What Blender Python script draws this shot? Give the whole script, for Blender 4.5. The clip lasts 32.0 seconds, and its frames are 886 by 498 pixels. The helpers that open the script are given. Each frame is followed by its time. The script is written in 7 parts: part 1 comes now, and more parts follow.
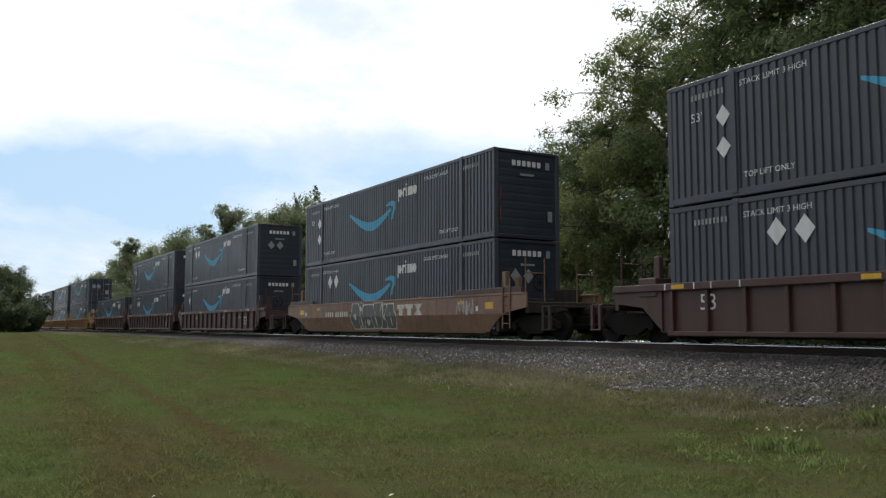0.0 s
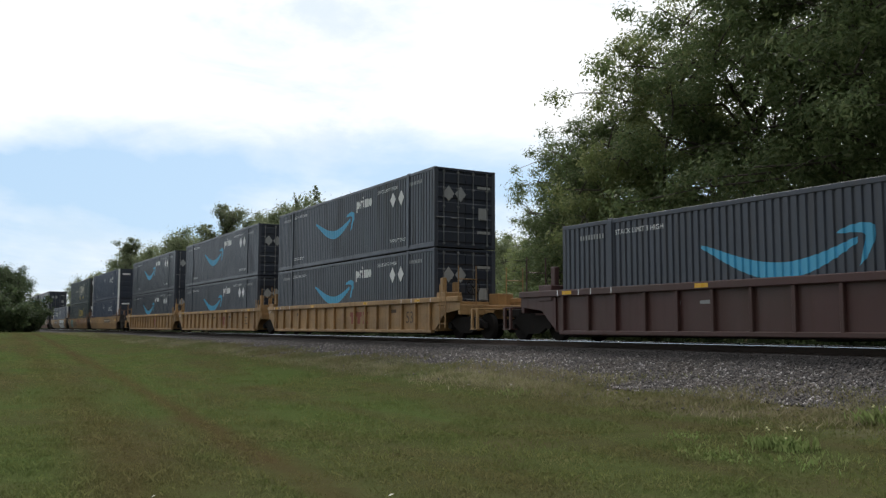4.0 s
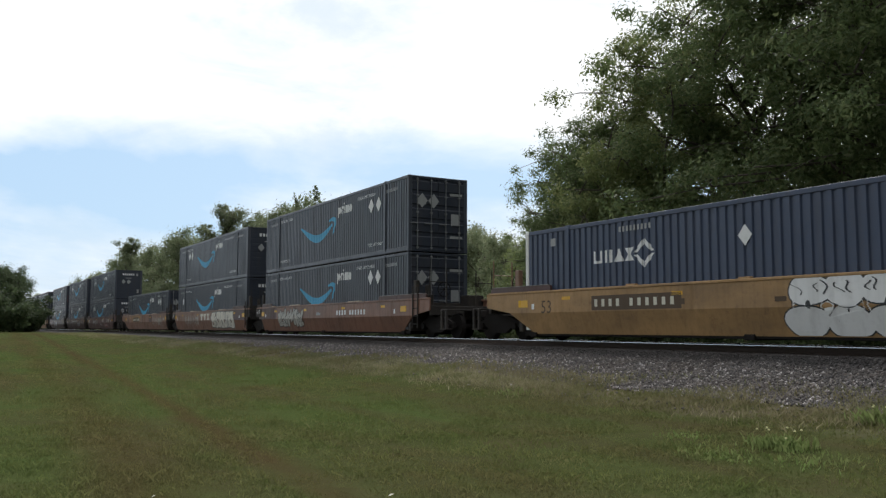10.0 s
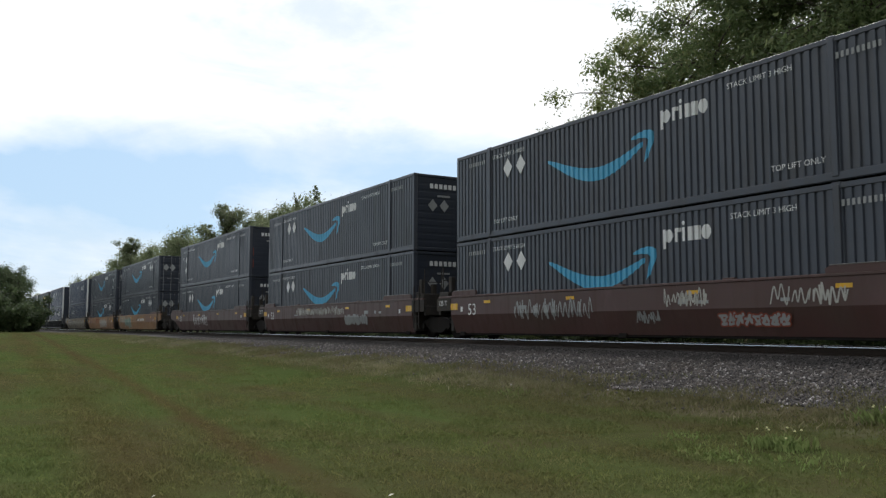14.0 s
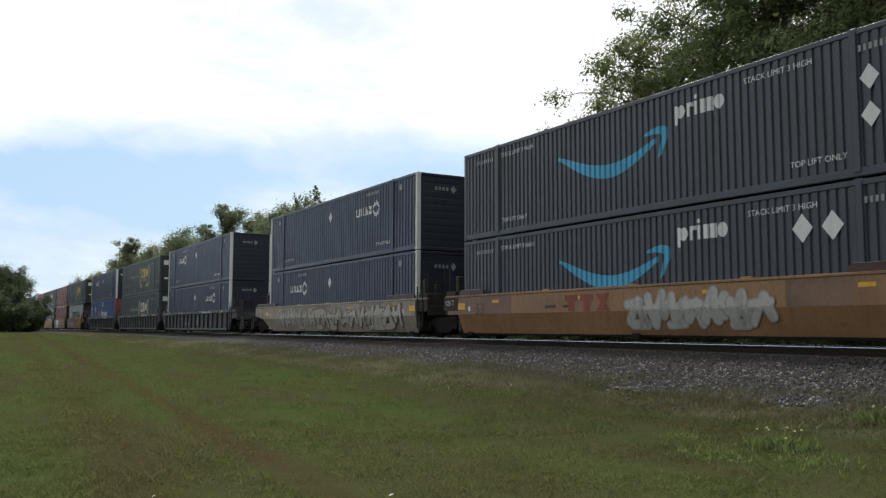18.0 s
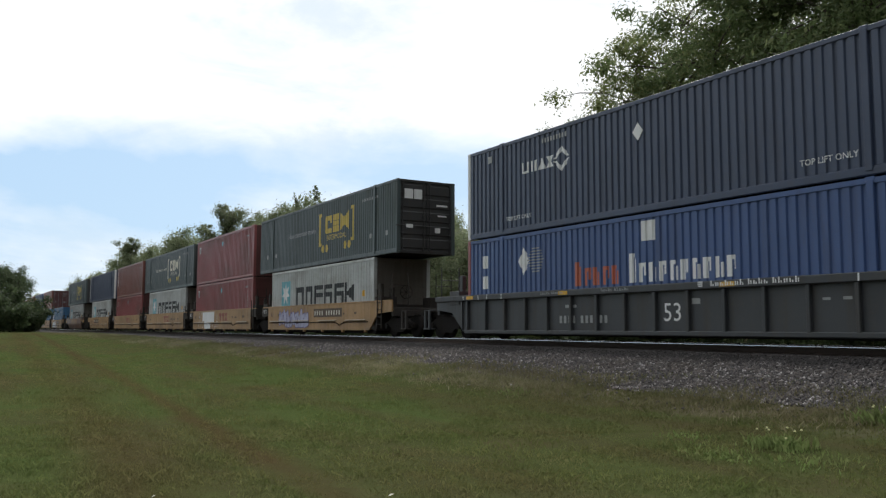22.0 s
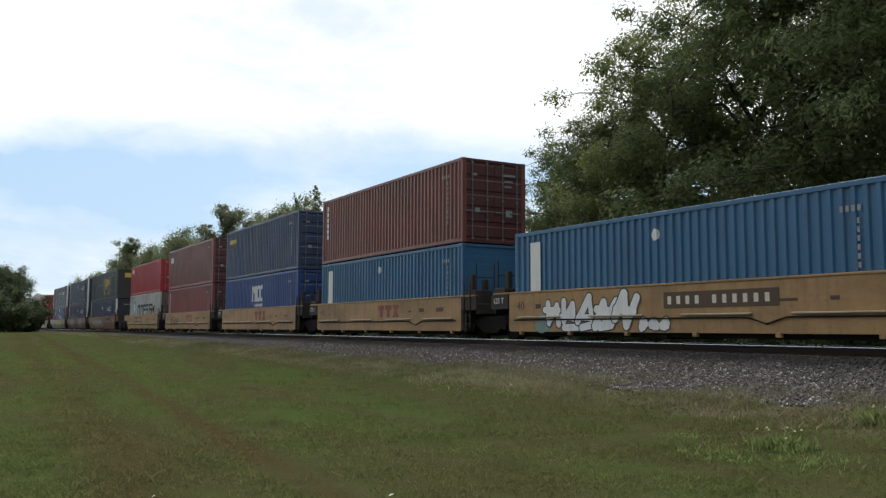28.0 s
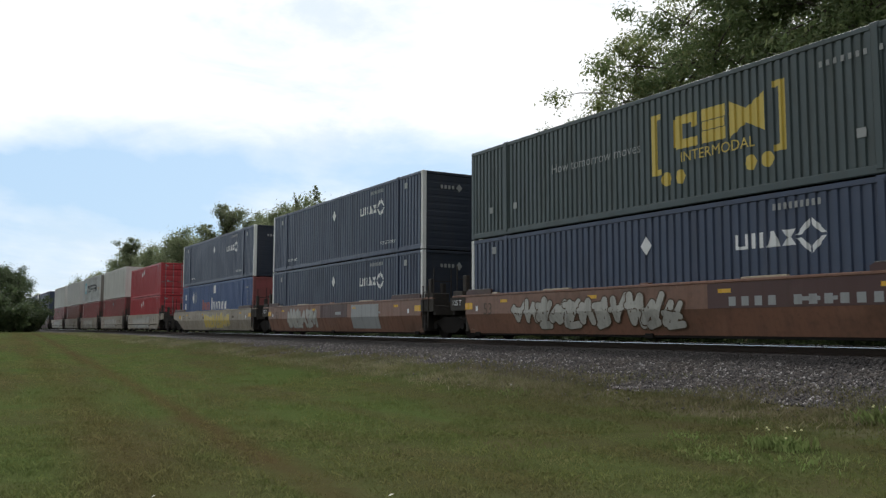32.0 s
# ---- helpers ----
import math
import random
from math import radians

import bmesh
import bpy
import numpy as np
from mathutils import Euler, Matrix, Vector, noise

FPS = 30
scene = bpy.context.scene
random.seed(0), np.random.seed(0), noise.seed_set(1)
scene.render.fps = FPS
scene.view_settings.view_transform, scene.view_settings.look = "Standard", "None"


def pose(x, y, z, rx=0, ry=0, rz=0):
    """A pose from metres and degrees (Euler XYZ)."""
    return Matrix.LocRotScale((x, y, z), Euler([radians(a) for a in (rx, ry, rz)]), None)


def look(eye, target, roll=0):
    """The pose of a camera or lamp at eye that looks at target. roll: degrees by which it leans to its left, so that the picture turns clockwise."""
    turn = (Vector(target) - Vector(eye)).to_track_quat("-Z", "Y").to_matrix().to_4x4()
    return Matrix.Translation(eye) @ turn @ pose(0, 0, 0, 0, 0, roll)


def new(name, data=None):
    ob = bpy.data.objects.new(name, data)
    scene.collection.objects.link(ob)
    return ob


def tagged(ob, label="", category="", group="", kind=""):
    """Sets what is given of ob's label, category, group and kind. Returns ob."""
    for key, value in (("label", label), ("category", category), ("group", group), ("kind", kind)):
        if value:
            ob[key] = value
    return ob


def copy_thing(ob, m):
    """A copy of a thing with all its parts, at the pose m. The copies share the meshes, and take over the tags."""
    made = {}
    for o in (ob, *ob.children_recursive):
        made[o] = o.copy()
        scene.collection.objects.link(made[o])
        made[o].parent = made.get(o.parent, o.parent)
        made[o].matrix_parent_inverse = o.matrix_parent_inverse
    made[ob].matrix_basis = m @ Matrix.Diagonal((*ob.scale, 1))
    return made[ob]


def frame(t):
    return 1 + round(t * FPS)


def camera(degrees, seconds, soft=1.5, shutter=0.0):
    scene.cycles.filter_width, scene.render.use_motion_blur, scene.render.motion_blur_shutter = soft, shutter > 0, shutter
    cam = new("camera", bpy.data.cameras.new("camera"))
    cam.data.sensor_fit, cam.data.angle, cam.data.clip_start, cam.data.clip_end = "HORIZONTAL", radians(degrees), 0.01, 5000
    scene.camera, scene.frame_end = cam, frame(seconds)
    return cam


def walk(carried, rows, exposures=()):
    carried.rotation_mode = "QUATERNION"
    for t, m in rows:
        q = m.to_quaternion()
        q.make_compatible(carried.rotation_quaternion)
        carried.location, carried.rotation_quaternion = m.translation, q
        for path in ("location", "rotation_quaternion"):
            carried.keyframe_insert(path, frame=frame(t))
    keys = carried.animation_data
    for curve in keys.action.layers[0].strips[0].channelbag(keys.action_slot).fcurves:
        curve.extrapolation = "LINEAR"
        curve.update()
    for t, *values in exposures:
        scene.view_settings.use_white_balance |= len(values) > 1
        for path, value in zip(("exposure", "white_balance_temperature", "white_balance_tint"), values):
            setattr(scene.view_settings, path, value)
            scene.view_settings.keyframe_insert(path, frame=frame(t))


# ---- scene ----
# World: x runs along the track in the train's direction, z = 0 is the top of the rails.
SPEED = 20.5          # metres a second
CLIP = 32.0
FACE = 14.90          # near side of the containers
TRACK = FACE + 1.30   # centre line of the track

# camera on a tripod beside the line
EYE = Vector((0.0, 0.0, 0.365))
YAW, PITCH, ROLL = radians(30.45), radians(5.29), 0.12
AIM = EYE + Vector((-math.cos(YAW) * math.cos(PITCH), math.sin(YAW) * math.cos(PITCH), math.sin(PITCH)))
cam = camera(55.0, CLIP, soft=1.3, shutter=0.03)
walk(cam, [(0.0, look(EYE, AIM, ROLL)), (CLIP, look(EYE, AIM, ROLL))])

# ---- light: bright broken overcast, the sun behind cloud beyond the train ----
SUN_DIR = Vector((-0.62, 0.50, 0.66)).normalized()
world = bpy.data.worlds.new("sky")
scene.world = world
world.use_nodes = True


def build_sky():
    nt = world.node_tree
    nt.nodes.clear()
    N, Lk = nt.nodes.new, nt.links.new
    out = N("ShaderNodeOutputWorld")
    bg = N("ShaderNodeBackground")
    Lk(bg.outputs[0], out.inputs[0])
    sky = N("ShaderNodeTexSky")
    sky.sky_type = "NISHITA"
    sky.sun_disc = False
    sky.sun_elevation = radians(40)
    sky.sun_rotation = radians(-55)
    sky.air_density, sky.dust_density, sky.ozone_density = 1.0, 1.2, 1.5
    tc = N("ShaderNodeTexCoord")
    # cloud sheet: noise on the direction, flattened so that clouds lie in long layers
    mp = N("ShaderNodeMapping")
    mp.inputs["Scale"].default_value = (1.0, 1.0, 3.2)
    mp.inputs["Location"].default_value = (0.35, 0.1, 0.25)
    Lk(tc.outputs["Generated"], mp.inputs[0])
    n1 = N("ShaderNodeTexNoise")
    n1.inputs["Scale"].default_value = 1.7
    n1.inputs["Detail"].default_value = 7
    n1.inputs["Roughness"].default_value = 0.55
    n1.inputs["Distortion"].default_value = 0.3
    Lk(mp.outputs[0], n1.inputs["Vector"])
    sep = N("ShaderNodeSeparateXYZ")
    Lk(tc.outputs["Generated"], sep.inputs[0])
    # thicker cloud overhead, thin blue-grey layers lower down
    up = N("ShaderNodeMapRange")
    up.inputs["From Min"].default_value, up.inputs["From Max"].default_value = 0.175, 0.30
    up.inputs["To Min"].default_value, up.inputs["To Max"].default_value = -0.10, 0.34
    Lk(sep.outputs["Z"], up.inputs["Value"])
    low = N("ShaderNodeMapRange")
    low.inputs["From Min"].default_value, low.inputs["From Max"].default_value = 0.16, 0.03
    low.inputs["To Min"].default_value, low.inputs["To Max"].default_value = 0.0, 0.24
    Lk(sep.outputs["Z"], low.inputs["Value"])
    add = N("ShaderNodeMath")
    Lk(n1.outputs["Fac"], add.inputs[0]), Lk(up.outputs[0], add.inputs[1])
    add2 = N("ShaderNodeMath")
    Lk(add.outputs[0], add2.inputs[0]), Lk(low.outputs[0], add2.inputs[1])
    ramp = N("ShaderNodeValToRGB")
    ramp.color_ramp.elements[0].position = 0.41
    ramp.color_ramp.elements[1].position = 0.585
    Lk(add2.outputs[0], ramp.inputs[0])
    # blue between the clouds: the sky's own colour, veiled
    sc = N("ShaderNodeMix")
    sc.data_type = "RGBA"
    sc.blend_type = "MIX"
    sc.inputs["Factor"].default_value = 0.80
    mul = N("ShaderNodeMix")
    mul.data_type, mul.blend_type = "RGBA", "MULTIPLY"
    mul.inputs["Factor"].default_value = 1.0
    Lk(sky.outputs[0], mul.inputs["A"])
    mul.inputs["B"].default_value = (0.10, 0.10, 0.10, 1)
    Lk(mul.outputs["Result"], sc.inputs["A"])
    sc.inputs["B"].default_value = (0.62, 0.89, 1.19, 1)
    mix = N("ShaderNodeMix")
    mix.data_type = "RGBA"
    Lk(ramp.outputs[0], mix.inputs["Factor"])
    Lk(sc.outputs["Result"], mix.inputs["A"])
    # thin bluish rifts in the bright cloud sheet
    n2 = N("ShaderNodeTexNoise")
    n2.inputs["Scale"].default_value = 3.1
    n2.inputs["Detail"].default_value = 8
    n2.inputs["Roughness"].default_value = 0.6
    n2.inputs["Distortion"].default_value = 0.5
    Lk(mp.outputs[0], n2.inputs["Vector"])
    rift = N("ShaderNodeMapRange")
    rift.interpolation_type = "SMOOTHSTEP"
    rift.inputs["From Min"].default_value, rift.inputs["From Max"].default_value = 0.42, 0.66
    Lk(n2.outputs["Fac"], rift.inputs["Value"])
    veil = N("ShaderNodeMix")
    veil.data_type = "RGBA"
    Lk(rift.outputs[0], veil.inputs["Factor"])
    veil.inputs["A"].default_value = (1.28, 1.30, 1.32, 1)
    veil.inputs["B"].default_value = (0.95, 1.06, 1.15, 1)
    Lk(veil.outputs["Result"], mix.inputs["B"])
    Lk(mix.outputs["Result"], bg.inputs["Color"])
    # the cloud is brightest round the hidden sun and dull on the far side of the sky
    dot = N("ShaderNodeVectorMath")
    dot.operation = "DOT_PRODUCT"
    nrm = N("ShaderNodeVectorMath")
    nrm.operation = "NORMALIZE"
    Lk(tc.outputs["Generated"], nrm.inputs[0])
    Lk(nrm.outputs[0], dot.inputs[0])
    dot.inputs[1].default_value = SUN_DIR
    fall = N("ShaderNodeMapRange")
    fall.interpolation_type = "SMOOTHSTEP"
    fall.inputs["From Min"].default_value, fall.inputs["From Max"].default_value = -0.70, 0.75
    fall.inputs["To Min"].default_value, fall.inputs["To Max"].default_value = 0.21, 0.87
    Lk(dot.outputs["Value"], fall.inputs["Value"])
    Lk(fall.outputs[0], bg.inputs["Strength"])


build_sky()
sun = new("sun", bpy.data.lights.new("sun", "SUN"))
sun.data.energy, sun.data.angle, sun.data.color = 1.4, radians(22), (1.0, 0.96, 0.9)
sun.matrix_world = look(SUN_DIR * 60, (0, 0, 0))
scene.view_settings.exposure = 0.0


# ---- materials ----
MATS = {}


def base_mat(name):
    m = bpy.data.materials.new(name)
    m.use_nodes = True
    nt = m.node_tree
    b = nt.nodes["Principled BSDF"]
    return m, nt, b


def coords(nt, scale=(1, 1, 1)):
    """Object coordinates shifted by each object's own random number."""
    tc = nt.nodes.new("ShaderNodeTexCoord")
    oi = nt.nodes.new("ShaderNodeObjectInfo")
    ml = nt.nodes.new("ShaderNodeVectorMath")
    ml.operation = "MULTIPLY_ADD"
    ml.inputs[1].default_value = (37.0, 11.0, 5.0)
    cb = nt.nodes.new("ShaderNodeCombineXYZ")
    for k in range(3):
        nt.links.new(oi.outputs["Random"], cb.inputs[k])
    nt.links.new(cb.outputs[0], ml.inputs[0])
    nt.links.new(tc.outputs["Object"], ml.inputs[2])
    mp = nt.nodes.new("ShaderNodeMapping")
    mp.inputs["Scale"].default_value = scale
    nt.links.new(ml.outputs[0], mp.inputs[0])
    return mp.outputs[0]


def noise_fac(nt, vec, scale, detail=4, lo=0.4, hi=0.6, rough=0.55):
    n = nt.nodes.new("ShaderNodeTexNoise")
    n.inputs["Scale"].default_value = scale
    n.inputs["Detail"].default_value = detail
    n.inputs["Roughness"].default_value = rough
    nt.links.new(vec, n.inputs["Vector"])
    r = nt.nodes.new("ShaderNodeMapRange")
    r.inputs["From Min"].default_value, r.inputs["From Max"].default_value = lo, hi
    nt.links.new(n.outputs["Fac"], r.inputs["Value"])
    return r.outputs[0]


def mix_col(nt, fac, a, b, amount=1.0, blend="MIX"):
    mx = nt.nodes.new("ShaderNodeMix")
    mx.data_type, mx.blend_type = "RGBA", blend
    if amount != 1.0:
        mm = nt.nodes.new("ShaderNodeMath")
        mm.operation = "MULTIPLY"
        mm.inputs[1].default_value = amount
        nt.links.new(fac, mm.inputs[0])
        fac = mm.outputs[0]
    nt.links.new(fac, mx.inputs["Factor"])
    for key, v in (("A", a), ("B", b)):
        if isinstance(v, tuple):
            mx.inputs[key].default_value = (*v, 1)
        else:
            nt.links.new(v, mx.inputs[key])
    return mx.outputs["Result"]


def paint(name, col, rough=0.5, dirt=0.35, rust=0.1, grime=(0.10, 0.085, 0.065), metal=0.0, bump=0.05, fade=0.15, streaks=False):
    """Weathered paint on steel: fading in patches, streaks that run down, spots of rust, fine grain."""
    if name in MATS:
        return MATS[name]
    m, nt, b = base_mat(name)
    v = coords(nt)
    vs = coords(nt, (3.0, 3.0, 0.22))
    patch = noise_fac(nt, v, 0.55, 5, 0.35, 0.7)
    light = tuple(min(1, c * 1.35 + 0.02) for c in col)
    c = mix_col(nt, patch, col, light, fade * 2)
    streak = noise_fac(nt, vs, 1.6, 5, 0.48, 0.75)
    c = mix_col(nt, streak, c, grime, dirt * (.4 if streaks else 1.0))
    fine = noise_fac(nt, v, 9.0, 6, 0.52, 0.8)
    c = mix_col(nt, fine, c, grime, dirt * 0.7)
    rs = noise_fac(nt, v, 3.3, 8, 0.60, 0.70, 0.7)
    c = mix_col(nt, rs, c, (0.12, 0.05, 0.025), rust)
    if streaks:
        run = noise_fac(nt, coords(nt, (5.0, 5.0, .10)), 2.2, 6, .50, .72)
        c = mix_col(nt, run, c, (.10, .05, .028), .2)
        blotch = noise_fac(nt, coords(nt, (.7, 1, 1.6)), .45, 7, .45, .66, .62)
        c = mix_col(nt, blotch, c, grime, .42)
        pale = noise_fac(nt, coords(nt, (1.2, 1.2, .5)), 1.1, 7, .58, .74, .65)
        c = mix_col(nt, pale, c, light, .5)
    nt.links.new(c, b.inputs["Base Color"])
    r = nt.nodes.new("ShaderNodeMapRange")
    r.inputs["To Min"].default_value, r.inputs["To Max"].default_value = rough - 0.08, min(1, rough + 0.22)
    nt.links.new(streak, r.inputs["Value"])
    nt.links.new(r.outputs[0], b.inputs["Roughness"])
    b.inputs["Metallic"].default_value = metal
    b.inputs["Specular IOR Level"].default_value = 0.5
    if bump:
        bp = nt.nodes.new("ShaderNodeBump")
        bp.inputs["Strength"].default_value = bump
        bp.inputs["Distance"].default_value = 0.02
        n = nt.nodes.new("ShaderNodeTexNoise")
        n.inputs["Scale"].default_value = 2.2
        n.inputs["Detail"].default_value = 6
        nt.links.new(v, n.inputs["Vector"])
        nt.links.new(n.outputs["Fac"], bp.inputs["Height"])
        nt.links.new(bp.outputs[0], b.inputs["Normal"])
    MATS[name] = m
    return m


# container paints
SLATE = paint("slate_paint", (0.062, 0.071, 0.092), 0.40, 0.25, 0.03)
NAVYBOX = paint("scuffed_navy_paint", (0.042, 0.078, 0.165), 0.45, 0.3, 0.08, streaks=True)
# darker paints for container ends: the shade on them is in the colour
MAROON_END = paint("shaded_maroon_end_paint", (0.115, 0.042, 0.040), 0.5, 0.35, 0.15)
GREEN_END = paint("shaded_dark_end_paint", (0.034, 0.034, 0.036), 0.6, 0.3, 0.2)
NAVY_END = paint("shaded_navy_end_paint", (0.022, 0.030, 0.050), 0.5, 0.2, 0.05)
SLATE_END = paint("shaded_slate_end_paint", (0.026, 0.033, 0.050), 0.5, 0.2, 0.03)
NAVY = paint("navy_paint", (0.049, 0.068, 0.119), 0.45, 0.22, 0.04)
NAVY2 = paint("dark_navy_paint", (0.034, 0.048, 0.098), 0.5, 0.25, 0.05)
GREEN = paint("grey_green_paint", (0.064, 0.088, 0.092), 0.5, 0.25, 0.06)
GREYWHITE = paint("pale_grey_paint", (0.560, 0.582, 0.582), 0.5, 0.30, 0.10, grime=(0.16, 0.13, 0.10), streaks=True)
MAROON = paint("maroon_paint", (0.309, 0.088, 0.090), 0.42, 0.25, 0.12, streaks=True)
BROWNRED = paint("oxide_brown_paint", (0.238, 0.084, 0.065), 0.42, 0.25, 0.12, streaks=True)
RED = paint("red_paint", (0.420, 0.038, 0.050), 0.45, 0.22, 0.05)
BLUE = paint("mid_blue_paint", (0.045, 0.150, 0.290), 0.45, 0.25, 0.06)
BLUE2 = paint("royal_blue_paint", (0.035, 0.085, 0.27), 0.45, 0.22, 0.05)
VIOLET = paint("violet_blue_paint", (0.058, 0.106, 0.252), 0.5, 0.25, 0.05)
# rust-stained grey end, its shade put into the base colour too
GREY_END = paint("stained_shaded_grey_end", (0.15, 0.135, 0.12), 0.6, 0.5, 0.4)
POSTWHITE = paint("white_post_paint", (0.80, 0.80, 0.78), 0.5, 0.2, 0.04, grime=(0.3, 0.28, 0.25))
OFFWHITE = paint("off_white_paint", (0.60, 0.60, 0.57), 0.5, 0.25, 0.06, grime=(0.22, 0.19, 0.15))
# car paints
CARYELLOW = paint("ochre_car_paint", (0.408, 0.245, 0.104), 0.6, 0.45, 0.4, grime=(0.07, 0.05, 0.035), streaks=True)
CARTAN = paint("faded_tan_car_paint", (0.270, 0.158, 0.102), 0.55, 0.6, 0.4, grime=(0.07, 0.05, 0.035), streaks=True)
CARBROWN = paint("brown_car_paint", (0.081, 0.036, 0.033), 0.5, 0.5, 0.35, grime=(0.07, 0.05, 0.035), streaks=True)
CARRUST = paint("rust_orange_car_paint", (0.245, 0.122, 0.080), 0.45, 0.6, 0.5, grime=(0.07, 0.05, 0.035), streaks=True)
CARRUSTY = paint("rusty_ochre_car_paint", (0.35, 0.188, 0.085), 0.48, 0.6, 0.6, grime=(0.07, 0.05, 0.035), streaks=True)
CARGREY = paint("dark_grey_car_paint", (0.047, 0.051, 0.056), 0.55, 0.35, 0.10)
CARPALE = paint("overpainted_grey_car_paint", (0.374, 0.322, 0.255), 0.55, 0.6, 0.4, grime=(0.07, 0.05, 0.035), streaks=True)
UNDER = paint("grimy_black_steel", (0.017, 0.015, 0.014), 0.9, 0.4, 0.2, grime=(0.03, 0.024, 0.02))
UNDER.node_tree.nodes["Principled BSDF"].inputs["Specular IOR Level"].default_value = 0.12
RAILSIDE = paint("rusty_rail_side", (0.060, 0.040, 0.030), 0.85, 0.4, 0.3)
STEEL = paint("worn_steel", (0.22, 0.21, 0.20), 0.45, 0.35, 0.3, metal=0.6)
RAILTOP = paint("polished_rail_steel", (0.70, 0.70, 0.70), 0.25, 0.0, 0.0, metal=1.0, bump=0, fade=.05)
# pale ochre: light on the ledges put into the colour; also worn plates
LEDGE = paint("worn_lit_ledge_paint", (0.46, 0.38, 0.27), 0.42, 0.35, 0.25)
ROD = paint("galvanised_rod", (0.225, 0.232, 0.240), 0.45, 0.3, 0.15, metal=0.5)
# markings
INK_WHITE = paint("white_marking", (0.80, 0.81, 0.81), 0.55, 0.18, 0.0, bump=0)
INK_BLUE = paint("sky_blue_marking", (0.085, 0.42, 0.66), 0.5, 0.08, 0.0, bump=0)
INK_YELLOW = paint("yellow_marking", (0.62, 0.47, 0.10), 0.55, 0.18, 0.0, bump=0)
INK_DARK = paint("charcoal_marking", (0.035, 0.04, 0.045), 0.55, 0.12, 0.0, bump=0)
INK_TEAL = paint("pale_teal_marking", (0.20, 0.50, 0.58), 0.5, 0.15, 0.0, bump=0)
INK_RED = paint("red_brown_marking", (0.26, 0.06, 0.035), 0.6, 0.25, 0.05, bump=0)
INK_ROUGE = paint("orange_red_marking", (0.50, 0.13, 0.07), 0.55, 0.18, 0.0, bump=0)
INK_AMBER = paint("amber_reflector", (0.75, 0.42, 0.03), 0.35, 0.15, 0.0, bump=0)
INK_CREAM = paint("cream_marking", (0.68, 0.65, 0.54), 0.55, 0.2, 0.0, bump=0)
INK_GREY = paint("faded_grey_marking", (0.33, 0.34, 0.34), 0.6, 0.25, 0.0, bump=0)
INK_VIOLET = paint("violet_outline", (0.10, 0.08, 0.22), 0.6, 0.2, 0.0, bump=0)


# ---- mesh tools ----
class Mesh:
    """Collects vertices and faces for one mesh."""

    def __init__(self):
        self.v, self.f = [], []

    def quad(self, a, b, c, d):
        n = len(self.v)
        self.v += [a, b, c, d]
        self.f.append((n, n + 1, n + 2, n + 3))

    def box(self, x0, x1, y0, y1, z0, z1, c=0.008):
        """A box with chamfered edges."""
        lo, hi = (x0, y0, z0), (x1, y1, z1)
        c = min(c, (x1 - x0) * 0.4, (y1 - y0) * 0.4, (z1 - z0) * 0.4)
        n = len(self.v)
        ids = {}
        for corner in range(8):
            s = [(corner >> k) & 1 for k in range(3)]
            for ax in range(3):
                p = [(hi[k] - (0 if k == ax else c)) if s[k] else (lo[k] + (0 if k == ax else c)) for k in range(3)]
                ids[corner, ax] = n + corner * 3 + ax
                self.v.append(tuple(p))
        for ax in range(3):
            a, b = (ax + 1) % 3, (ax + 2) % 3
            for s in (0, 1):
                ring = [(s << ax) | (i << a) | (j << b) for i, j in ((0, 0), (1, 0), (1, 1), (0, 1))]
                if not s:
                    ring.reverse()
                self.f.append(tuple(ids[r, ax] for r in ring))
            for i, j in ((0, 0), (1, 0), (0, 1), (1, 1)):
                c1 = (i << a) | (j << b)
                c2 = c1 | (1 << ax)
                q = (ids[c1, a], ids[c2, a], ids[c2, b], ids[c1, b])
                self.f.append(q if (i ^ j) else q[::-1])
        for corner in range(8):
            t = (ids[corner, 0], ids[corner, 1], ids[corner, 2])
            odd = bin(corner).count("1") % 2
            self.f.append(t if odd else t[::-1])
        return self

    def prism(self, poly, axis, a, b):
        """A polygon given in the two other axes (in order), drawn from a to b along the axis."""
        n, k = len(self.v), len(poly)
        for d in (a, b):
            for p, q in poly:
                self.v.append({"x": (d, p, q), "y": (p, d, q), "z": (p, q, d)}[axis])
        for i in range(k):
            j = (i + 1) % k
            self.f.append((n + i, n + j, n + k + j, n + k + i))
        self.f.append(tuple(range(n + k - 1, n - 1, -1)))
        self.f.append(tuple(range(n + k, n + 2 * k)))
        return self

    def cyl(self, p, q, r, seg=10, r2=None):
        """A rod or disc from p to q."""
        p, q = Vector(p), Vector(q)
        d = (q - p).normalized()
        s = d.orthogonal().normalized()
        t = d.cross(s)
        n = len(self.v)
        for c, rr in ((p, r), (q, r if r2 is None else r2)):
            for i in range(seg):
                an = 2 * math.pi * i / seg
                self.v.append(tuple(c + (s * math.cos(an) + t * math.sin(an)) * rr))
        for i in range(seg):
            j = (i + 1) % seg
            self.f.append((n + i, n + j, n + seg + j, n + seg + i))
        self.f.append(tuple(range(n + seg - 1, n - 1, -1)))
        self.f.append(tuple(range(n + seg, n + 2 * seg)))
        return self

    def done(self, name, fix=True, smooth=False):
        me = bpy.data.meshes.new(name)
        me.from_pydata(self.v, [], self.f)
        if fix:
            bm = bmesh.new()
            bm.from_mesh(me)
            bmesh.ops.recalc_face_normals(bm, faces=bm.faces)
            bm.to_mesh(me)
            bm.free()
        if smooth:
            me.polygons.foreach_set("use_smooth", [True] * len(me.polygons))
        me.materials.append(None)
        return me


CACHE = {}


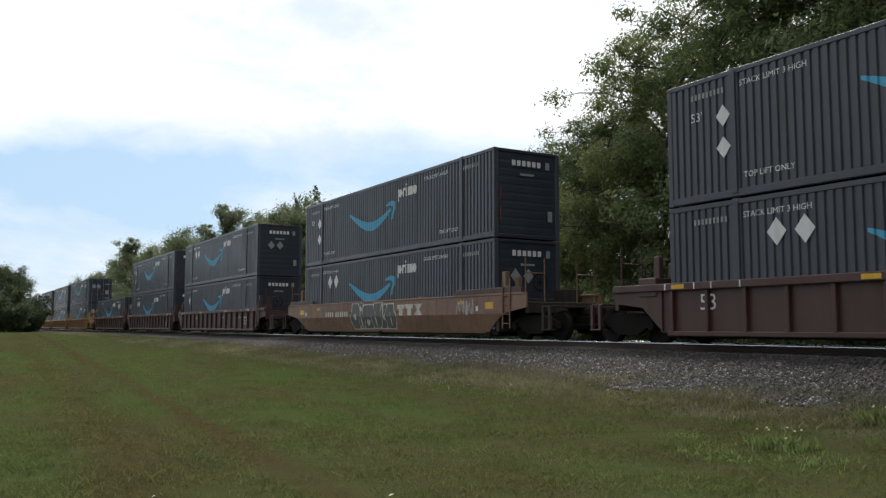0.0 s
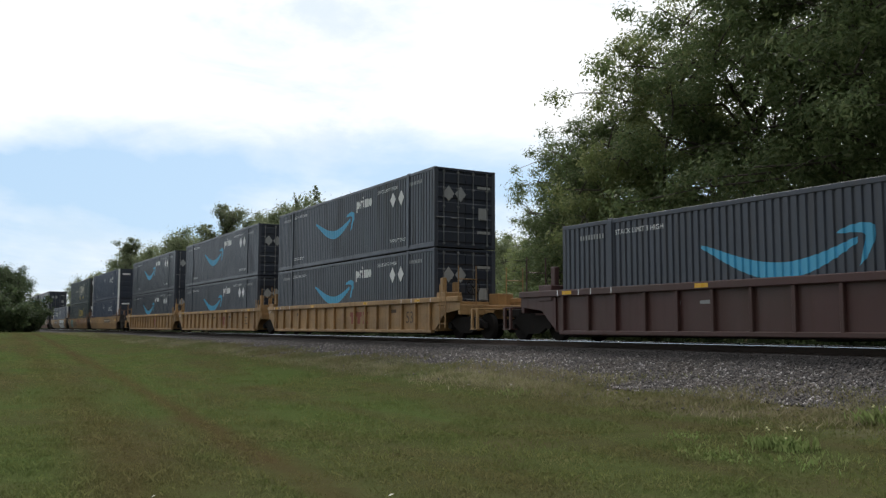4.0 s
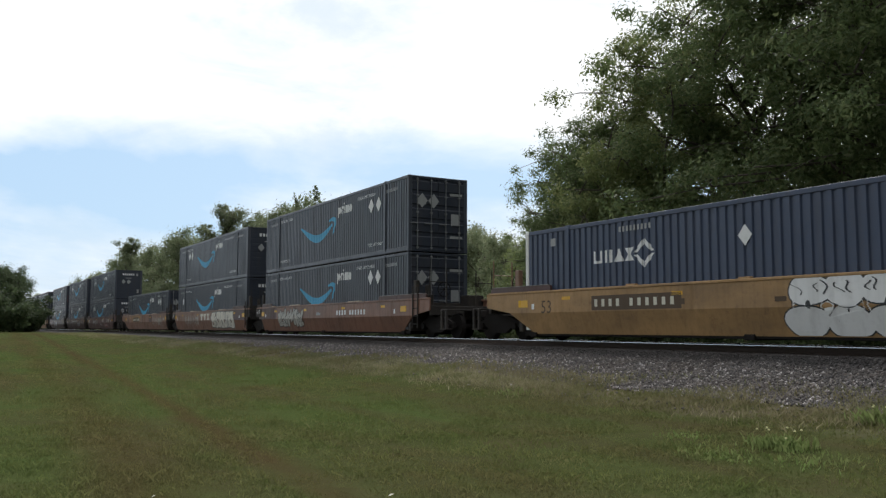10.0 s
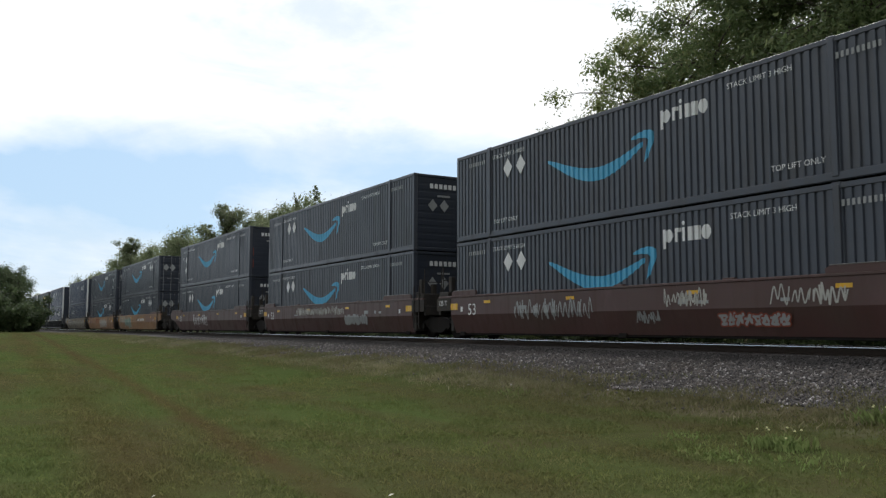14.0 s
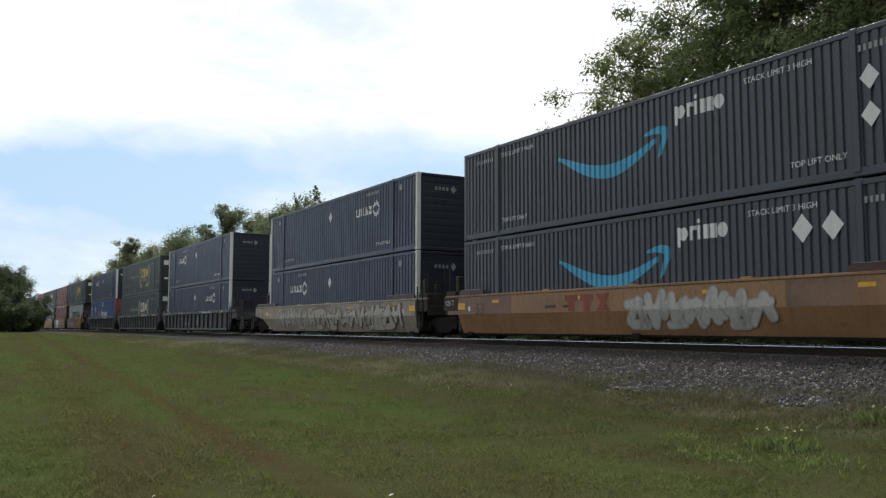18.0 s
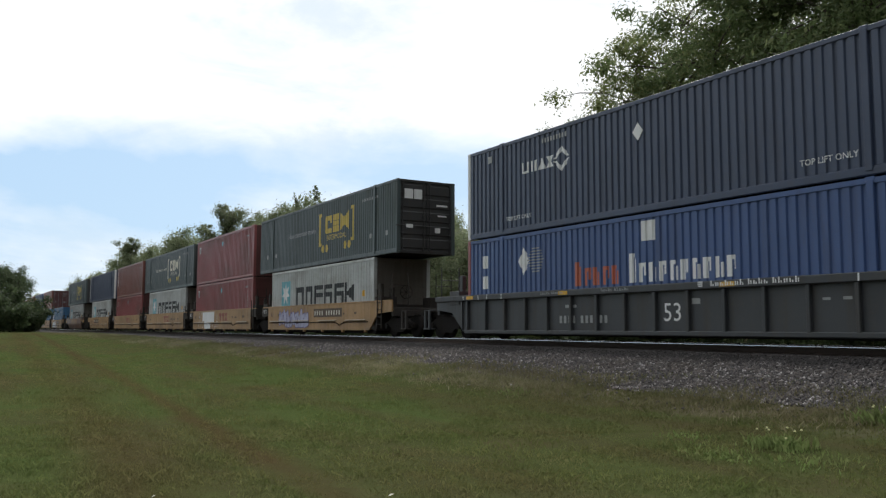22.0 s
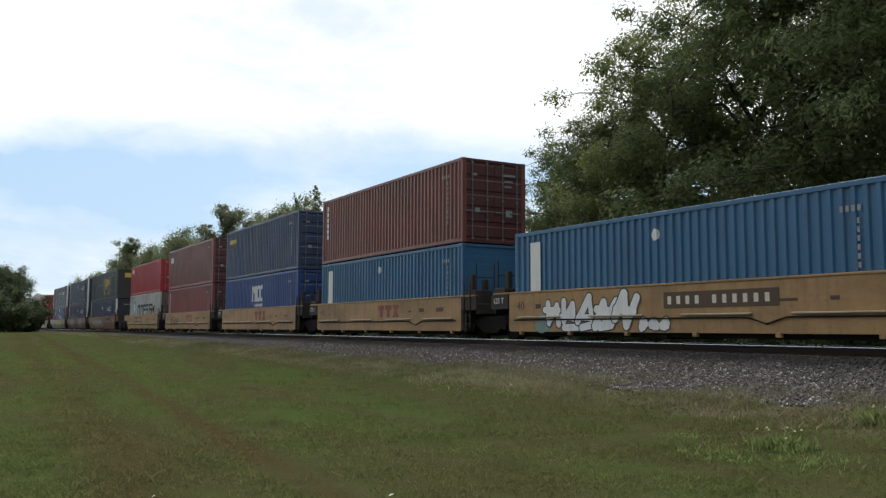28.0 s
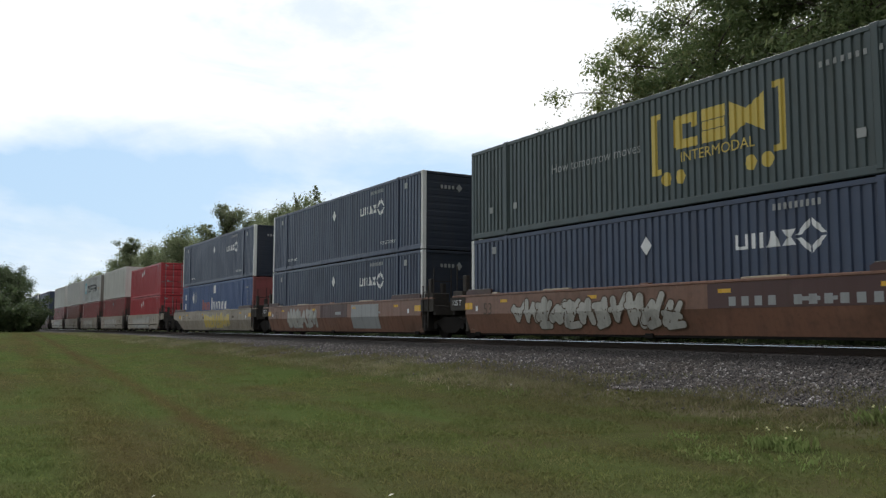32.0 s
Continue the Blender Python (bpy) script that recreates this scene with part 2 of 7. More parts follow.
def shared(key, build):
    """One mesh for all alike pieces."""
    if key not in CACHE:
        CACHE[key] = build()
    return CACHE[key]


def part(name, mesh, mat, parent=None, label="", at=None):
    """Links a mesh as one object under a thing or a part."""
    ob = new(name, mesh)
    if not ob.material_slots:
        mesh.materials.append(None)
    ob.material_slots[0].link = "OBJECT"
    ob.material_slots[0].material = mat
    if parent is not None:
        ob.parent = parent
    if at is not None:
        ob.matrix_basis = at
    if label:
        tagged(ob, label)
    return ob


def thing(name, label, category, group="", at=None):
    ob = new(name)
    ob.empty_display_size = 0.3
    tagged(ob, label, category, group)
    if at is not None:
        ob.matrix_basis = at
    return ob


def lettering(body, size):
    """Flat letters of the built-in font, lying in x and z, facing -y, centred."""
    def build():
        cu = bpy.data.curves.new("lettering", "FONT")
        cu.body, cu.size, cu.align_x, cu.align_y = body, size, "CENTER", "CENTER"
        cu.resolution_u = 2
        ob = bpy.data.objects.new("lettering", cu)
        scene.collection.objects.link(ob)
        me = bpy.data.meshes.new_from_object(ob.evaluated_get(bpy.context.evaluated_depsgraph_get()))
        bpy.data.objects.remove(ob)
        me.transform(Matrix.Rotation(radians(90), 4, "X"))
        me.materials.clear()
        me.materials.append(None)
        return me
    return shared(("text", body, size), build)


# ---- containers ----
CW = 1.30                        # half width
DEPTH = 0.050                    # room for the corrugation
RIBS = {"pitch": 0.207, "ridge": .56, "slope": .10, "depth": .040}   # wave of the container in hand


def rib(x):
    """How far the corrugated sheet stands out at x: 0 in the groove, the full depth on the ridge."""
    u = (x / RIBS["pitch"]) % 1.0
    a, w, d = RIBS["ridge"], RIBS["slope"], RIBS["depth"]
    if u < a:
        return d
    if u < a + w:
        return d * (a + w - u) / w
    if u < 1 - w:
        return 0.0
    return d * (u - 1 + w) / w


def rib_stops(x0, x1):
    xs = {round(x0, 4), round(x1, 4)}
    w = RIBS["pitch"]
    k = math.floor(x0 / w) - 1
    while k * w < x1 + w:
        for u in (0.0, RIBS["ridge"], RIBS["ridge"] + RIBS["slope"], 1 - RIBS["slope"]):
            x = (k + u) * w
            if x0 < x < x1:
                xs.add(round(x, 4))
        k += 1
    return sorted(xs)


def side_sheet(L, z0, z1, s):
    def build():
        m = Mesh()
        xs = rib_stops(-L / 2 + 0.14, L / 2 - 0.14)
        for x in xs:
            y = s * (CW - 0.06 + rib(x))
            m.v += [(x, y, z0), (x, y, z1)]
        for i in range(len(xs) - 1):
            q = (2 * i, 2 * i + 2, 2 * i + 3, 2 * i + 1)
            m.f.append(q if s < 0 else q[::-1])
        return m.done("side_sheet", fix=False)
    return shared(("side", L, z0, z1, s, RIBS["pitch"]), build)


def mark(key, spans):
    """A painted shape on the near side that follows the corrugation. spans: (x0, x1, low(x), high(x))."""
    def build():
        m = Mesh()
        for layer, (x0, x1, low, high) in enumerate(spans):
            n = max(2, int((x1 - x0) / 0.06))
            xs = sorted(set(rib_stops(x0, x1)) | {round(x0 + (x1 - x0) * i / n, 4) for i in range(n + 1)})
            base = len(m.v)
            for x in xs:
                y = -(CW - 0.06) - rib(x) - 0.004 - .0004 * layer
                m.v += [(x, y, low(x) if callable(low) else low), (x, y, high(x) if callable(high) else high)]
            for i in range(len(xs) - 1):
                k = base + 2 * i
                m.f.append((k, k + 2, k + 3, k + 1))
        return m.done("mark", fix=False)
    return shared(("mark", key, RIBS["pitch"]), build)


def flat_mark(key, rects, y):
    """Painted bars on a flat face that looks to -y."""
    def build():
        m = Mesh()
        for x0, x1, z0, z1 in rects:
            m.quad((x0, y, z0), (x1, y, z0), (x1, y, z1), (x0, y, z1))
        return m.done("bars", fix=False)
    return shared(("flat", key, y), build)


def end_mark(key, rects, x):
    """Painted bars on an end face that looks to +x."""
    def build():
        m = Mesh()
        for y0, y1, z0, z1 in rects:
            m.quad((x, y0, z0), (x, y1, z0), (x, y1, z1), (x, y0, z1))
        return m.done("end_bars", fix=False)
    return shared(("end", key, x), build)


def painted(key, outlines):
    """Painted shapes on the near side, given by their outlines in x and z, cut along the waves so that they follow them."""
    def build():
        bm = bmesh.new()
        for layer, pts in enumerate(outlines):
            f = bm.faces.new([bm.verts.new((x, -.0006 * layer, z)) for x, z in pts])
            f.normal_update()
            if f.normal.y > 0:
                f.normal_flip()
        bmesh.ops.triangulate(bm, faces=bm.faces[:])
        xs = [v.co.x for v in bm.verts]
        for x in rib_stops(min(xs), max(xs))[1:-1]:
            bmesh.ops.bisect_plane(bm, geom=bm.verts[:] + bm.edges[:] + bm.faces[:], plane_co=(x, 0, 0), plane_no=(1, 0, 0), dist=1e-5)
        for v in bm.verts:
            v.co.y += -(CW - .06) - rib(v.co.x) - .004
        me = bpy.data.meshes.new("painted")
        bm.to_mesh(me)
        bm.free()
        me.materials.append(None)
        return me
    return shared(("painted", key, RIBS["pitch"]), build)


def disc(cx, cz, rx, rz, n=18):
    return [(cx + rx * math.cos(2 * math.pi * k / n), cz + rz * math.sin(2 * math.pi * k / n)) for k in range(n)]


def rect(x0, x1, z0, z1):
    return [(x0, z0), (x1, z0), (x1, z1), (x0, z1)]


def placard(key, cx, cz, r):
    """A flat diamond plate fixed on the ridges."""
    y = -(CW - .06) - DEPTH - .006

    def build():
        m = Mesh()
        m.prism([(cx - r, cz), (cx, cz - r * 1.25), (cx + r, cz), (cx, cz + r * 1.25)], "y", y - .004, y)
        return m.done("diamond_placard")
    return shared(("placard", key, cx, cz, r), build)


def bars(x0, x1, z0, z1, n, gap=0.45):
    """A row of n plain letter-sized blocks."""
    w = (x1 - x0) / n
    return [(x0 + w * i, x0 + w * (i + 1 - gap), z0, z1) for i in range(n)]


def swoosh():
    """A curved band, thick in the middle, and a bent head over its upper end."""
    def band(t, side):
        x = -3.08 + 3.90 * t
        mid = 1.88 - .72 * math.sin(math.pi * min(1, t * .86 + .0)) ** 1.15 * (1 - .10 * t) + .20 * max(0, t - .6)
        half = .012 + .170 * math.sin(math.pi * (t * .90 + .03)) ** .85
        return (x, mid + side * half)
    ts = [k / 28 for k in range(29)]
    curve = [band(t, -1) for t in ts] + [band(t, 1) for t in reversed(ts)]
    head = [(.34, 1.87), (.50, 1.95), (.67, 2.00), (.90, 2.03), (1.10, 2.00), (1.16, 1.95), (1.17, 1.80), (1.14, 1.62), (1.04, 1.42), (.85, 1.20), (.89, 1.36), (.93, 1.55), (.96, 1.78), (.92, 1.83), (.68, 1.86), (.50, 1.85)]
    return [curve, head]


def livery_blue_curve(c, L, doors, dia, low):
    """Pale wordmark shapes over a sky-blue curve, with hazard diamonds and stencils."""
    part("curve_mark", painted("swoosh", swoosh()), INK_BLUE, c, "sky-blue curved arrow", at=pose(0, 0, .045))
    z0, z1 = 2.10, 2.43
    shapes = ([rect(1.44, 1.53, 1.96, z1), disc(1.62, 2.265, .135, .165)], [rect(1.82, 1.91, z0, z1), rect(1.91, 2.00, z1 - .10, z1)], [rect(2.06, 2.14, z0, z1), disc(2.10, 2.53, .045, .055, 10)],
              [rect(2.20, 2.37, z0, z1), rect(2.43, 2.60, z0, z1)], [disc(2.79, 2.265, .145, .17)])
    for k, q in enumerate(shapes):
        part("wordmark_block", painted(("wm", k), q), INK_WHITE, c, "white rounded letter-sized shape")
    if dia == "v":
        x = 6.41 if doors else -6.38
        spots = [(x, 1.90, .20), (x, 1.18, .20)]
    elif dia == "h":
        x = 4.84 if doors else -5.06
        spots = [(x, 2.08, .24), (x + .68, 2.08, .24)]
    else:
        spots = [(-6.50, 1.9, .22)]
    for q in spots:
        part("diamond_placard", placard("dia", *q), INK_WHITE, c, "white diamond placard")
    y = -(CW - .06) - DEPTH - .006
    for x in ((4.35, -5.05) if doors else (4.35, -5.05)):
        part("stencil", lettering("STACK LIMIT 3 HIGH", .185), INK_WHITE, c, at=pose(x, y, 2.52))["kind"] = "stuff"
    for x in (5.25, -5.20):
        part("stencil", lettering("TOP LIFT ONLY", .185), INK_WHITE, c, at=pose(x, y, .47))["kind"] = "stuff"
    if dia == "v":
        part("length_number", lettering("53'", .30), INK_WHITE, c, at=pose(7.05 if doors else -7.15, y, 2.0))
    for x in (6.75, -6.75):
        tagged(part("stencil_strip", flat_mark(("num", x), bars(x - .55, x + .45, 2.42, 2.55, 9), y), INK_GREY, c), kind="stuff")


def livery_diamond(c, L, doors, dia, low):
    """Blocks and a hollow diamond in white."""
    x0, zc = (-5.02 if dia == "l" else 2.69), 1.93
    t, hh = .07, .165
    for i in range(4):
        a, b = x0 + i * .40, x0 + i * .40 + .33
        if i == 0:
            q = [rect(a, a + t, zc - hh, zc + hh), rect(b - t, b, zc - hh, zc + hh), rect(a, b, zc - hh, zc - hh + .07)]
        elif i == 1:
            q = [rect(a, a + .13, zc - hh, zc + hh), rect(b - .13, b, zc - hh, zc + hh)]
        elif i == 2:
            q = [[(a, zc - hh), (b, zc - hh), (b - .12, zc + hh), (a + .12, zc + hh)]]
        else:
            m = (a + b) / 2
            q = [[(a, zc - hh), (b, zc - hh), (m + .05, zc), (b, zc + hh), (a, zc + hh), (m - .05, zc)]]
        part("wordmark_block", painted(("umw", x0, i), q), INK_WHITE, c, "white letter-sized strokes")
    cx, r = x0 + 1.88, .36
    for k, (sx, sz) in enumerate(((1, 1), (-1, 1), (-1, -1), (1, -1))):
        part("emblem_bar", painted(("ume", x0, k), [[(cx + sx * r, zc + sz * .03), (cx + sx * .03, zc + sz * r), (cx + sx * .03, zc + sz * (r - .15)), (cx + sx * (r - .15), zc + sz * .03)]]), INK_WHITE, c, "white bar of a hollow diamond")
    part("diamond_placard", placard("umd", -.04, 2.08, .19), INK_WHITE, c, "white diamond placard")
    y = -(CW - .06) - DEPTH - .006
    for x in (5.25, -5.2):
        part("stencil", lettering("TOP LIFT ONLY", .185), INK_WHITE, c, at=pose(x, y, .47))["kind"] = "stuff"
    tagged(part("stencil_strip", flat_mark(("umn", x0), bars(x0 + 1.0, x0 + 2.2, 2.52, 2.66, 9), y), INK_GREY, c), kind="stuff")
    for x in (6.75, -6.75):
        part("notice", flat_mark(("umk", x), [(x - .11, x + .11, 2.38, 2.6)], y), INK_GREY, c)


def livery_brackets(c, L, doors, dia, low):
    """Blocks between square brackets over two pairs of dots."""
    ink = INK_YELLOW if dia == "y" else INK_CREAM
    part("bracket", mark("brl", [(.20, .36, .85, 2.36), (.20, .52, 2.22, 2.36), (.20, .52, .85, .99)]), ink, c)
    part("bracket", mark("brr", [(3.92, 4.08, .85, 2.36), (3.76, 4.08, 2.22, 2.36), (3.76, 4.08, .85, .99)]), ink, c)
    zb, zt = 1.38, 2.18
    part("wordmark_block", mark("brw1", [(.93, 1.20, zb + .06, zt - .06), (.98, 1.68, zt - .22, zt), (.98, 1.68, zb, zb + .22), (1.50, 1.68, zt - .34, zt - .1)]), ink, c, "large letter-sized block")
    part("wordmark_block", mark("brw2", [(1.78, 2.50, zt - .28, zt), (1.80, 2.48, zb + .30, zt - .30), (1.78, 2.50, zb, zb + .28)]), ink, c, "large letter-sized block")
    part("wordmark_block", mark("brw3", [(2.58, 3.55, lambda x: 1.62 - abs(x - 3.065) * .55, lambda x: 1.94 + abs(x - 3.065) * .55)]), ink, c, "large letter-sized block")
    y = -(CW - .06) - DEPTH - .006
    part("stencil", lettering("INTERMODAL", .345), ink, c, at=pose(2.22, y, 1.16))["kind"] = "stuff"
    for i, q in enumerate((.67, 1.12, 3.16, 3.60)):
        part("dot", mark(("dot", i), [(q - .17, q + .17, lambda x, q=q: .72 - math.sqrt(max(0, .029 - (x - q) ** 2)), lambda x, q=q: .72 + math.sqrt(max(0, .029 - (x - q) ** 2)))]), INK_YELLOW, c, "yellow dot")
    part("stencil", lettering("How tomorrow moves", .385), INK_GREY if dia == "y" else INK_CREAM, c, at=pose(-1.98, y, 1.65))["kind"] = "stuff"
    tagged(part("stencil_strip", flat_mark("brn", bars(4.9, 6.5, 2.34, 2.46, 10, .55), y), INK_GREY, c), kind="stuff")
    for x in (-6.9, -5.6, 7.2, 5.75):
        part("notice", flat_mark(("brq", x), [(x - .10, x + .10, .76, .95)], y), INK_GREY, c)


def livery_star(c, L, doors, dia, low):
    """A pale star on a blue square, then six dark blocks."""
    sx, sz, r = -4.02, 1.74, 0.62
    part("emblem", mark("stq", [(sx - r, sx + r, sz - r, sz + r)]), INK_TEAL, c, "faded teal square")
    y = -(CW - 0.06) - DEPTH - 0.012

    def star():
        m = Mesh()
        pts = [(sx + math.sin(math.pi * k / 7) * (0.60 if k % 2 == 0 else 0.25), y, sz + math.cos(math.pi * k / 7) * (0.60 if k % 2 == 0 else 0.25)) for k in range(14)]
        for k in range(14):
            n = len(m.v)
            m.v += [(sx, y, sz), pts[k], pts[(k + 1) % 14]]
            m.f.append((n, n + 2, n + 1))
        return m.done("star", fix=False)
    part("star", shared("star", star), INK_WHITE, c, "pale seven-pointed star")
    zb, zt = 1.13, 2.0
    w, g = .96, .205
    x = -2.6
    spans = []
    t = 0.24
    for k in range(6):
        spans = []
        a, b = x + k * (w + g), x + k * (w + g) + w
        if k in (0, 1):
            spans += [(a, a + t, zb, zt), (b - t, b, zb, zt), (a, b, zt - 0.26, zt)]
        elif k in (2, 3, 4):
            spans += [(a, a + t, zb, zt), (a, b, zt - 0.20, zt), (a, b, zb + 0.32, zb + 0.52)]
            if k != 2:
                spans += [(b - t, b, zb, zb + 0.5)]
        else:
            spans += [(a, a + t, zb, zt), (a + t, b, lambda q, m=a + t: 1.46 + abs(q - m) * 0.1 - 0.02, lambda q, m=a + t: 1.62 + (q - m) * 0.46),
                      (a + t, b, lambda q, m=a + t: 1.46 - (q - m) * 0.44, lambda q, m=a + t: 1.62 - (q - m) * 0.1)]
        part("wordmark_block", mark(("stw", k), spans), INK_DARK, c, "dark letter-sized shape")
    part("notice", mark("stn", [(5.0, 5.25, 1.35, 1.6)]), INK_AMBER, c)


def livery_plain(c, L, doors, dia, low):
    y = -(CW - 0.06) - DEPTH - 0.006
    h = L / 2
    tagged(part("stencil_strip", flat_mark(("pn", L, "a"), bars(h - 1.35, h - 0.85, 2.3, 2.42, 4), y), INK_GREY, c), kind="stuff")
    tagged(part("stencil_strip", flat_mark(("pn", L, "b"), [(h - 1.00, h - 0.945, 0.7 + k * 0.17, 0.81 + k * 0.17) for k in range(9)], y), INK_GREY, c), kind="stuff")
    if dia == "t":
        part("wordmark", flat_mark(("pt", L), [(-h + 0.52, -h + 0.72, 1.10 + k * 0.255, 1.30 + k * 0.255) for k in range(6)], y), INK_WHITE, c, "white letter-sized blocks set upright")["kind"] = "stuff"
    if dia == "w":
        part("stripe", flat_mark(("pw", L), [(-h + 0.78, -h + 1.26, 0.5, 2.56)], y), INK_WHITE, c, "white upright panel")
        part("emblem", mark(("pw2", L), [(-.40, -.10, lambda x: 2.34 - math.sqrt(max(0, .0225 - (x + .25) ** 2)), lambda x: 2.34 + math.sqrt(max(0, .0225 - (x + .25) ** 2)))]), INK_WHITE, c, "round white badge")
        part("panel_stroke", flat_mark(("pw3", L), [(-h + .93, -h + 1.11, .68, .78), (-h + .93, -h + .98, .78, 1.0)], y - .003), BLUE, c)
    if dia == "f":
        e = part("emblem", flat_mark(("pf", L), [(-h + 0.55, -h + 0.87, 2.06, 2.48)], y), INK_WHITE, c, "white-framed dark square")
        part("emblem_field", flat_mark(("pf2", L), [(-h + 0.585, -h + 0.835, 2.10, 2.44)], y - .003), INK_DARK, e)
        part("emblem_stroke", flat_mark(("pf3", L), [(-h + 0.62, -h + 0.80, 2.36, 2.40)], y - .006), INK_CREAM, e)
        part("emblem_stroke", flat_mark(("pf4", L), [(-h + 0.62, -h + 0.665, 2.15, 2.36)], y - .006), INK_CREAM, e)
        part("sticker", mark(("pf5", L), [(-.27, .03, lambda x: 2.33 - math.sqrt(max(0, .0225 - (x + .12) ** 2)), lambda x: 2.33 + math.sqrt(max(0, .0225 - (x + .12) ** 2)))]), INK_TEAL, c, "small round teal sticker")
    if dia == "d":
        for q in ((-1.0, 1.95, .2), (-.3, 2.1, .2)):
            part("diamond_placard", placard("pdd", *q), INK_WHITE, c, "white diamond placard")
    if dia == "c":
        each("wordmark_block", ("pc", L), [(-h + 0.55, -h + 0.80, 1.95, 2.35), (-h + 0.88, -h + 1.12, 1.95, 2.35), (-h + 1.20, -h + 1.28, 1.95, 2.35)], INK_WHITE, c, "white letter-sized blocks")
    if dia == "m":
        each("wordmark_block", ("pm", L), [(-.98, -.78, 1.46, 2.36), (-.78, -.56, lambda x: 2.08 - (x + .78) * 1.4, 2.30), (-.56, -.38, 1.46, 2.36)] + [(a + q[0], a + q[1], q[2], q[3]) for a in (-.28, .28) for q in ((0, .19, 1.50, 2.32), (.19, .46, 2.14, 2.36), (.19, .46, 1.46, 1.68))] + [(-.92 + k * .25, -.76 + k * .25, 1.2, 1.36) for k in range(7)], INK_WHITE, c, "tall white letter-sized blocks")
    if dia == "s":
        each("wordmark_block", ("ps", L), [(-h + 0.5 + k * 0.3, -h + 0.72 + k * 0.3, 2.12, 2.36) for k in range(5)], INK_YELLOW, c, "yellow letter-sized blocks")
        part("wordmark", mark(("ps2", L), [(-h + 0.7, -h + 1.5, 1.86, 1.98)]), INK_RED, c)
    if dia == "p":
        for nm, x, n, w, tall, ink, lab in (("ppr", -2.59, 5, .37, .66, INK_ROUGE, "orange-red letter-sized stems"), ("pp", -.45, 10, .345, .74, INK_WHITE, "white letter-sized stems")):
            for k in range(n):
                z1 = 1.2 + (tall if k == 0 else .48)
                a = x + k * w
                shape = [(a, a + w * .38, 1.2, z1), (a + w * .52, a + w * .70, 1.2 + .16 * (k % 2), z1 - .14 * ((k + 1) % 2))]
                if k % 3 != 2:
                    shape.append((a + w * .38, a + w * .52, z1 - .10, z1))
                part("wordmark_block", mark((nm, L, k), shape), ink, c, lab)
        half = lambda x: .42 * (1 - abs(x + 4.98) / .27)
        part("emblem", mark(("pp2", L), [(-5.25, -4.98, lambda x: 2.05 - half(x), lambda x: 2.05 + half(x)), (-4.98, -4.71, lambda x: 2.05 - half(x), lambda x: 2.05 + half(x))]), INK_WHITE, c, "white lozenge")
        part("speed_lines", mark(("pp4", L), [(-4.80 + .05 * abs(k - 4), -4.0 - .05 * abs(k - 4), 1.70 + .085 * k, 1.735 + .085 * k) for k in range(9)]), INK_GREY, c, "fine pale level lines")
        each("notice", ("pp3", L), [(-.02, .48, 2.22, 2.72), (-7.2, -6.9, 1.3, 1.7), (-7.25, -6.9, 1.95, 2.35)], INK_WHITE, c, "white notice")


def each(name, key, spans, ink, c, label):
    """One part for every block of a wordmark."""
    for k, q in enumerate(spans):
        part(name, mark((key, k), [q]), ink, c, label)


LIVERIES = {"curve": livery_blue_curve, "diamond": livery_diamond, "brackets": livery_brackets, "star": livery_star, "plain": livery_plain}


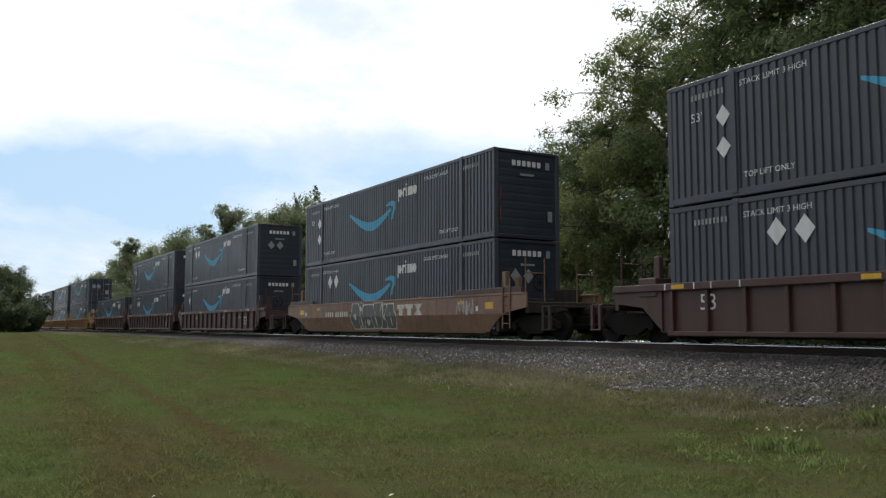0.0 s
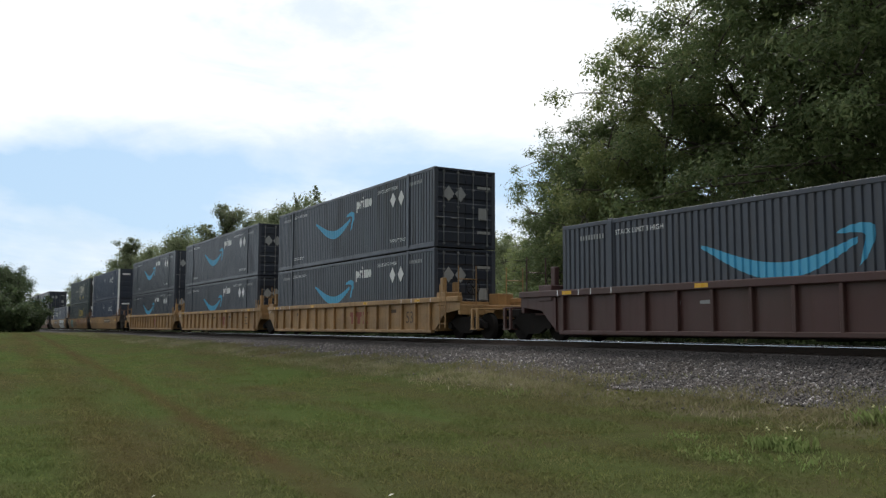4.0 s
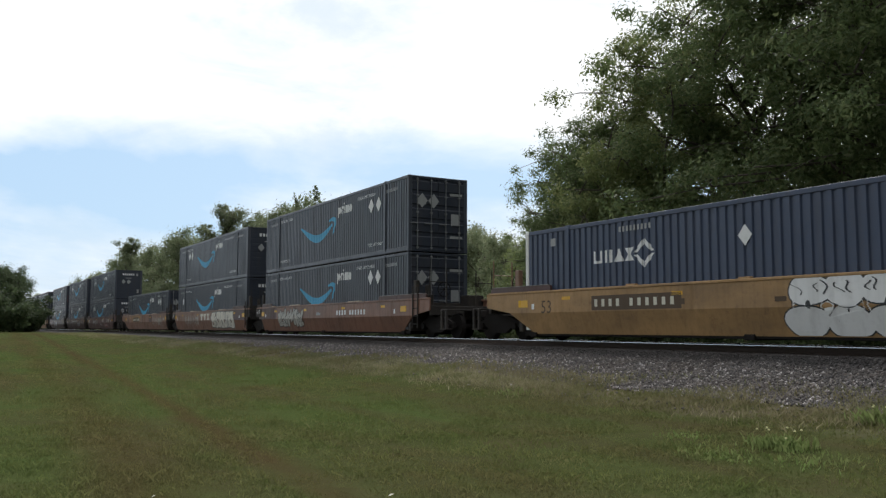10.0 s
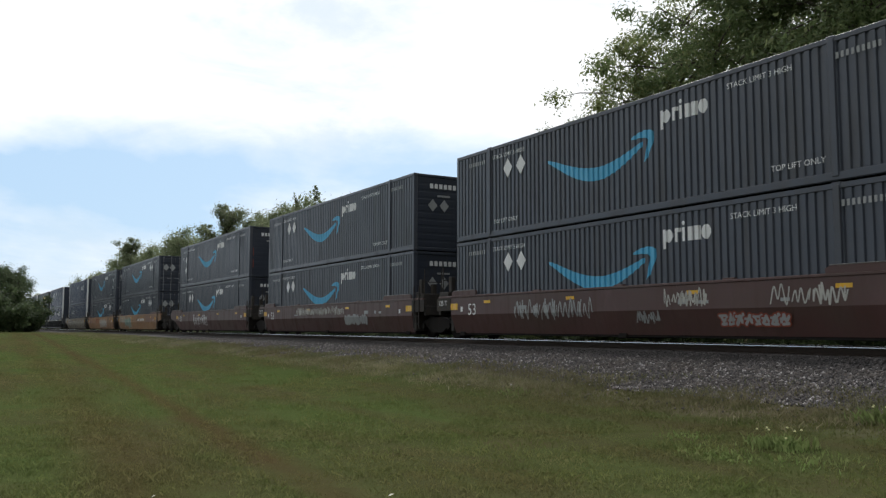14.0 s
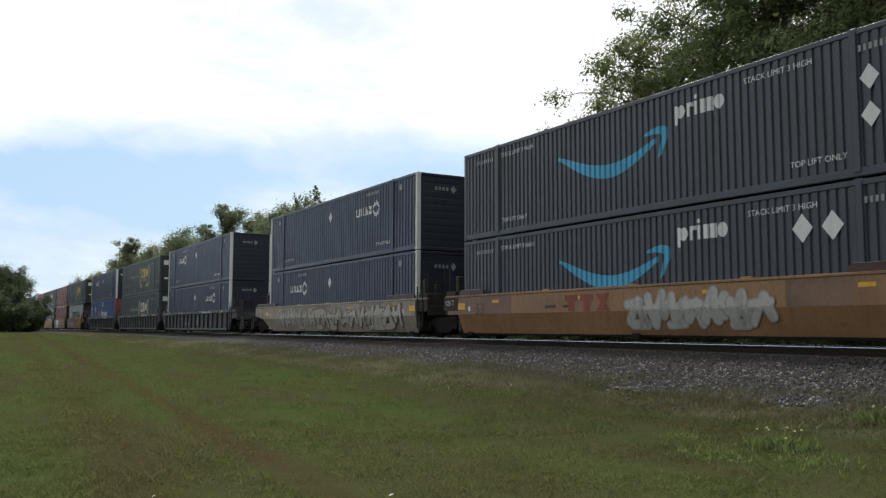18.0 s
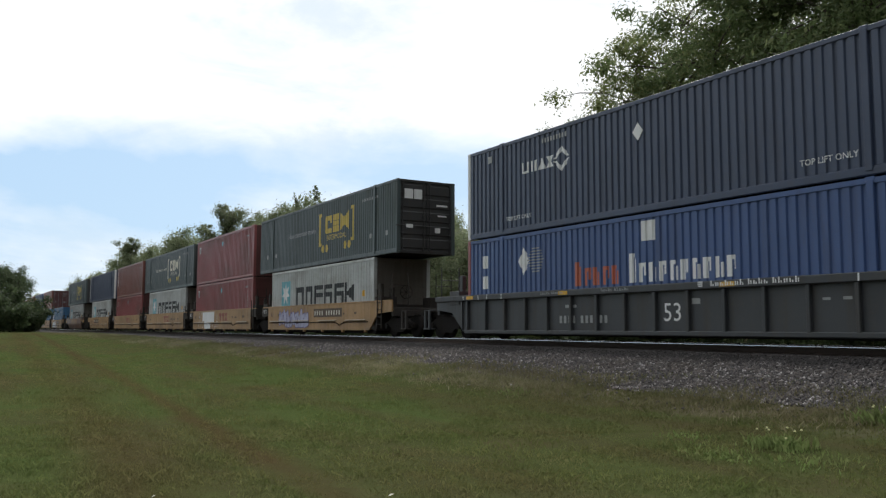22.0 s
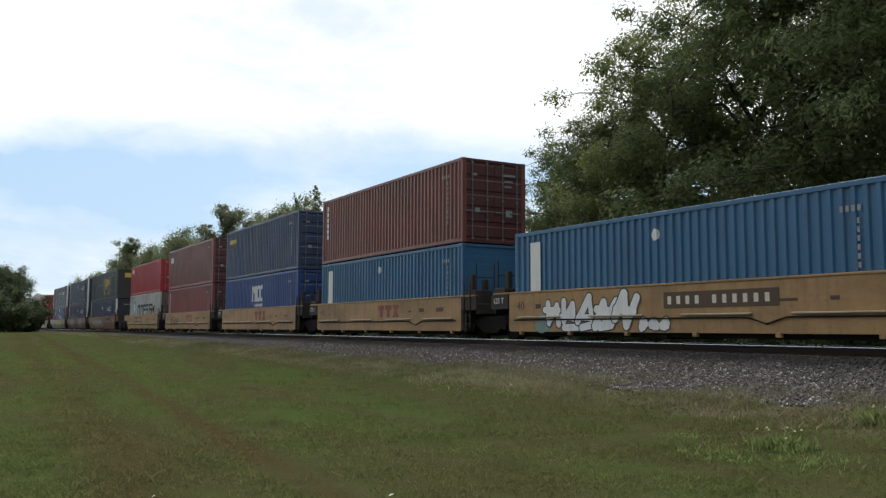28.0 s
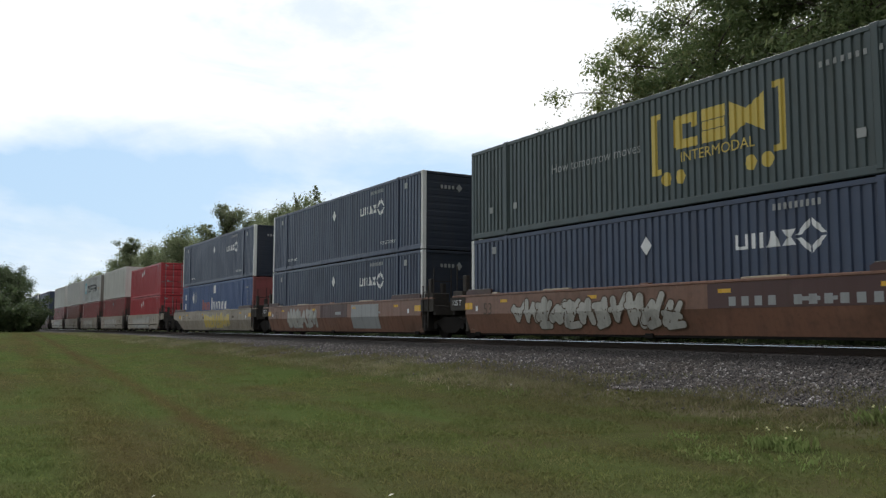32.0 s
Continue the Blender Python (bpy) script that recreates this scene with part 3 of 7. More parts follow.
def container(L, H, mat, livery, dia, doors, label, posts=None, endmat=None, low=False):
    """A steel shipping container: rails, posts, corrugated sides, doors or a blank end in front."""
    c = thing("shipping_container", label, "shipping container", "containers on the train")
    posts = posts or mat
    endmat = endmat or mat
    h = L / 2
    long = L > 14
    RIBS.update(dict(pitch=.203 if livery in ("curve", "brackets") else .240, ridge=.56, slope=.10, depth=.040) if long else dict(pitch=.262, ridge=.36, slope=.11, depth=.050))
    zb = 0.20 if long else 0.16
    zt = H - 0.12
    for s in (-1, 1):
        part("side_panel", side_sheet(L, zb, zt, s), mat, c)
        part("top_rail", shared(("trail", L, H, s), lambda: Mesh().box(-h + .1, h - .1, *sorted((s * (CW - .09), s * (CW - .002))), zt, H - .005, .012).done("top_rail")), mat, c)
        part("bottom_rail", shared(("brail", L, zb, s), lambda: Mesh().box(-h + .1, h - .1, *sorted((s * (CW - .10), s * (CW - .004))), .02, zb, .02).done("bottom_rail")), mat, c)
        for e in (-1, 1):
            def post():
                m = Mesh().box(*sorted((e * (h - .15), e * h)), *sorted((s * (CW - .16), s * CW)), .10, H - .10, .015)
                for z in (0.0, H - .118):
                    m.box(*sorted((e * (h - .18), e * (h + .004))), *sorted((s * (CW - .165), s * (CW + .005))), z, z + .118, .02)
                return m.done("corner_post")
            part("corner_post", shared(("cpost", L, H, s, e), post), posts, c)
            if long:
                part("lift_post", shared(("lpost", H, s, e), lambda: Mesh().box(e * 6.095 - .07, e * 6.095 + .075, *sorted((s * (CW - .10), s * (CW + .022))), .1, H - .04, .010)
                                          .box(e * 6.095 - .10, e * 6.095 + .10, *sorted((s * (CW - .15), s * (CW + .008))), H - .10, H + .015, .012).done("lift_post")), mat, c)
    part("roof", shared(("roof", L, H), lambda: Mesh().box(-h + .05, h - .05, -CW + .04, CW - .04, H - .06, H - .02, .01).done("roof")), mat, c)
    part("floor", shared(("cfloor", L), lambda: Mesh().box(-h + .05, h - .05, -CW + .06, CW - .06, .06, .14, .01).done("floor")), UNDER, c)
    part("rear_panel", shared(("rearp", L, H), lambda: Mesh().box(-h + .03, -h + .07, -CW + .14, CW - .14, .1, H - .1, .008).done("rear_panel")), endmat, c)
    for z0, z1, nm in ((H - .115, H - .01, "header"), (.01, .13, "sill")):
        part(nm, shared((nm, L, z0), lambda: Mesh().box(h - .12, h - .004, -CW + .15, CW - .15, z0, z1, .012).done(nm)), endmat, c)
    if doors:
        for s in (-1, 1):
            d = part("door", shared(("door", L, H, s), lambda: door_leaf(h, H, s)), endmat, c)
            for y in (0.14, 1.06) if livery == "brackets" else (0.32, 0.92):
                part("lock_rod", shared(("rod", L, H, s, y), lambda: lock_rod(h, H, s * y)), ROD if livery in ("curve", "plain") else endmat, d, "upright locking rod")
        marks = {"curve": ([(-.95, -.55, 1.8, 1.86)], INK_GREY), "diamond": ([(-.95, -.2, 2.3, 2.45), (.45, 1.0, 2.25, 2.38), (.45, 1.0, 2.05, 2.18)], INK_WHITE),
                 "brackets": ([(-.98, -.60, 2.14, 2.52), (-.56, -.20, 2.14, 2.52), (.45, .95, 1.90, 1.97), (.5, .9, 1.50, 1.56), (-.9, -.6, 1.0, 1.14), (.38, .62, .85, 1.05)],
                              INK_WHITE),
                 "plain": ([(.35, .85, 2.36, 2.44), (.4, .75, 2.16, 2.22), (.4, .7, 1.98, 2.04), (-.8, -.62, 1.05, 1.2), (.45, .72, .95, 1.18), (-.95, -.72, 2.3, 2.38)], INK_GREY),
                 "star": ([(.4, .9, 1.9, 2.3)], INK_DARK)}[livery]
        for k, q in enumerate(marks[0]):
            part("notice", end_mark(("dm", livery, L, k), [q], h + .008), marks[1], c)
        if livery == "curve":
            for y in (-0.72, -0.22):
                part("diamond_placard", end_diamond(h + .012, y, 1.95 if dia != "v" else (2.2 if y < -.5 else 1.4), .24), INK_GREY, c)
            for k, q in enumerate(((.55, .95, 1.05, 1.5), (.5, 1.05, 2.2, 2.3), (.5, 1.05, .55, .65))):
                part("door_label", end_mark(("dl", L, k), [q], h + .009), INK_GREY, c)
    else:
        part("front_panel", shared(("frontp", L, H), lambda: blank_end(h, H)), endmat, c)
        if livery == "curve":
            part("wordmark", end_mark(("aw", L), [(-.62 + k * .2, -.62 + k * .2 + .14, 2.36, 2.54) for k in range(6)], h + .006), INK_WHITE, c)["kind"] = "stuff"
            for k, q in enumerate(((.72, .88, 2.32, 2.56), (-.3, .25, 2.05, 2.12), (.8, .98, .6, .95))):
                part("notice", end_mark(("an", L, k), [q], h + .006), INK_GREY, c)
            if dia == "h":
                for y in (-0.5, -0.0):
                    part("diamond_placard", end_diamond(h + .007, y, 1.72, .20), INK_GREY, c)
            else:
                for z in (1.2, .55):
                    part("reflector", end_mark(("rf", L, z), [(-1.09, -1.05, z, z + .45)], h + .006), INK_RED, c)
        elif livery == "diamond":
            part("wordmark", end_mark(("uw", L), [(-.55 + k * .16, -.45 + k * .16, 2.27, 2.40) for k in range(4)], h + .006), INK_GREY, c)["kind"] = "stuff"
            part("emblem", end_diamond(h + .007, .25, 2.33, .13), INK_GREY, c)
        elif livery == "brackets":
            for k, q in enumerate(((-.55, .60, 2.1, 2.55), (.15, .55, .95, 1.2))):
                part("panel_notice", end_mark(("bw", L, k), [q], h + .006), INK_YELLOW if dia == "y" else INK_WHITE, c)
    LIVERIES[livery](c, L, doors, dia, low)
    return c


def end_diamond(x, y, z, r):
    def build():
        m = Mesh()
        m.quad((x, y - r, z), (x, y, z - r * 1.2), (x, y + r, z), (x, y, z + r * 1.2))
        return m.done("end_diamond", fix=False)
    return shared(("ed", x, y, z, r), build)


def ribbed_sheet(m, xb, y0, y1, z0, z1, n, depth):
    """An upright sheet facing +x, pressed into n shallow level panels."""
    prof = [(z0, 0.0)]
    h = (z1 - z0) / n
    for k in range(n):
        a = z0 + k * h
        prof += [(a + h * .12, 0.0), (a + h * .20, depth), (a + h * .80, depth), (a + h * .88, 0.0)]
    prof.append((z1, 0.0))
    base = len(m.v)
    for z, d in prof:
        m.v += [(xb + d, y0, z), (xb + d, y1, z)]
    for i in range(len(prof) - 1):
        k = base + 2 * i
        m.f.append((k, k + 1, k + 3, k + 2))


def door_leaf(h, H, s):
    m = Mesh()
    y0, y1 = sorted((s * .01, s * 1.14))
    ribbed_sheet(m, h - .045, y0, y1, .13, H - .12, 5, .03)
    return m.done("door", fix=False)


def lock_rod(h, H, y):
    m = Mesh()
    m.cyl((h + .012, y, .09), (h + .012, y, H - .08), .02, 8)
    for z in (.12, .75, 1.45, 2.1, H - .2):
        m.box(h - .01, h + .04, y - .05, y + .05, z, z + .06, .006)
    m.box(h - .0, h + .045, y - .30, y + .02, 1.05, 1.09, .006)
    return m.done("lock_rod")


def blank_end(h, H):
    m = Mesh()
    ribbed_sheet(m, h - .04, -CW + .14, CW - .14, .12, H - .11, 10, .004)
    return m.done("front_panel", fix=False)


# ---- well cars ----
CAREND = paint("dark_brown_car_end", (.030, .025, .022), .85, .5, .3)
YS = 1.44   # half width over the side sills


def truck(car, x, label=""):
    """A two-axle truck under a car: bolster, side frames with springs, four wheels on axles."""
    t = part("truck", shared("bolster", lambda: Mesh().box(-.22, .22, -1.05, 1.05, .42, .72, .03).done("bolster")), UNDER, car, label or "grimy steel truck", at=pose(x, 0, 0))
    for s in (-1, 1):
        part("side_frame", shared(("sframe", s), lambda: side_frame(s)), UNDER, t)
        part("spring_nest", shared(("spring", s), lambda: springs(s)), UNDER, t)
        for e in (-1, 1):
            part("wheel", shared("wheel", wheel), UNDER, t, at=pose(e * .89, s * .75, .42, 0, 0, 0 if s < 0 else 180))
    for e in (-1, 1):
        part("axle", shared("axle", lambda: Mesh().cyl((0, -1.0, 0), (0, 1.0, 0), .08, 10).done("axle")), UNDER, t, at=pose(e * .89, 0, .42))
    return t


def side_frame(s):
    m = Mesh()
    y = sorted((s * .96, s * 1.08))
    m.prism([(-1.15, .36), (-1.15, .52), (-.95, .60), (-.45, .74), (.45, .74), (.95, .60), (1.15, .52), (1.15, .36), (.98, .40), (.72, .40), (.36, .20), (-.36, .20), (-.72, .40), (-.98, .40)], "y", *y)
    for e in (-.89, .89):
        m.cyl((e, s * .98, .42), (e, s * 1.16, .42), .11, 12)
    return m.done("side_frame")


def springs(s):
    m = Mesh()
    for x in (-.16, 0, .16):
        for k in range(5):
            m.cyl((x, s * 1.02, .24 + k * .05), (x, s * 1.02, .265 + k * .05), .07, 8)
    return m.done("spring_nest")


def wheel():
    m = Mesh()
    m.cyl((0, -.06, 0), (0, .05, 0), .42, 24, .425)
    m.cyl((0, .05, 0), (0, .08, 0), .45, 24)
    m.cyl((0, -.085, 0), (0, -.06, 0), .17, 14)
    m.cyl((0, -.07, 0), (0, -.055, 0), .40, 24, .42)
    return m.done("wheel")


def ladder(car, x, mat):
    """Side ladder at a car's end: two stiles and rungs."""
    l = part("ladder", shared("ladder", lambda: Mesh().box(-.21, -.17, -YS - .05, -YS - .01, .35, 1.85, .008).box(.17, .21, -YS - .05, -YS - .01, .35, 1.85, .008).done("ladder")), mat, car, at=pose(x, 0, 0))
    for k in range(5):
        part("rung", shared("rung", lambda: Mesh().cyl((-.18, -YS - .03, 0), (.18, -YS - .03, 0), .014, 6).done("rung")), mat, l, at=pose(0, 0, .5 + k * .28))
    return l


def brake_wheel(car, x, mat):
    def build():
        m = Mesh()
        n = 18
        for k in range(n):
            a, b = 2 * math.pi * k / n, 2 * math.pi * (k + 1) / n
            m.cyl((0, math.cos(a) * .26, math.sin(a) * .26), (0, math.cos(b) * .26, math.sin(b) * .26), .014, 5)
        for k in range(4):
            a = math.pi * k / 4
            m.cyl((0, math.cos(a) * .26, math.sin(a) * .26), (0, -math.cos(a) * .26, -math.sin(a) * .26), .01, 5)
        return m.done("brake_wheel")
    part("brake_wheel", shared("brake_wheel", build), mat, car, at=pose(x, -.55, 1.75))


def spray_strokes(seed, x0, x1, z0, z1):
    """Fat zigzag strokes, overlapping and slanted, no readable letters: groups of x, z, x, z, half width."""
    rng = random.Random(seed)
    h = z1 - z0
    n = max(2, int(round((x1 - x0) / (h * rng.uniform(.62, .74)))))
    w = (x1 - x0) / n
    groups = []
    for k in range(n):
        a = x0 + w * k
        t = h * rng.uniform(.085, .125)
        lo, hi = z0 + t, z1 - t
        up = rng.random() < .5
        m = rng.choice((3, 4, 4))
        pts = []
        for q in range(m):
            z = (hi - rng.uniform(0, .28) * h) if up else (lo + rng.uniform(0, .25) * h)
            pts.append((a + w * (.10 + .80 * q / (m - 1)) + rng.uniform(-.10, .10) * w + (.10 * h if up else -.04 * h), z))
            up = not up
        rows = [(*p, *q, t * rng.uniform(.8, 1.2)) for p, q in zip(pts, pts[1:])]
        z = z0 + rng.uniform(.35, .75) * h
        rows.append((a + .08 * w, z, a + w * rng.uniform(.6, 1.0), z + rng.uniform(-.10, .12) * h, t * .8))
        if rng.random() < .5:
            rows.append((a + .25 * w, lo, a + w * rng.uniform(.7, 1.1), lo + rng.uniform(0, .1) * h, t * .9))
        groups.append(rows)
    return groups


def scrawl(seed, x0, x1, z0, z1, grow=0.0):
    """The sprayed strokes as flat patches, each group a hair in front of the one before; grow > 0 gives their rims."""
    def build():
        m = Mesh()
        for k, rows in enumerate(spray_strokes(seed, x0, x1, z0, z1)):
            y = -.0016 * k - (.0052 if grow else .006)
            for ax, az, bx, bz, t in rows:
                d = math.hypot(bx - ax, bz - az) + 1e-6
                ux, uz, r = (bx - ax) / d, (bz - az) / d, t + grow
                # cross sections along the stroke, narrowing at both ends, three points each
                cap = [(-r * math.cos(q), r * math.sin(q)) for q in (.15, .6, 1.1)]
                k2 = max(2, int(d / .09))
                secs = cap + [(d * i / k2, r) for i in range(k2 + 1)] + [(d - p, q) for p, q in reversed(cap)]
                n = len(m.v)
                for p, q in secs:
                    for e in (-1, 0, 1):
                        m.v.append((ax + ux * p - uz * q * e, y, max(.22, min(1.38, az + uz * p + ux * q * e))))
                for i in range(len(secs) - 1):
                    for e in (0, 1):
                        j = n + 3 * i + e
                        m.f.append((j, j + 3, j + 4, j + 1))
                y -= .00004
        return m.done("scrawl", fix=False)
    return shared(("scrawl", seed, x0, x1, z0, z1, grow), build)


def blob(seed, cx, cz, rx, rz, y):
    """A round sprayed patch with an uneven rim."""
    def build():
        rng = random.Random(seed)
        m = Mesh()
        n = 28
        ph = [rng.uniform(0, 6.3) for _ in range(4)]
        pts = []
        for k in range(n):
            a = 2 * math.pi * k / n
            r = 1 + .12 * math.sin(2 * a + ph[0]) + .08 * math.sin(3 * a + ph[1]) + .05 * math.sin(7 * a + ph[2])
            pts.append((cx + rx * r * math.cos(a), y, cz + rz * r * math.sin(a)))
        for k in range(n):
            i = len(m.v)
            m.v += [(cx, y, cz), pts[k], pts[(k + 1) % n]]
            m.f.append((i, i + 1, i + 2))
        return m.done("blob", fix=False)
    return shared(("blob", seed, cx, cz, rx, rz, y), build)


def well_car(L, style, mat, front, rear, label, number=True):
    """One unit of an articulated well car. front and rear: 'coupler' or 'joint'. Rail level is z = 0, the well's middle x = 0."""
    c = thing("well_car", label, "freight car", "well cars of the train")
    h = L / 2 + .12
    ext = {"coupler": 1.75, "joint": .95}
    xf, xr = h + ext[front], -h - ext[rear]
    dark = UNDER
    ends = CAREND if style != RIB else mat
    rails = mat if style == RIB else (CARTAN if mat in (CARYELLOW, CARTAN) and style == SMO else CAREND)
    for s in (-1, 1):
        side_well(c, style, mat, s, h, xf, xr, front, rear)
    part("well_floor", shared(("wfloor", L), lambda: Mesh().box(-h, h, -1.25, 1.25, .14, .27, .01).done("well_floor")), dark, c)
    for k, x in enumerate(np.linspace(-h + .5, h - .5, 3)):
        part("cross_bearer", shared("bearer", lambda: Mesh().box(-.14, .14, -1.32, 1.32, .11, .24, .015).done("cross_bearer")), dark, c, at=pose(float(x), 0, 0))
    for e, joint, xe in ((1, front, xf), (-1, rear, xr)):
        a, b = sorted((e * h, xe))
        part("end_deck", shared(("deck", L, joint, e), lambda: Mesh().box(a, b, -1.30, 1.30, 1.02, 1.14, .02).box(a, b, -.35, .35, .62, 1.02, .03)
                                 .box(*sorted((e * h, e * (h + .18))), -1.34, 1.34, .25, 1.30, .02).done("end_deck")), ends, c)
        for y0, y1 in ((-1.42, -.75), (.75, 1.42)):
            part("corner_box", shared(("dstep", L, joint, e, y0), lambda: Mesh().box(*sorted((e * (h + .25), e * (h + .85))), y0, y1, 1.12, 1.58, .02).done("corner_box")), ends, c)
        part("end_sill", shared(("esill", L, joint, e), lambda: Mesh().box(*sorted((xe - e * .14, xe)), -1.38, 1.38, .80, 1.14, .02).done("end_sill")), ends, c)
        for y in (-1.2, -.72):
            part("guide_post", shared(("gpost", L, joint, e, y), lambda: Mesh().box(*sorted((e * (h + .26), e * (h + .46))), y - .08, y + .08, 1.10, 2.10 if y < -1 else 1.95, .02).done("guide_post")), rails, c)
        for y0, y1 in ((-1.32, -.62), (.62, 1.32)):
            def grab():
                m = Mesh()
                for y in (y0, y1):
                    m.cyl((xe - e * .2, y, 1.0), (xe - e * .2, y, 2.45), .02, 6)
                m.cyl((xe - e * .2, y0, 2.0), (xe - e * .2, y1, 2.0), .016, 6)
                return m.done("handrail")
            part("handrail", shared(("hrail", L, joint, e, y0), grab), rails, c)
        if joint == "coupler":
            truck(c, e * (h + 1.62))
            part("coupler", shared(("coup", L, e), lambda: Mesh().box(*sorted((e * (h + 1.6), e * (h + 3.12))), -.12, .12, .74, .94, .03)
                                   .box(*sorted((e * (h + 3.0), e * (h + 3.50))), -.2, .16, .68, 1.0, .06).done("coupler")), dark, c)
            part("crossover_step", shared(("xstep", L, e), lambda: Mesh().box(*sorted((e * (h + 2.3), e * (h + 2.75))), -1.30, .2, .95, 1.0, .01)
                                          .box(*sorted((e * (h + 1.7), e * (h + 2.4))), -.4, .4, .66, .98, .03)
                                          .box(*sorted((e * (h + 2.35), e * (h + 2.45))), -1.35, -1.27, .30, .98, .01)
                                          .box(*sorted((e * (h + 2.65), e * (h + 2.75))), -1.35, -1.27, .30, .98, .01)
                                          .box(*sorted((e * (h + 2.35), e * (h + 2.75))), -1.38, -1.10, .30, .34, .01).done("crossover_step")), ends, c)
            brake_wheel(c, e * (h + 1.25), dark)
        elif e < 0:
            truck(c, -(h + 1.58), "grimy steel truck shared by two units")
        else:
            part("joint_arm", shared(("jarm", L), lambda: Mesh().box(h + .8, h + 1.5, -.3, .3, .55, .9, .05).done("joint_arm")), dark, c)
    if style == SMO:
        for e, joint, xe, reach in ((1, front, xf, 2.3), (-1, rear, xr, 1.5)):
            a, b = sorted((e * (h - reach), e * (h - .05) if joint == "joint" else xe - e * .25))
            part("end_guard", shared(("guard", L, joint, e), lambda: Mesh().prism([(a, 1.43), (b, 1.43), (b, 1.55), (b - .06, 1.58), (a + .10, 1.58), (a, 1.53)], "y", -YS - .012, -YS + .05).done("end_guard")), CARBROWN, c, "grimy raised plate along the deck's edge")
            part("guard_lip", shared(("glip", L, joint, e), lambda: Mesh().box(a + .1, b - .1, -YS - .02, -YS + .06, 1.582, 1.600, .006).done("guard_lip")), STEEL, c, "bare worn steel edge")
    if style != RIB:
        for e, joint, xe in ((1, front, xf), (-1, rear, xr)):
            if joint == "joint":
                a, b = sorted((xe, e * (h + .035)))
                part("end_panel", shared(("epanel", style, L, joint, e), lambda: Mesh().box(a - .01, b, -YS - .016, -YS + .03, .93, 1.36, .012).done("end_panel")), CAREND, c, "blackened panel over the shared truck")
    ladder(c, h + .42 if front == "joint" else h + .75, rails)
    return c


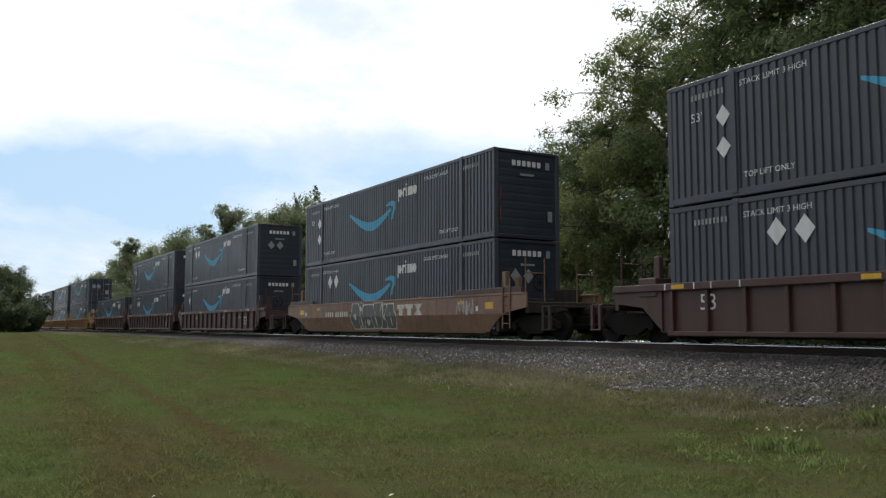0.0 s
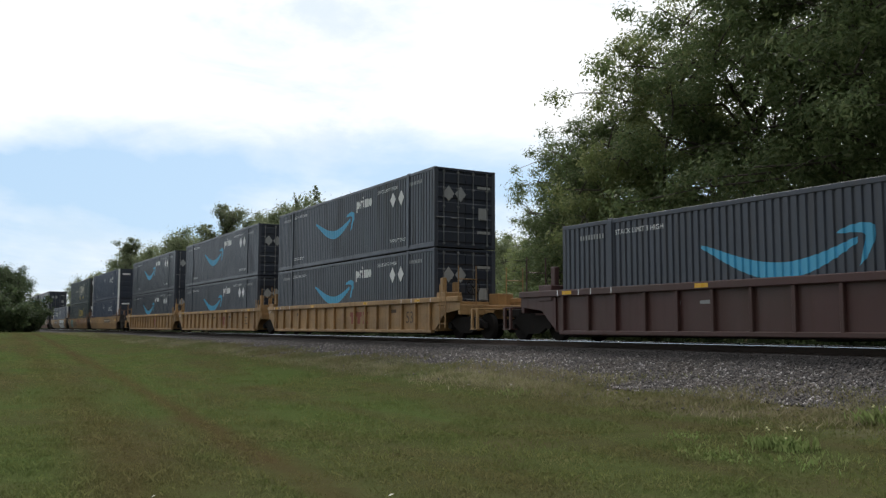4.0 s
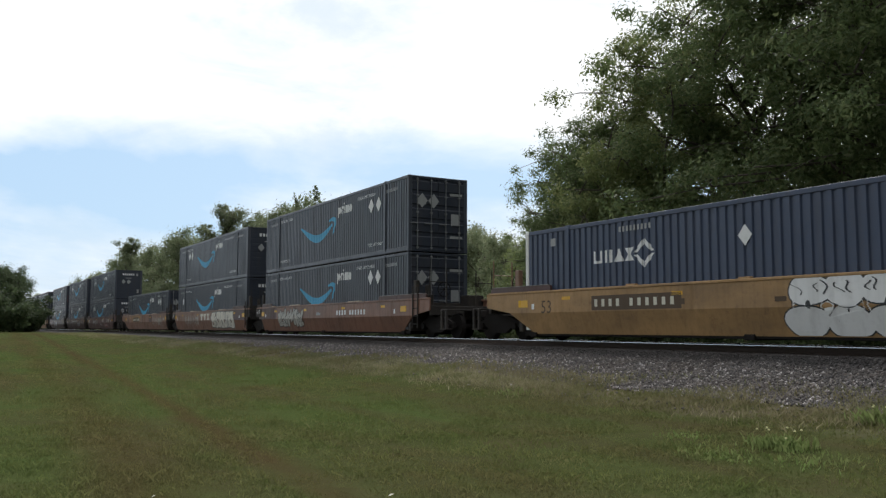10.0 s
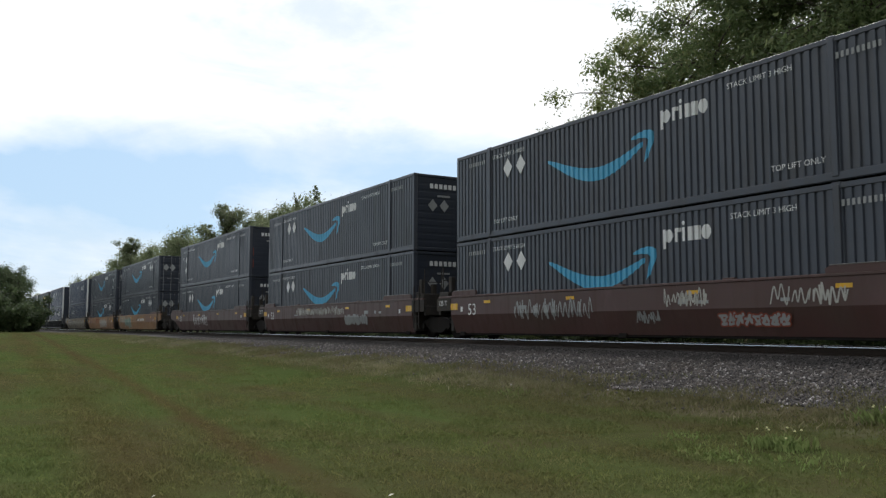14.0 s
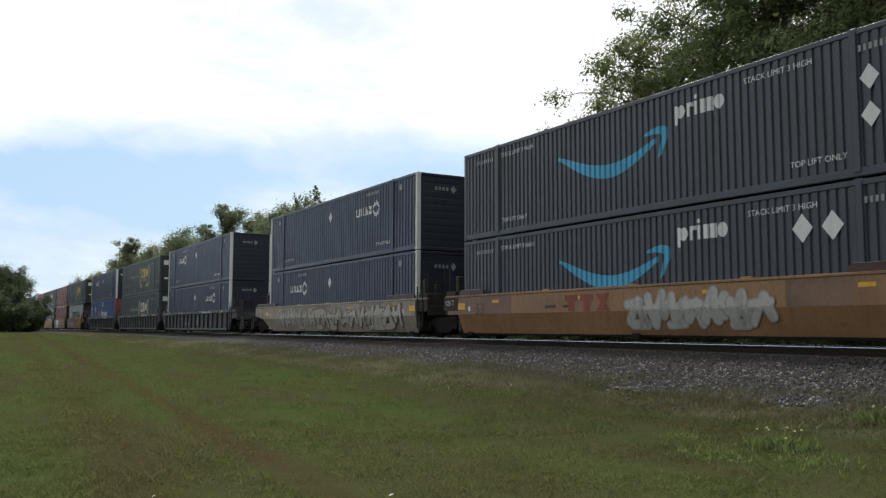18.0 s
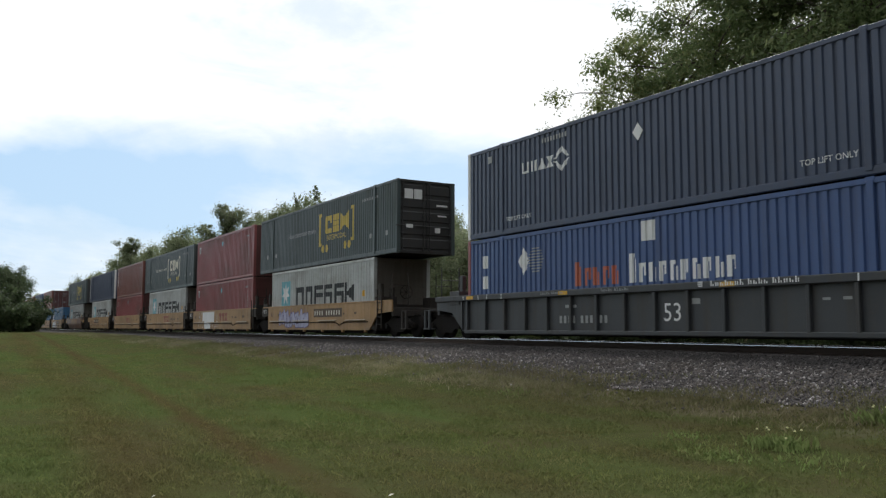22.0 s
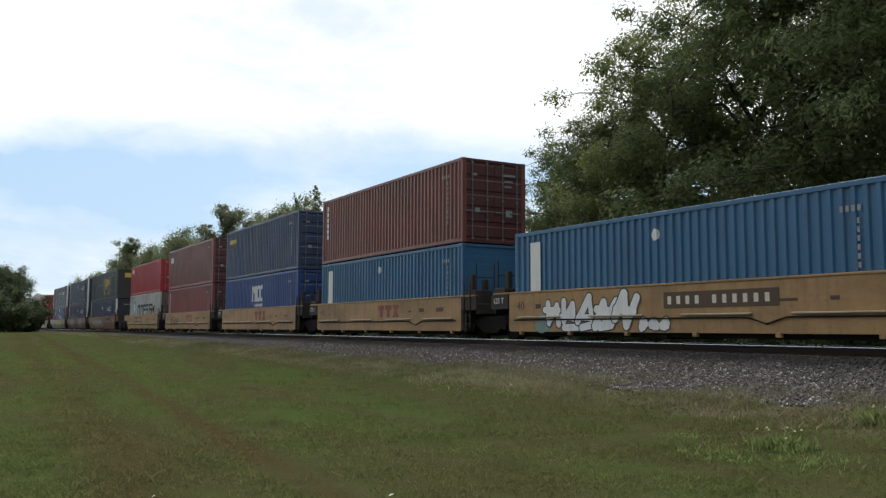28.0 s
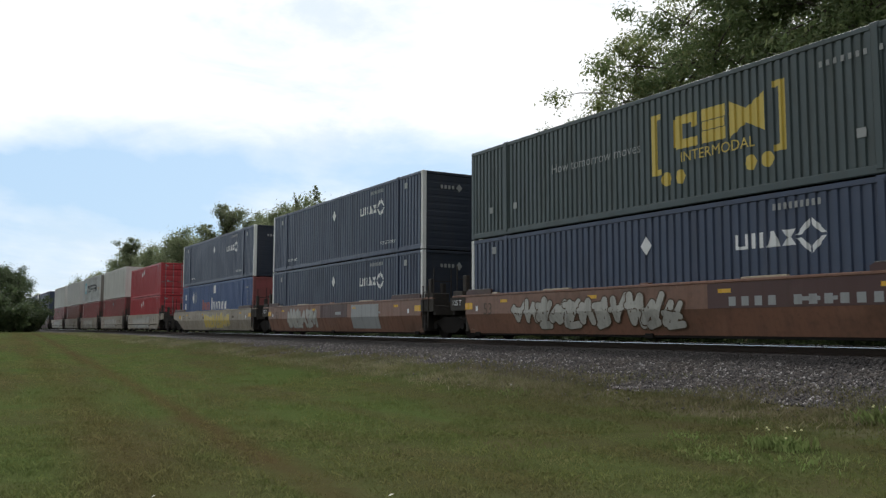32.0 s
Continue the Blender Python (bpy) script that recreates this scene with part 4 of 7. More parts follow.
def side_well(c, style, mat, s, h, xf, xr, front, rear):
    near = s < 0
    key = (style, round(h, 2), front, rear, s)
    o = lambda a, b: sorted((s * a, s * b))
    if style == "smooth":
        def web():
            # upper plate upright, lower plate folded inwards, ends cut on the slant
            m = Mesh()
            t = .05
            cut = {}
            for e, joint, xe in ((1, front, xf), (-1, rear, xr)):
                cut[e] = (e * (h + .03), e * (h + .03), e * (h - .04)) if joint == "joint" else (xe, e * (h + .50), e * (h - .55))
            up, fold, lowz = 1.40, .80, .20
            for d in (0, t):
                ya, yb = s * (YS - d), s * (YS - .17 - d)
                n = len(m.v)
                m.v += [(cut[-1][0], ya, up), (cut[1][0], ya, up), (cut[1][0], ya, .98), (cut[1][1], ya, fold), (cut[-1][1], ya, fold), (cut[-1][0], ya, .98), (cut[1][2], yb, lowz), (cut[-1][2], yb, lowz)]
                f = [(n, n + 1, n + 2, n + 3, n + 4, n + 5), (n + 4, n + 3, n + 6, n + 7)]
                m.f += f if (d == 0) == (s > 0) else [q[::-1] for q in f]
            ring = [0, 1, 2, 3, 6, 7, 4, 5]
            for i in range(8):
                j, k = ring[i], ring[(i + 1) % 8]
                m.f.append((j, k, 8 + k, 8 + j))
            return m.done("side_plate")
        part("side_plate", shared(("web",) + key, web), mat, c)
        part("top_chord", shared(("chord",) + key, lambda: Mesh().box(xr + .1, xf - .1, *o(YS - .12, YS + .02), 1.36, 1.43, .015).done("top_chord")), mat, c)
        for k, x in enumerate(np.linspace(-h + 1.2, h - 1.2, 5)):
            plates = mat is CARRUST and k in (0, 1, 3)
            half = .58 if plates else .16
            part("locator", shared(("loc", s, half), lambda: Mesh().box(-half, half, *o(YS - .14, YS - .01), 1.42, 1.47, .012).done("locator")), LEDGE if plates else mat, c, "pale worn plate on the chord" if plates else "", at=pose(float(x), 0, 0))
    elif style == "ribbed":
        part("side_web", shared(("web",) + key, lambda: Mesh().box(-h - .2, h + .2, *o(YS - .14, YS - .10), .28, 1.30, .006).done("side_web")), mat, c)
        part("top_chord", shared(("chord",) + key, lambda: Mesh().box(xr, xf, *o(YS - .16, YS + .03), 1.24, 1.42, .02).done("top_chord")), mat, c)
        part("bottom_chord", shared(("bchord",) + key, lambda: Mesh().box(-h + .1, h - .1, *o(YS - .16, YS + .0), .18, .30, .02).done("bottom_chord")), mat, c)
        n = max(8, int(round(2 * h / 1.12)))
        for k in range(n + 1):
            x = -h + .25 + (2 * h - .5) * k / n
            part("rib", shared(("rib", s), lambda: Mesh().box(-.045, .045, *o(YS - .11, YS + .0), .28, 1.26, .012).done("rib")), mat, c, at=pose(x, 0, 0))
        for e, xe in ((1, xf), (-1, xr)):
            part("end_plate", shared(("eplate", e, round(xe, 2)) + key, lambda: Mesh().prism([(e * (h + .1), 1.30), (xe, 1.30), (xe, .98), (e * (h + .75), .86), (e * (h + .1), .30)], "y", *o(YS - .12, YS - .05)).done("end_plate")), mat, c)
    else:
        def plate():
            m = Mesh()
            fr = [(xf, 1.40), (xf, .98), (h + .50, .92), (h + .05, .48), (h - .25, .26)] if front == "coupler" else [(h, 1.40), (h, .30), (h - .06, .26)]
            re = [(-h + .25, .26), (-h - .05, .48), (-h - .50, .92), (xr, .98), (xr, 1.40)] if rear == "coupler" else [(-h + .06, .26), (-h, .30), (-h, 1.40)]
            m.prism(fr + re, "y", *o(YS - .06, YS))
            return m.done("side_plate")
        part("side_plate", shared(("web",) + key, plate), mat, c)
        part("top_chord", shared(("chord",) + key, lambda: Mesh().box(xr + .1, xf - .1, *o(YS - .12, YS + .02), 1.37, 1.43, .015).done("top_chord")), mat, c)
        for k, (a, b) in enumerate(((-.46, -.30), (-.20, -.04), (.06, .22), (.30, .46))):
            part("ledge", shared(("ledge", k) + key, lambda: Mesh().box(a * 2 * h, b * 2 * h, *o(YS - .005, YS + .08), .655, .70, .012).done("ledge")), LEDGE, c, "ochre ledge painted paler for the light on it")
        if near:
            def pipe():
                m = Mesh()
                pts = [(-h + .3, .60), (h * .42, .60), (h * .50, .46), (h * .58, .60), (h - .3, .60)]
                for (xa, za), (xb, zb) in zip(pts, pts[1:]):
                    m.cyl((xa, s * (YS + .03), za), (xb, s * (YS + .03), zb), .018, 6)
                return m.done("brake_pipe")
            part("brake_pipe", shared(("bpipe",) + key, pipe), UNDER, c, "thin dark brake pipe")
        for k in range(6):
            x = -h + .6 + (2 * h - 1.2) * k / 5
            part("jacking_pad", shared(("pad", s), lambda: Mesh().box(-.07, .07, *o(YS - .08, YS + .025), .17, .29, .015).done("jacking_pad")), mat, c, at=pose(x, 0, 0))


# ---- the train ----
S53, S40 = 16.15, 12.19
HC = 2.896
LIV = {
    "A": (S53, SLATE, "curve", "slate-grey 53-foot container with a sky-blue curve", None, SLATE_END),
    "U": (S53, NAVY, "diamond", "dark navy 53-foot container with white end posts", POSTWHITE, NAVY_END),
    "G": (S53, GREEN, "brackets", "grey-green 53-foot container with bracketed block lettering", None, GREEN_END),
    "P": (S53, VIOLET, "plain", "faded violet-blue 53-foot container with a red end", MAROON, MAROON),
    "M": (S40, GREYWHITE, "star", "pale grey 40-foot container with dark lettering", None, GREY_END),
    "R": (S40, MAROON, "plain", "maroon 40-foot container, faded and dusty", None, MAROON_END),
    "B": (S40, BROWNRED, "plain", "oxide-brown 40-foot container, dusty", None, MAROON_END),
    "E": (S40, RED, "plain", "bright red 40-foot container", None, None),
    "L": (S40, BLUE, "plain", "mid-blue 40-foot container with a white panel", None, None),
    "N": (S40, NAVYBOX, "plain", "navy blue 40-foot container, scuffed", None, None),
    "C": (S40, BLUE2, "plain", "royal blue 40-foot container with white lettering", None, None),
    "V": (S53, NAVY2, "plain", "dark navy 53-foot container with white end posts", POSTWHITE, None),
    "W": (S40, OFFWHITE, "plain", "off-white 40-foot container", None, None),
    "D": (S53, NAVY2, "diamond", "dark blue 53-foot container, scuffed", None, None),
}
# one row a unit: front end of its containers at 16 s, car style, paint, joints front and rear,
# lower and upper container as (livery, marking, doors in front), car label
C_, J_ = "coupler", "joint"
RIB, SMO, FORT = "ribbed", "smooth", "forty"
TRAIN = [
    (329.48, RIB, CARBROWN, J_, C_, ("A", "h", 0), ("A", "v", 0), "brown ribbed steel well car, grimy"),
    (305.85, SMO, CARTAN, C_, C_, ("A", "h", 0), ("A", "v", 0), "faded tan smooth-sided well car with sprayed letters"),
    (282.40, RIB, CARBROWN, C_, J_, ("A", "s", 0), ("A", "h", 0), "dark brown ribbed steel well car"),
    (262.85, RIB, CARBROWN, J_, J_, ("A", "h", 0), ("A", "v", 0), "dark brown ribbed steel well car"),
    (243.40, RIB, CARBROWN, J_, C_, ("A", "h", 1), None, "dark brown ribbed well car with one container"),
    (220.05, RIB, CARYELLOW, C_, J_, ("A", "h", 1), ("A", "h", 1), "ochre ribbed steel well car"),
    (200.55, RIB, CARYELLOW, J_, J_, ("A", "h", 1), ("A", "h", 1), "ochre ribbed steel well car"),
    (181.10, RIB, CARYELLOW, J_, C_, ("A", "h", 1), ("A", "h", 1), "ochre ribbed steel well car"),
    (157.50, SMO, CARYELLOW, C_, J_, ("U", "m", 1), ("U", "m", 1), "ochre smooth-sided well car"),
    (138.15, SMO, CARYELLOW, J_, J_, ("G", "y", 1), ("G", "w", 1), "ochre smooth-sided well car with red blocks"),
    (118.65, SMO, CARYELLOW, J_, C_, ("U", "l", 0), None, "ochre smooth-sided well car with white sprayed patches"),
    (95.10, SMO, CARRUST, C_, J_, ("A", "h", 1), ("A", "h", 1), "rust-brown smooth-sided well car with sprayed letters"),
    (75.65, SMO, CARRUST, J_, J_, ("A", "s", 0), ("A", "h", 0), "rust-brown smooth-sided well car with sprayed letters"),
    (56.25, SMO, CARRUST, J_, C_, ("A", "h", 1), None, "rust-brown smooth-sided well car with one container"),
    (32.73, SMO, CARBROWN, C_, J_, ("A", "h", 0), ("A", "h", 0), "dark brown smooth-sided well car"),
    (13.52, SMO, CARBROWN, J_, J_, ("A", "h", 0), ("A", "h", 0), "dark brown smooth-sided well car with pale scrawls"),
    (-6.00, SMO, CARBROWN, J_, C_, ("A", "h", 0), ("A", "v", 0), "dark brown smooth-sided well car with sprayed letters"),
    (-29.42, SMO, CARRUSTY, C_, J_, ("A", "h", 1), ("A", "h", 1), "rusty ochre smooth-sided well car"),
    (-48.80, SMO, CARRUSTY, J_, J_, ("A", "h", 1), ("A", "v", 1), "rusty ochre smooth-sided well car with sprayed letters"),
    (-68.22, SMO, CARPALE, J_, C_, ("U", "l", 0), ("U", "r", 0), "well car sprayed over in pale grey letters"),
    (-91.68, RIB, CARGREY, C_, J_, ("U", "r", 0), ("U", "l", 0), "dark grey ribbed well car"),
    (-111.12, RIB, CARGREY, J_, J_, ("G", "w", 1), ("G", "y", 1), "dark grey ribbed well car"),
    (-130.57, RIB, CARGREY, J_, C_, ("P", "p", 0), ("U", "l", 1), "dark grey ribbed well car"),
    (-153.82, FORT, CARYELLOW, C_, J_, ("M", "", 0), ("G", "y", 1), "ochre short well car with sprayed letters"),
    (-169.22, FORT, CARYELLOW, J_, J_, ("R", "f", 0), ("R", "f", 0), "ochre short well car with white sprayed patches"),
    (-184.40, FORT, CARYELLOW, J_, J_, ("M", "", 0), ("G", "w", 1), "ochre short well car with red blocks"),
    (-199.80, FORT, CARYELLOW, J_, J_, ("R", "f", 0), ("B", "t", 0), "ochre short well car with red blocks"),
    (-215.52, FORT, CARYELLOW, J_, C_, ("M", "", 0), ("V", "", 0), "ochre short well car"),
    (-235.15, SMO, CARRUST, C_, C_, ("M", "", 0), ("G", "y", 0), "rust-brown smooth-sided well car"),
    (-254.85, FORT, CARYELLOW, C_, J_, ("L", "w", 0), None, "ochre short well car with white sprayed shapes"),
    (-270.05, FORT, CARYELLOW, J_, J_, ("L", "w", 0), ("B", "t", 1), "ochre short well car with red blocks"),
    (-285.30, FORT, CARYELLOW, J_, J_, ("C", "m", 1), ("N", "s", 1), "ochre short well car with red blocks"),
    (-300.53, FORT, CARYELLOW, J_, J_, ("R", "t", 1), ("B", "c", 1), "ochre short well car with red blocks"),
    (-315.70, FORT, CARYELLOW, J_, C_, ("M", "", 0), ("E", "c", 1), "ochre short well car"),
    (-335.35, SMO, CARRUST, C_, J_, ("U", "r", 0), ("G", "y", 0), "rust-brown smooth-sided well car with sprayed letters"),
    (-354.80, SMO, CARRUST, J_, J_, ("U", "r", 0), ("U", "r", 0), "rust-brown smooth-sided well car with pale patches"),
    (-374.16, SMO, CARPALE, J_, C_, ("P", "p", 0), ("U", "r", 0), "grey-brown smooth-sided well car, sprayed over"),
    (-397.60, FORT, CARPALE, C_, J_, ("E", "d", 1), ("E", "d", 1), "grey-brown short well car"),
    (-412.80, FORT, CARPALE, J_, J_, ("R", "f", 0), ("W", "", 0), "grey-brown short well car"),
    (-428.10, FORT, CARPALE, J_, J_, ("R", "t", 0), ("M", "", 0), "grey-brown short well car"),
    (-443.40, FORT, CARPALE, J_, J_, ("B", "t", 0), ("W", "", 0), "grey-brown short well car"),
    (-458.70, FORT, CARPALE, J_, C_, ("R", "f", 0), ("W", "", 0), "grey-brown short well car"),
    (-478.20, SMO, CARBROWN, C_, J_, ("A", "h", 0), ("D", "m", 0), "brown smooth-sided well car"),
    (-497.60, SMO, CARBROWN, J_, J_, ("U", "m", 0), ("U", "m", 0), "brown smooth-sided well car"),
    (-517.10, SMO, CARBROWN, J_, C_, ("A", "h", 0), ("A", "h", 0), "brown smooth-sided well car"),
]
MOVERS = []
SHORT = {"E": 2.591}


def build_train():
    for u, style, mat, front, rear, lower, upper, label in TRAIN:
        L = S40 if style == FORT or (lower and LIV[lower[0]][0] == S40) else S53
        mid = u - L / 2
        car = well_car(L, style, mat, front, rear, label)
        MOVERS.append((car, mid, 0.0))
        z = .30
        for tier, spec in enumerate((lower, upper)):
            if spec is None:
                continue
            code, dia, doors = spec
            cl, cm, liv, text, posts, endm = LIV[code]
            hh = SHORT.get(code, HC)
            where = " low in the well" if tier == 0 else " stacked on top"
            c = container(cl, hh, cm, liv, dia, doors, text + where, posts, endm, tier == 0)
            MOVERS.append((c, mid, z))
            z += hh + .025
        CARS.append(car)


CARS = []
build_train()


# ---- paint marks and spray on the cars ----
def side_y(style, z):
    """Where the near side of a car lies at that height, a little in front of the plate."""
    if style == SMO:
        return -(YS - (.17 * (.80 - z) / .60 if z < .80 else 0)) - .007
    return -(YS - .10) - .007 if style == RIB else -YS - .007


def on_side(mesh, style, z_shift=0.0):
    """Lays a flat shape onto the car's side, keeping the small steps between its layers."""
    key = ("laid", mesh.name, style)

    def build():
        me = mesh.copy()
        for v in me.vertices:
            v.co.y += side_y(style, v.co.z)
        return me
    return shared(key, build)


def spray(car, style, seed, x0, x1, z0, z1, fill, edge):
    if fill is not None:
        part("sprayed_shape", on_side(scrawl(seed, x0, x1, z0, z1), style), fill, car, "sprayed fat slanted strokes")["kind"] = "stuff"
        part("sprayed_outline", on_side(scrawl(seed, x0, x1, z0, z1, .035), style), edge or INK_GREY, car, "sprayed rim of another colour")["kind"] = "stuff"
    else:
        part("sprayed_outline", on_side(strokes(seed + 50, x0, x1, z0, z1, -.004), style), edge, car, "thin sprayed lines")["kind"] = "stuff"


def strokes(seed, x0, x1, z0, z1, y):
    """Thin jagged spray lines."""
    def build():
        rng = random.Random(seed)
        m = Mesh()
        x, h = x0, z1 - z0
        while x < x1 - .2 * h:
            w = .010 + .012 * rng.random()
            px = [x]
            pz = [z0 + rng.uniform(0, .3) * h]
            for k in range(rng.randint(4, 7)):
                px.append(px[-1] + rng.uniform(-.10, .24) * h)
                pz.append((z1 - rng.uniform(0, .35) * h) if k % 2 == 0 else (z0 + rng.uniform(0, .35) * h))
            px[0:0], pz[0:0] = px[:1], pz[:1]
            px.append(px[-1]), pz.append(pz[-1])
            pts = []
            for i in range(1, len(px) - 2):
                for q in range(8):
                    t = q / 8
                    b0, b1, b2, b3 = -t ** 3 + 2 * t * t - t, 3 * t ** 3 - 5 * t * t + 2, -3 * t ** 3 + 4 * t * t + t, t ** 3 - t * t
                    pts.append(tuple(.5 * (b0 * c[i - 1] + b1 * c[i] + b2 * c[i + 1] + b3 * c[i + 2]) for c in (px, pz)))
            for (ax, az), (bx, bz) in zip(pts, pts[1:]):
                d = math.hypot(bx - ax, bz - az) + 1e-6
                ex, ez = -(bz - az) / d * w, (bx - ax) / d * w
                m.quad((ax + ex, y, az + ez), (ax - ex, y, az - ez), (bx - ex, y, bz - ez), (bx + ex, y, bz + ez))
            x = max(px) + rng.uniform(.02, .15) * h
        return m.done("strokes", fix=False)
    return shared(("strokes", seed, x0, x1, z0, z1), build)


def bubbles(car, style, seed, x0, x1, z0, z1, fill, edge):
    """Fat bubble shapes side by side, each a stack of rounded lobes with a darker rim and a slit or an eye."""
    rng = random.Random(seed)
    h = z1 - z0
    n = max(2, int(round((x1 - x0) / (h * .80))))
    w = (x1 - x0) / n
    lobes = []
    for k in range(n):
        cx = x0 + w * (k + .5)
        for q in range(3):
            cz = z0 + h * (.20 + .30 * q)
            lobes.append((cx + rng.uniform(-.12, .12) * w, cz, w * rng.uniform(.52, .66), h * rng.uniform(.27, .33)))
    for nm, grow, y, mm in (("sprayed_outline", .030, .0, edge), ("sprayed_shape", 0.0, -.004, fill)):
        def build():
            m = Mesh()
            for j, (cx, cz, rx, rz) in enumerate(lobes):
                b = len(m.v)
                for a in range(24):
                    t = 2 * math.pi * a / 24
                    r = 1 + .06 * math.sin(3 * t + j)
                    m.v.append((cx + (rx * r + grow) * math.cos(t), y - .00005 * j, max(.22, min(1.38, cz + (rz * r + grow) * math.sin(t)))))
                m.f.append(tuple(range(b, b + 24)))
            return m.done("bubbles", fix=False)
        part(nm, on_side(shared(("bub", seed, x0, grow), build), style), mm, car, "fat rounded sprayed shapes")["kind"] = "stuff"
    for k in range(n):
        cx = x0 + w * (k + .5) + rng.uniform(-.1, .1) * w
        if rng.random() < .45:
            part("sprayed_eye", on_side(blob(seed * 7 + k, cx, z0 + h * rng.uniform(.45, .62), .05, .09, -.009), style), edge, car, "dark sprayed oval")
        else:
            blocks(car, style, [(cx - .02, cx + .02, z0 + h * .10, z0 + h * rng.uniform(.35, .55))], edge, "sprayed_slit", "dark sprayed slit")


def ragged_patch(car, style, seed, x0, x1, top, mat):
    """A broad sprayed patch, level on top, hanging down in uneven legs."""
    def build():
        rng = random.Random(seed)
        m = Mesh()
        n = 22
        low, z = [], .8
        for k in range(n + 1):
            if k % 4 == 0:
                z = rng.choice((.27, .30, .66, .78, .90))
            low.append(z + rng.uniform(-.04, .04))
        for k in range(n):
            a, b = x0 + (x1 - x0) * k / n, x0 + (x1 - x0) * (k + 1) / n
            t0, t1 = top - .05 * abs(math.sin(k * .9)), top - .05 * abs(math.sin((k + 1) * .9))
            m.quad((a, -.003, low[k]), (b, -.003, low[k + 1]), (b, -.003, t1), (a, -.003, t0))
        return m.done("ragged_patch", fix=False)
    part("sprayed_patch", on_side(shared(("rag", seed, x0), build), style), mat, car, "broad white sprayed patch with ragged lower edge")


def tall_lines(car, style, seed, x0, x1, z0, z1, n, mat):
    """Single tall bent spray lines."""
    def build():
        rng = random.Random(seed)
        m = Mesh()
        for k in range(n):
            a, lean = x0 + (x1 - x0) * (k + rng.uniform(.2, .8)) / n, rng.uniform(-.22, .22)
            top, low, ph = z1 - rng.uniform(0, .3) * (z1 - z0), z0 + rng.uniform(0, .2) * (z1 - z0), rng.uniform(0, 6)
            w = rng.uniform(.012, .024)
            pts = [(a + lean * q / 12 + .07 * math.sin(q * .4 + ph), low + (top - low) * q / 12) for q in range(13)]
            for (ax, az), (bx, bz) in zip(pts, pts[1:]):
                m.quad((ax - w, -.010 - .0001 * k, az), (ax + w, -.010 - .0001 * k, az), (bx + w, -.010 - .0001 * k, bz), (bx - w, -.010 - .0001 * k, bz))
        return m.done("tall_lines", fix=False)
    part("sprayed_lines", on_side(shared(("tall", seed, x0), build), style), mat, car, "tall thin sprayed lines")["kind"] = "stuff"


def blocks(car, style, rects, mat, name, label=""):
    lift = .003 if name == "repainted_panel" else 0.0
    ob = part(name, on_side(flat_mark((name, style, str(rects)), rects, lift), style), mat, car, label)
    return ob


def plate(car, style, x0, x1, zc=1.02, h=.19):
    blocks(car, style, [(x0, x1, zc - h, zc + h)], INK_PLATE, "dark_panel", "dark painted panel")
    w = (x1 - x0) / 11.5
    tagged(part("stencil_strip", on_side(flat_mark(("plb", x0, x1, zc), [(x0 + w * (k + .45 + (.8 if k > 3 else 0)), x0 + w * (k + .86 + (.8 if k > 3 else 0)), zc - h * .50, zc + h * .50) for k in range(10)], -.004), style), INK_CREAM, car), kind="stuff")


def letter_row(x, z, h, step, words):
    """Spans of letter-sized stems, tall and short by turns, in groups."""
    spans, k = [], 0
    for n in words:
        for q in range(n):
            up = h if q == 0 or (k * 5) % 3 == 0 else h * .68
            spans += [(x, x + step * .26, z, z + up), (x + step * .44, x + step * .66, z, z + h * (.68 if k % 2 else .40))]
            x, k = x + step, k + 1
        x += step * .6
    return spans


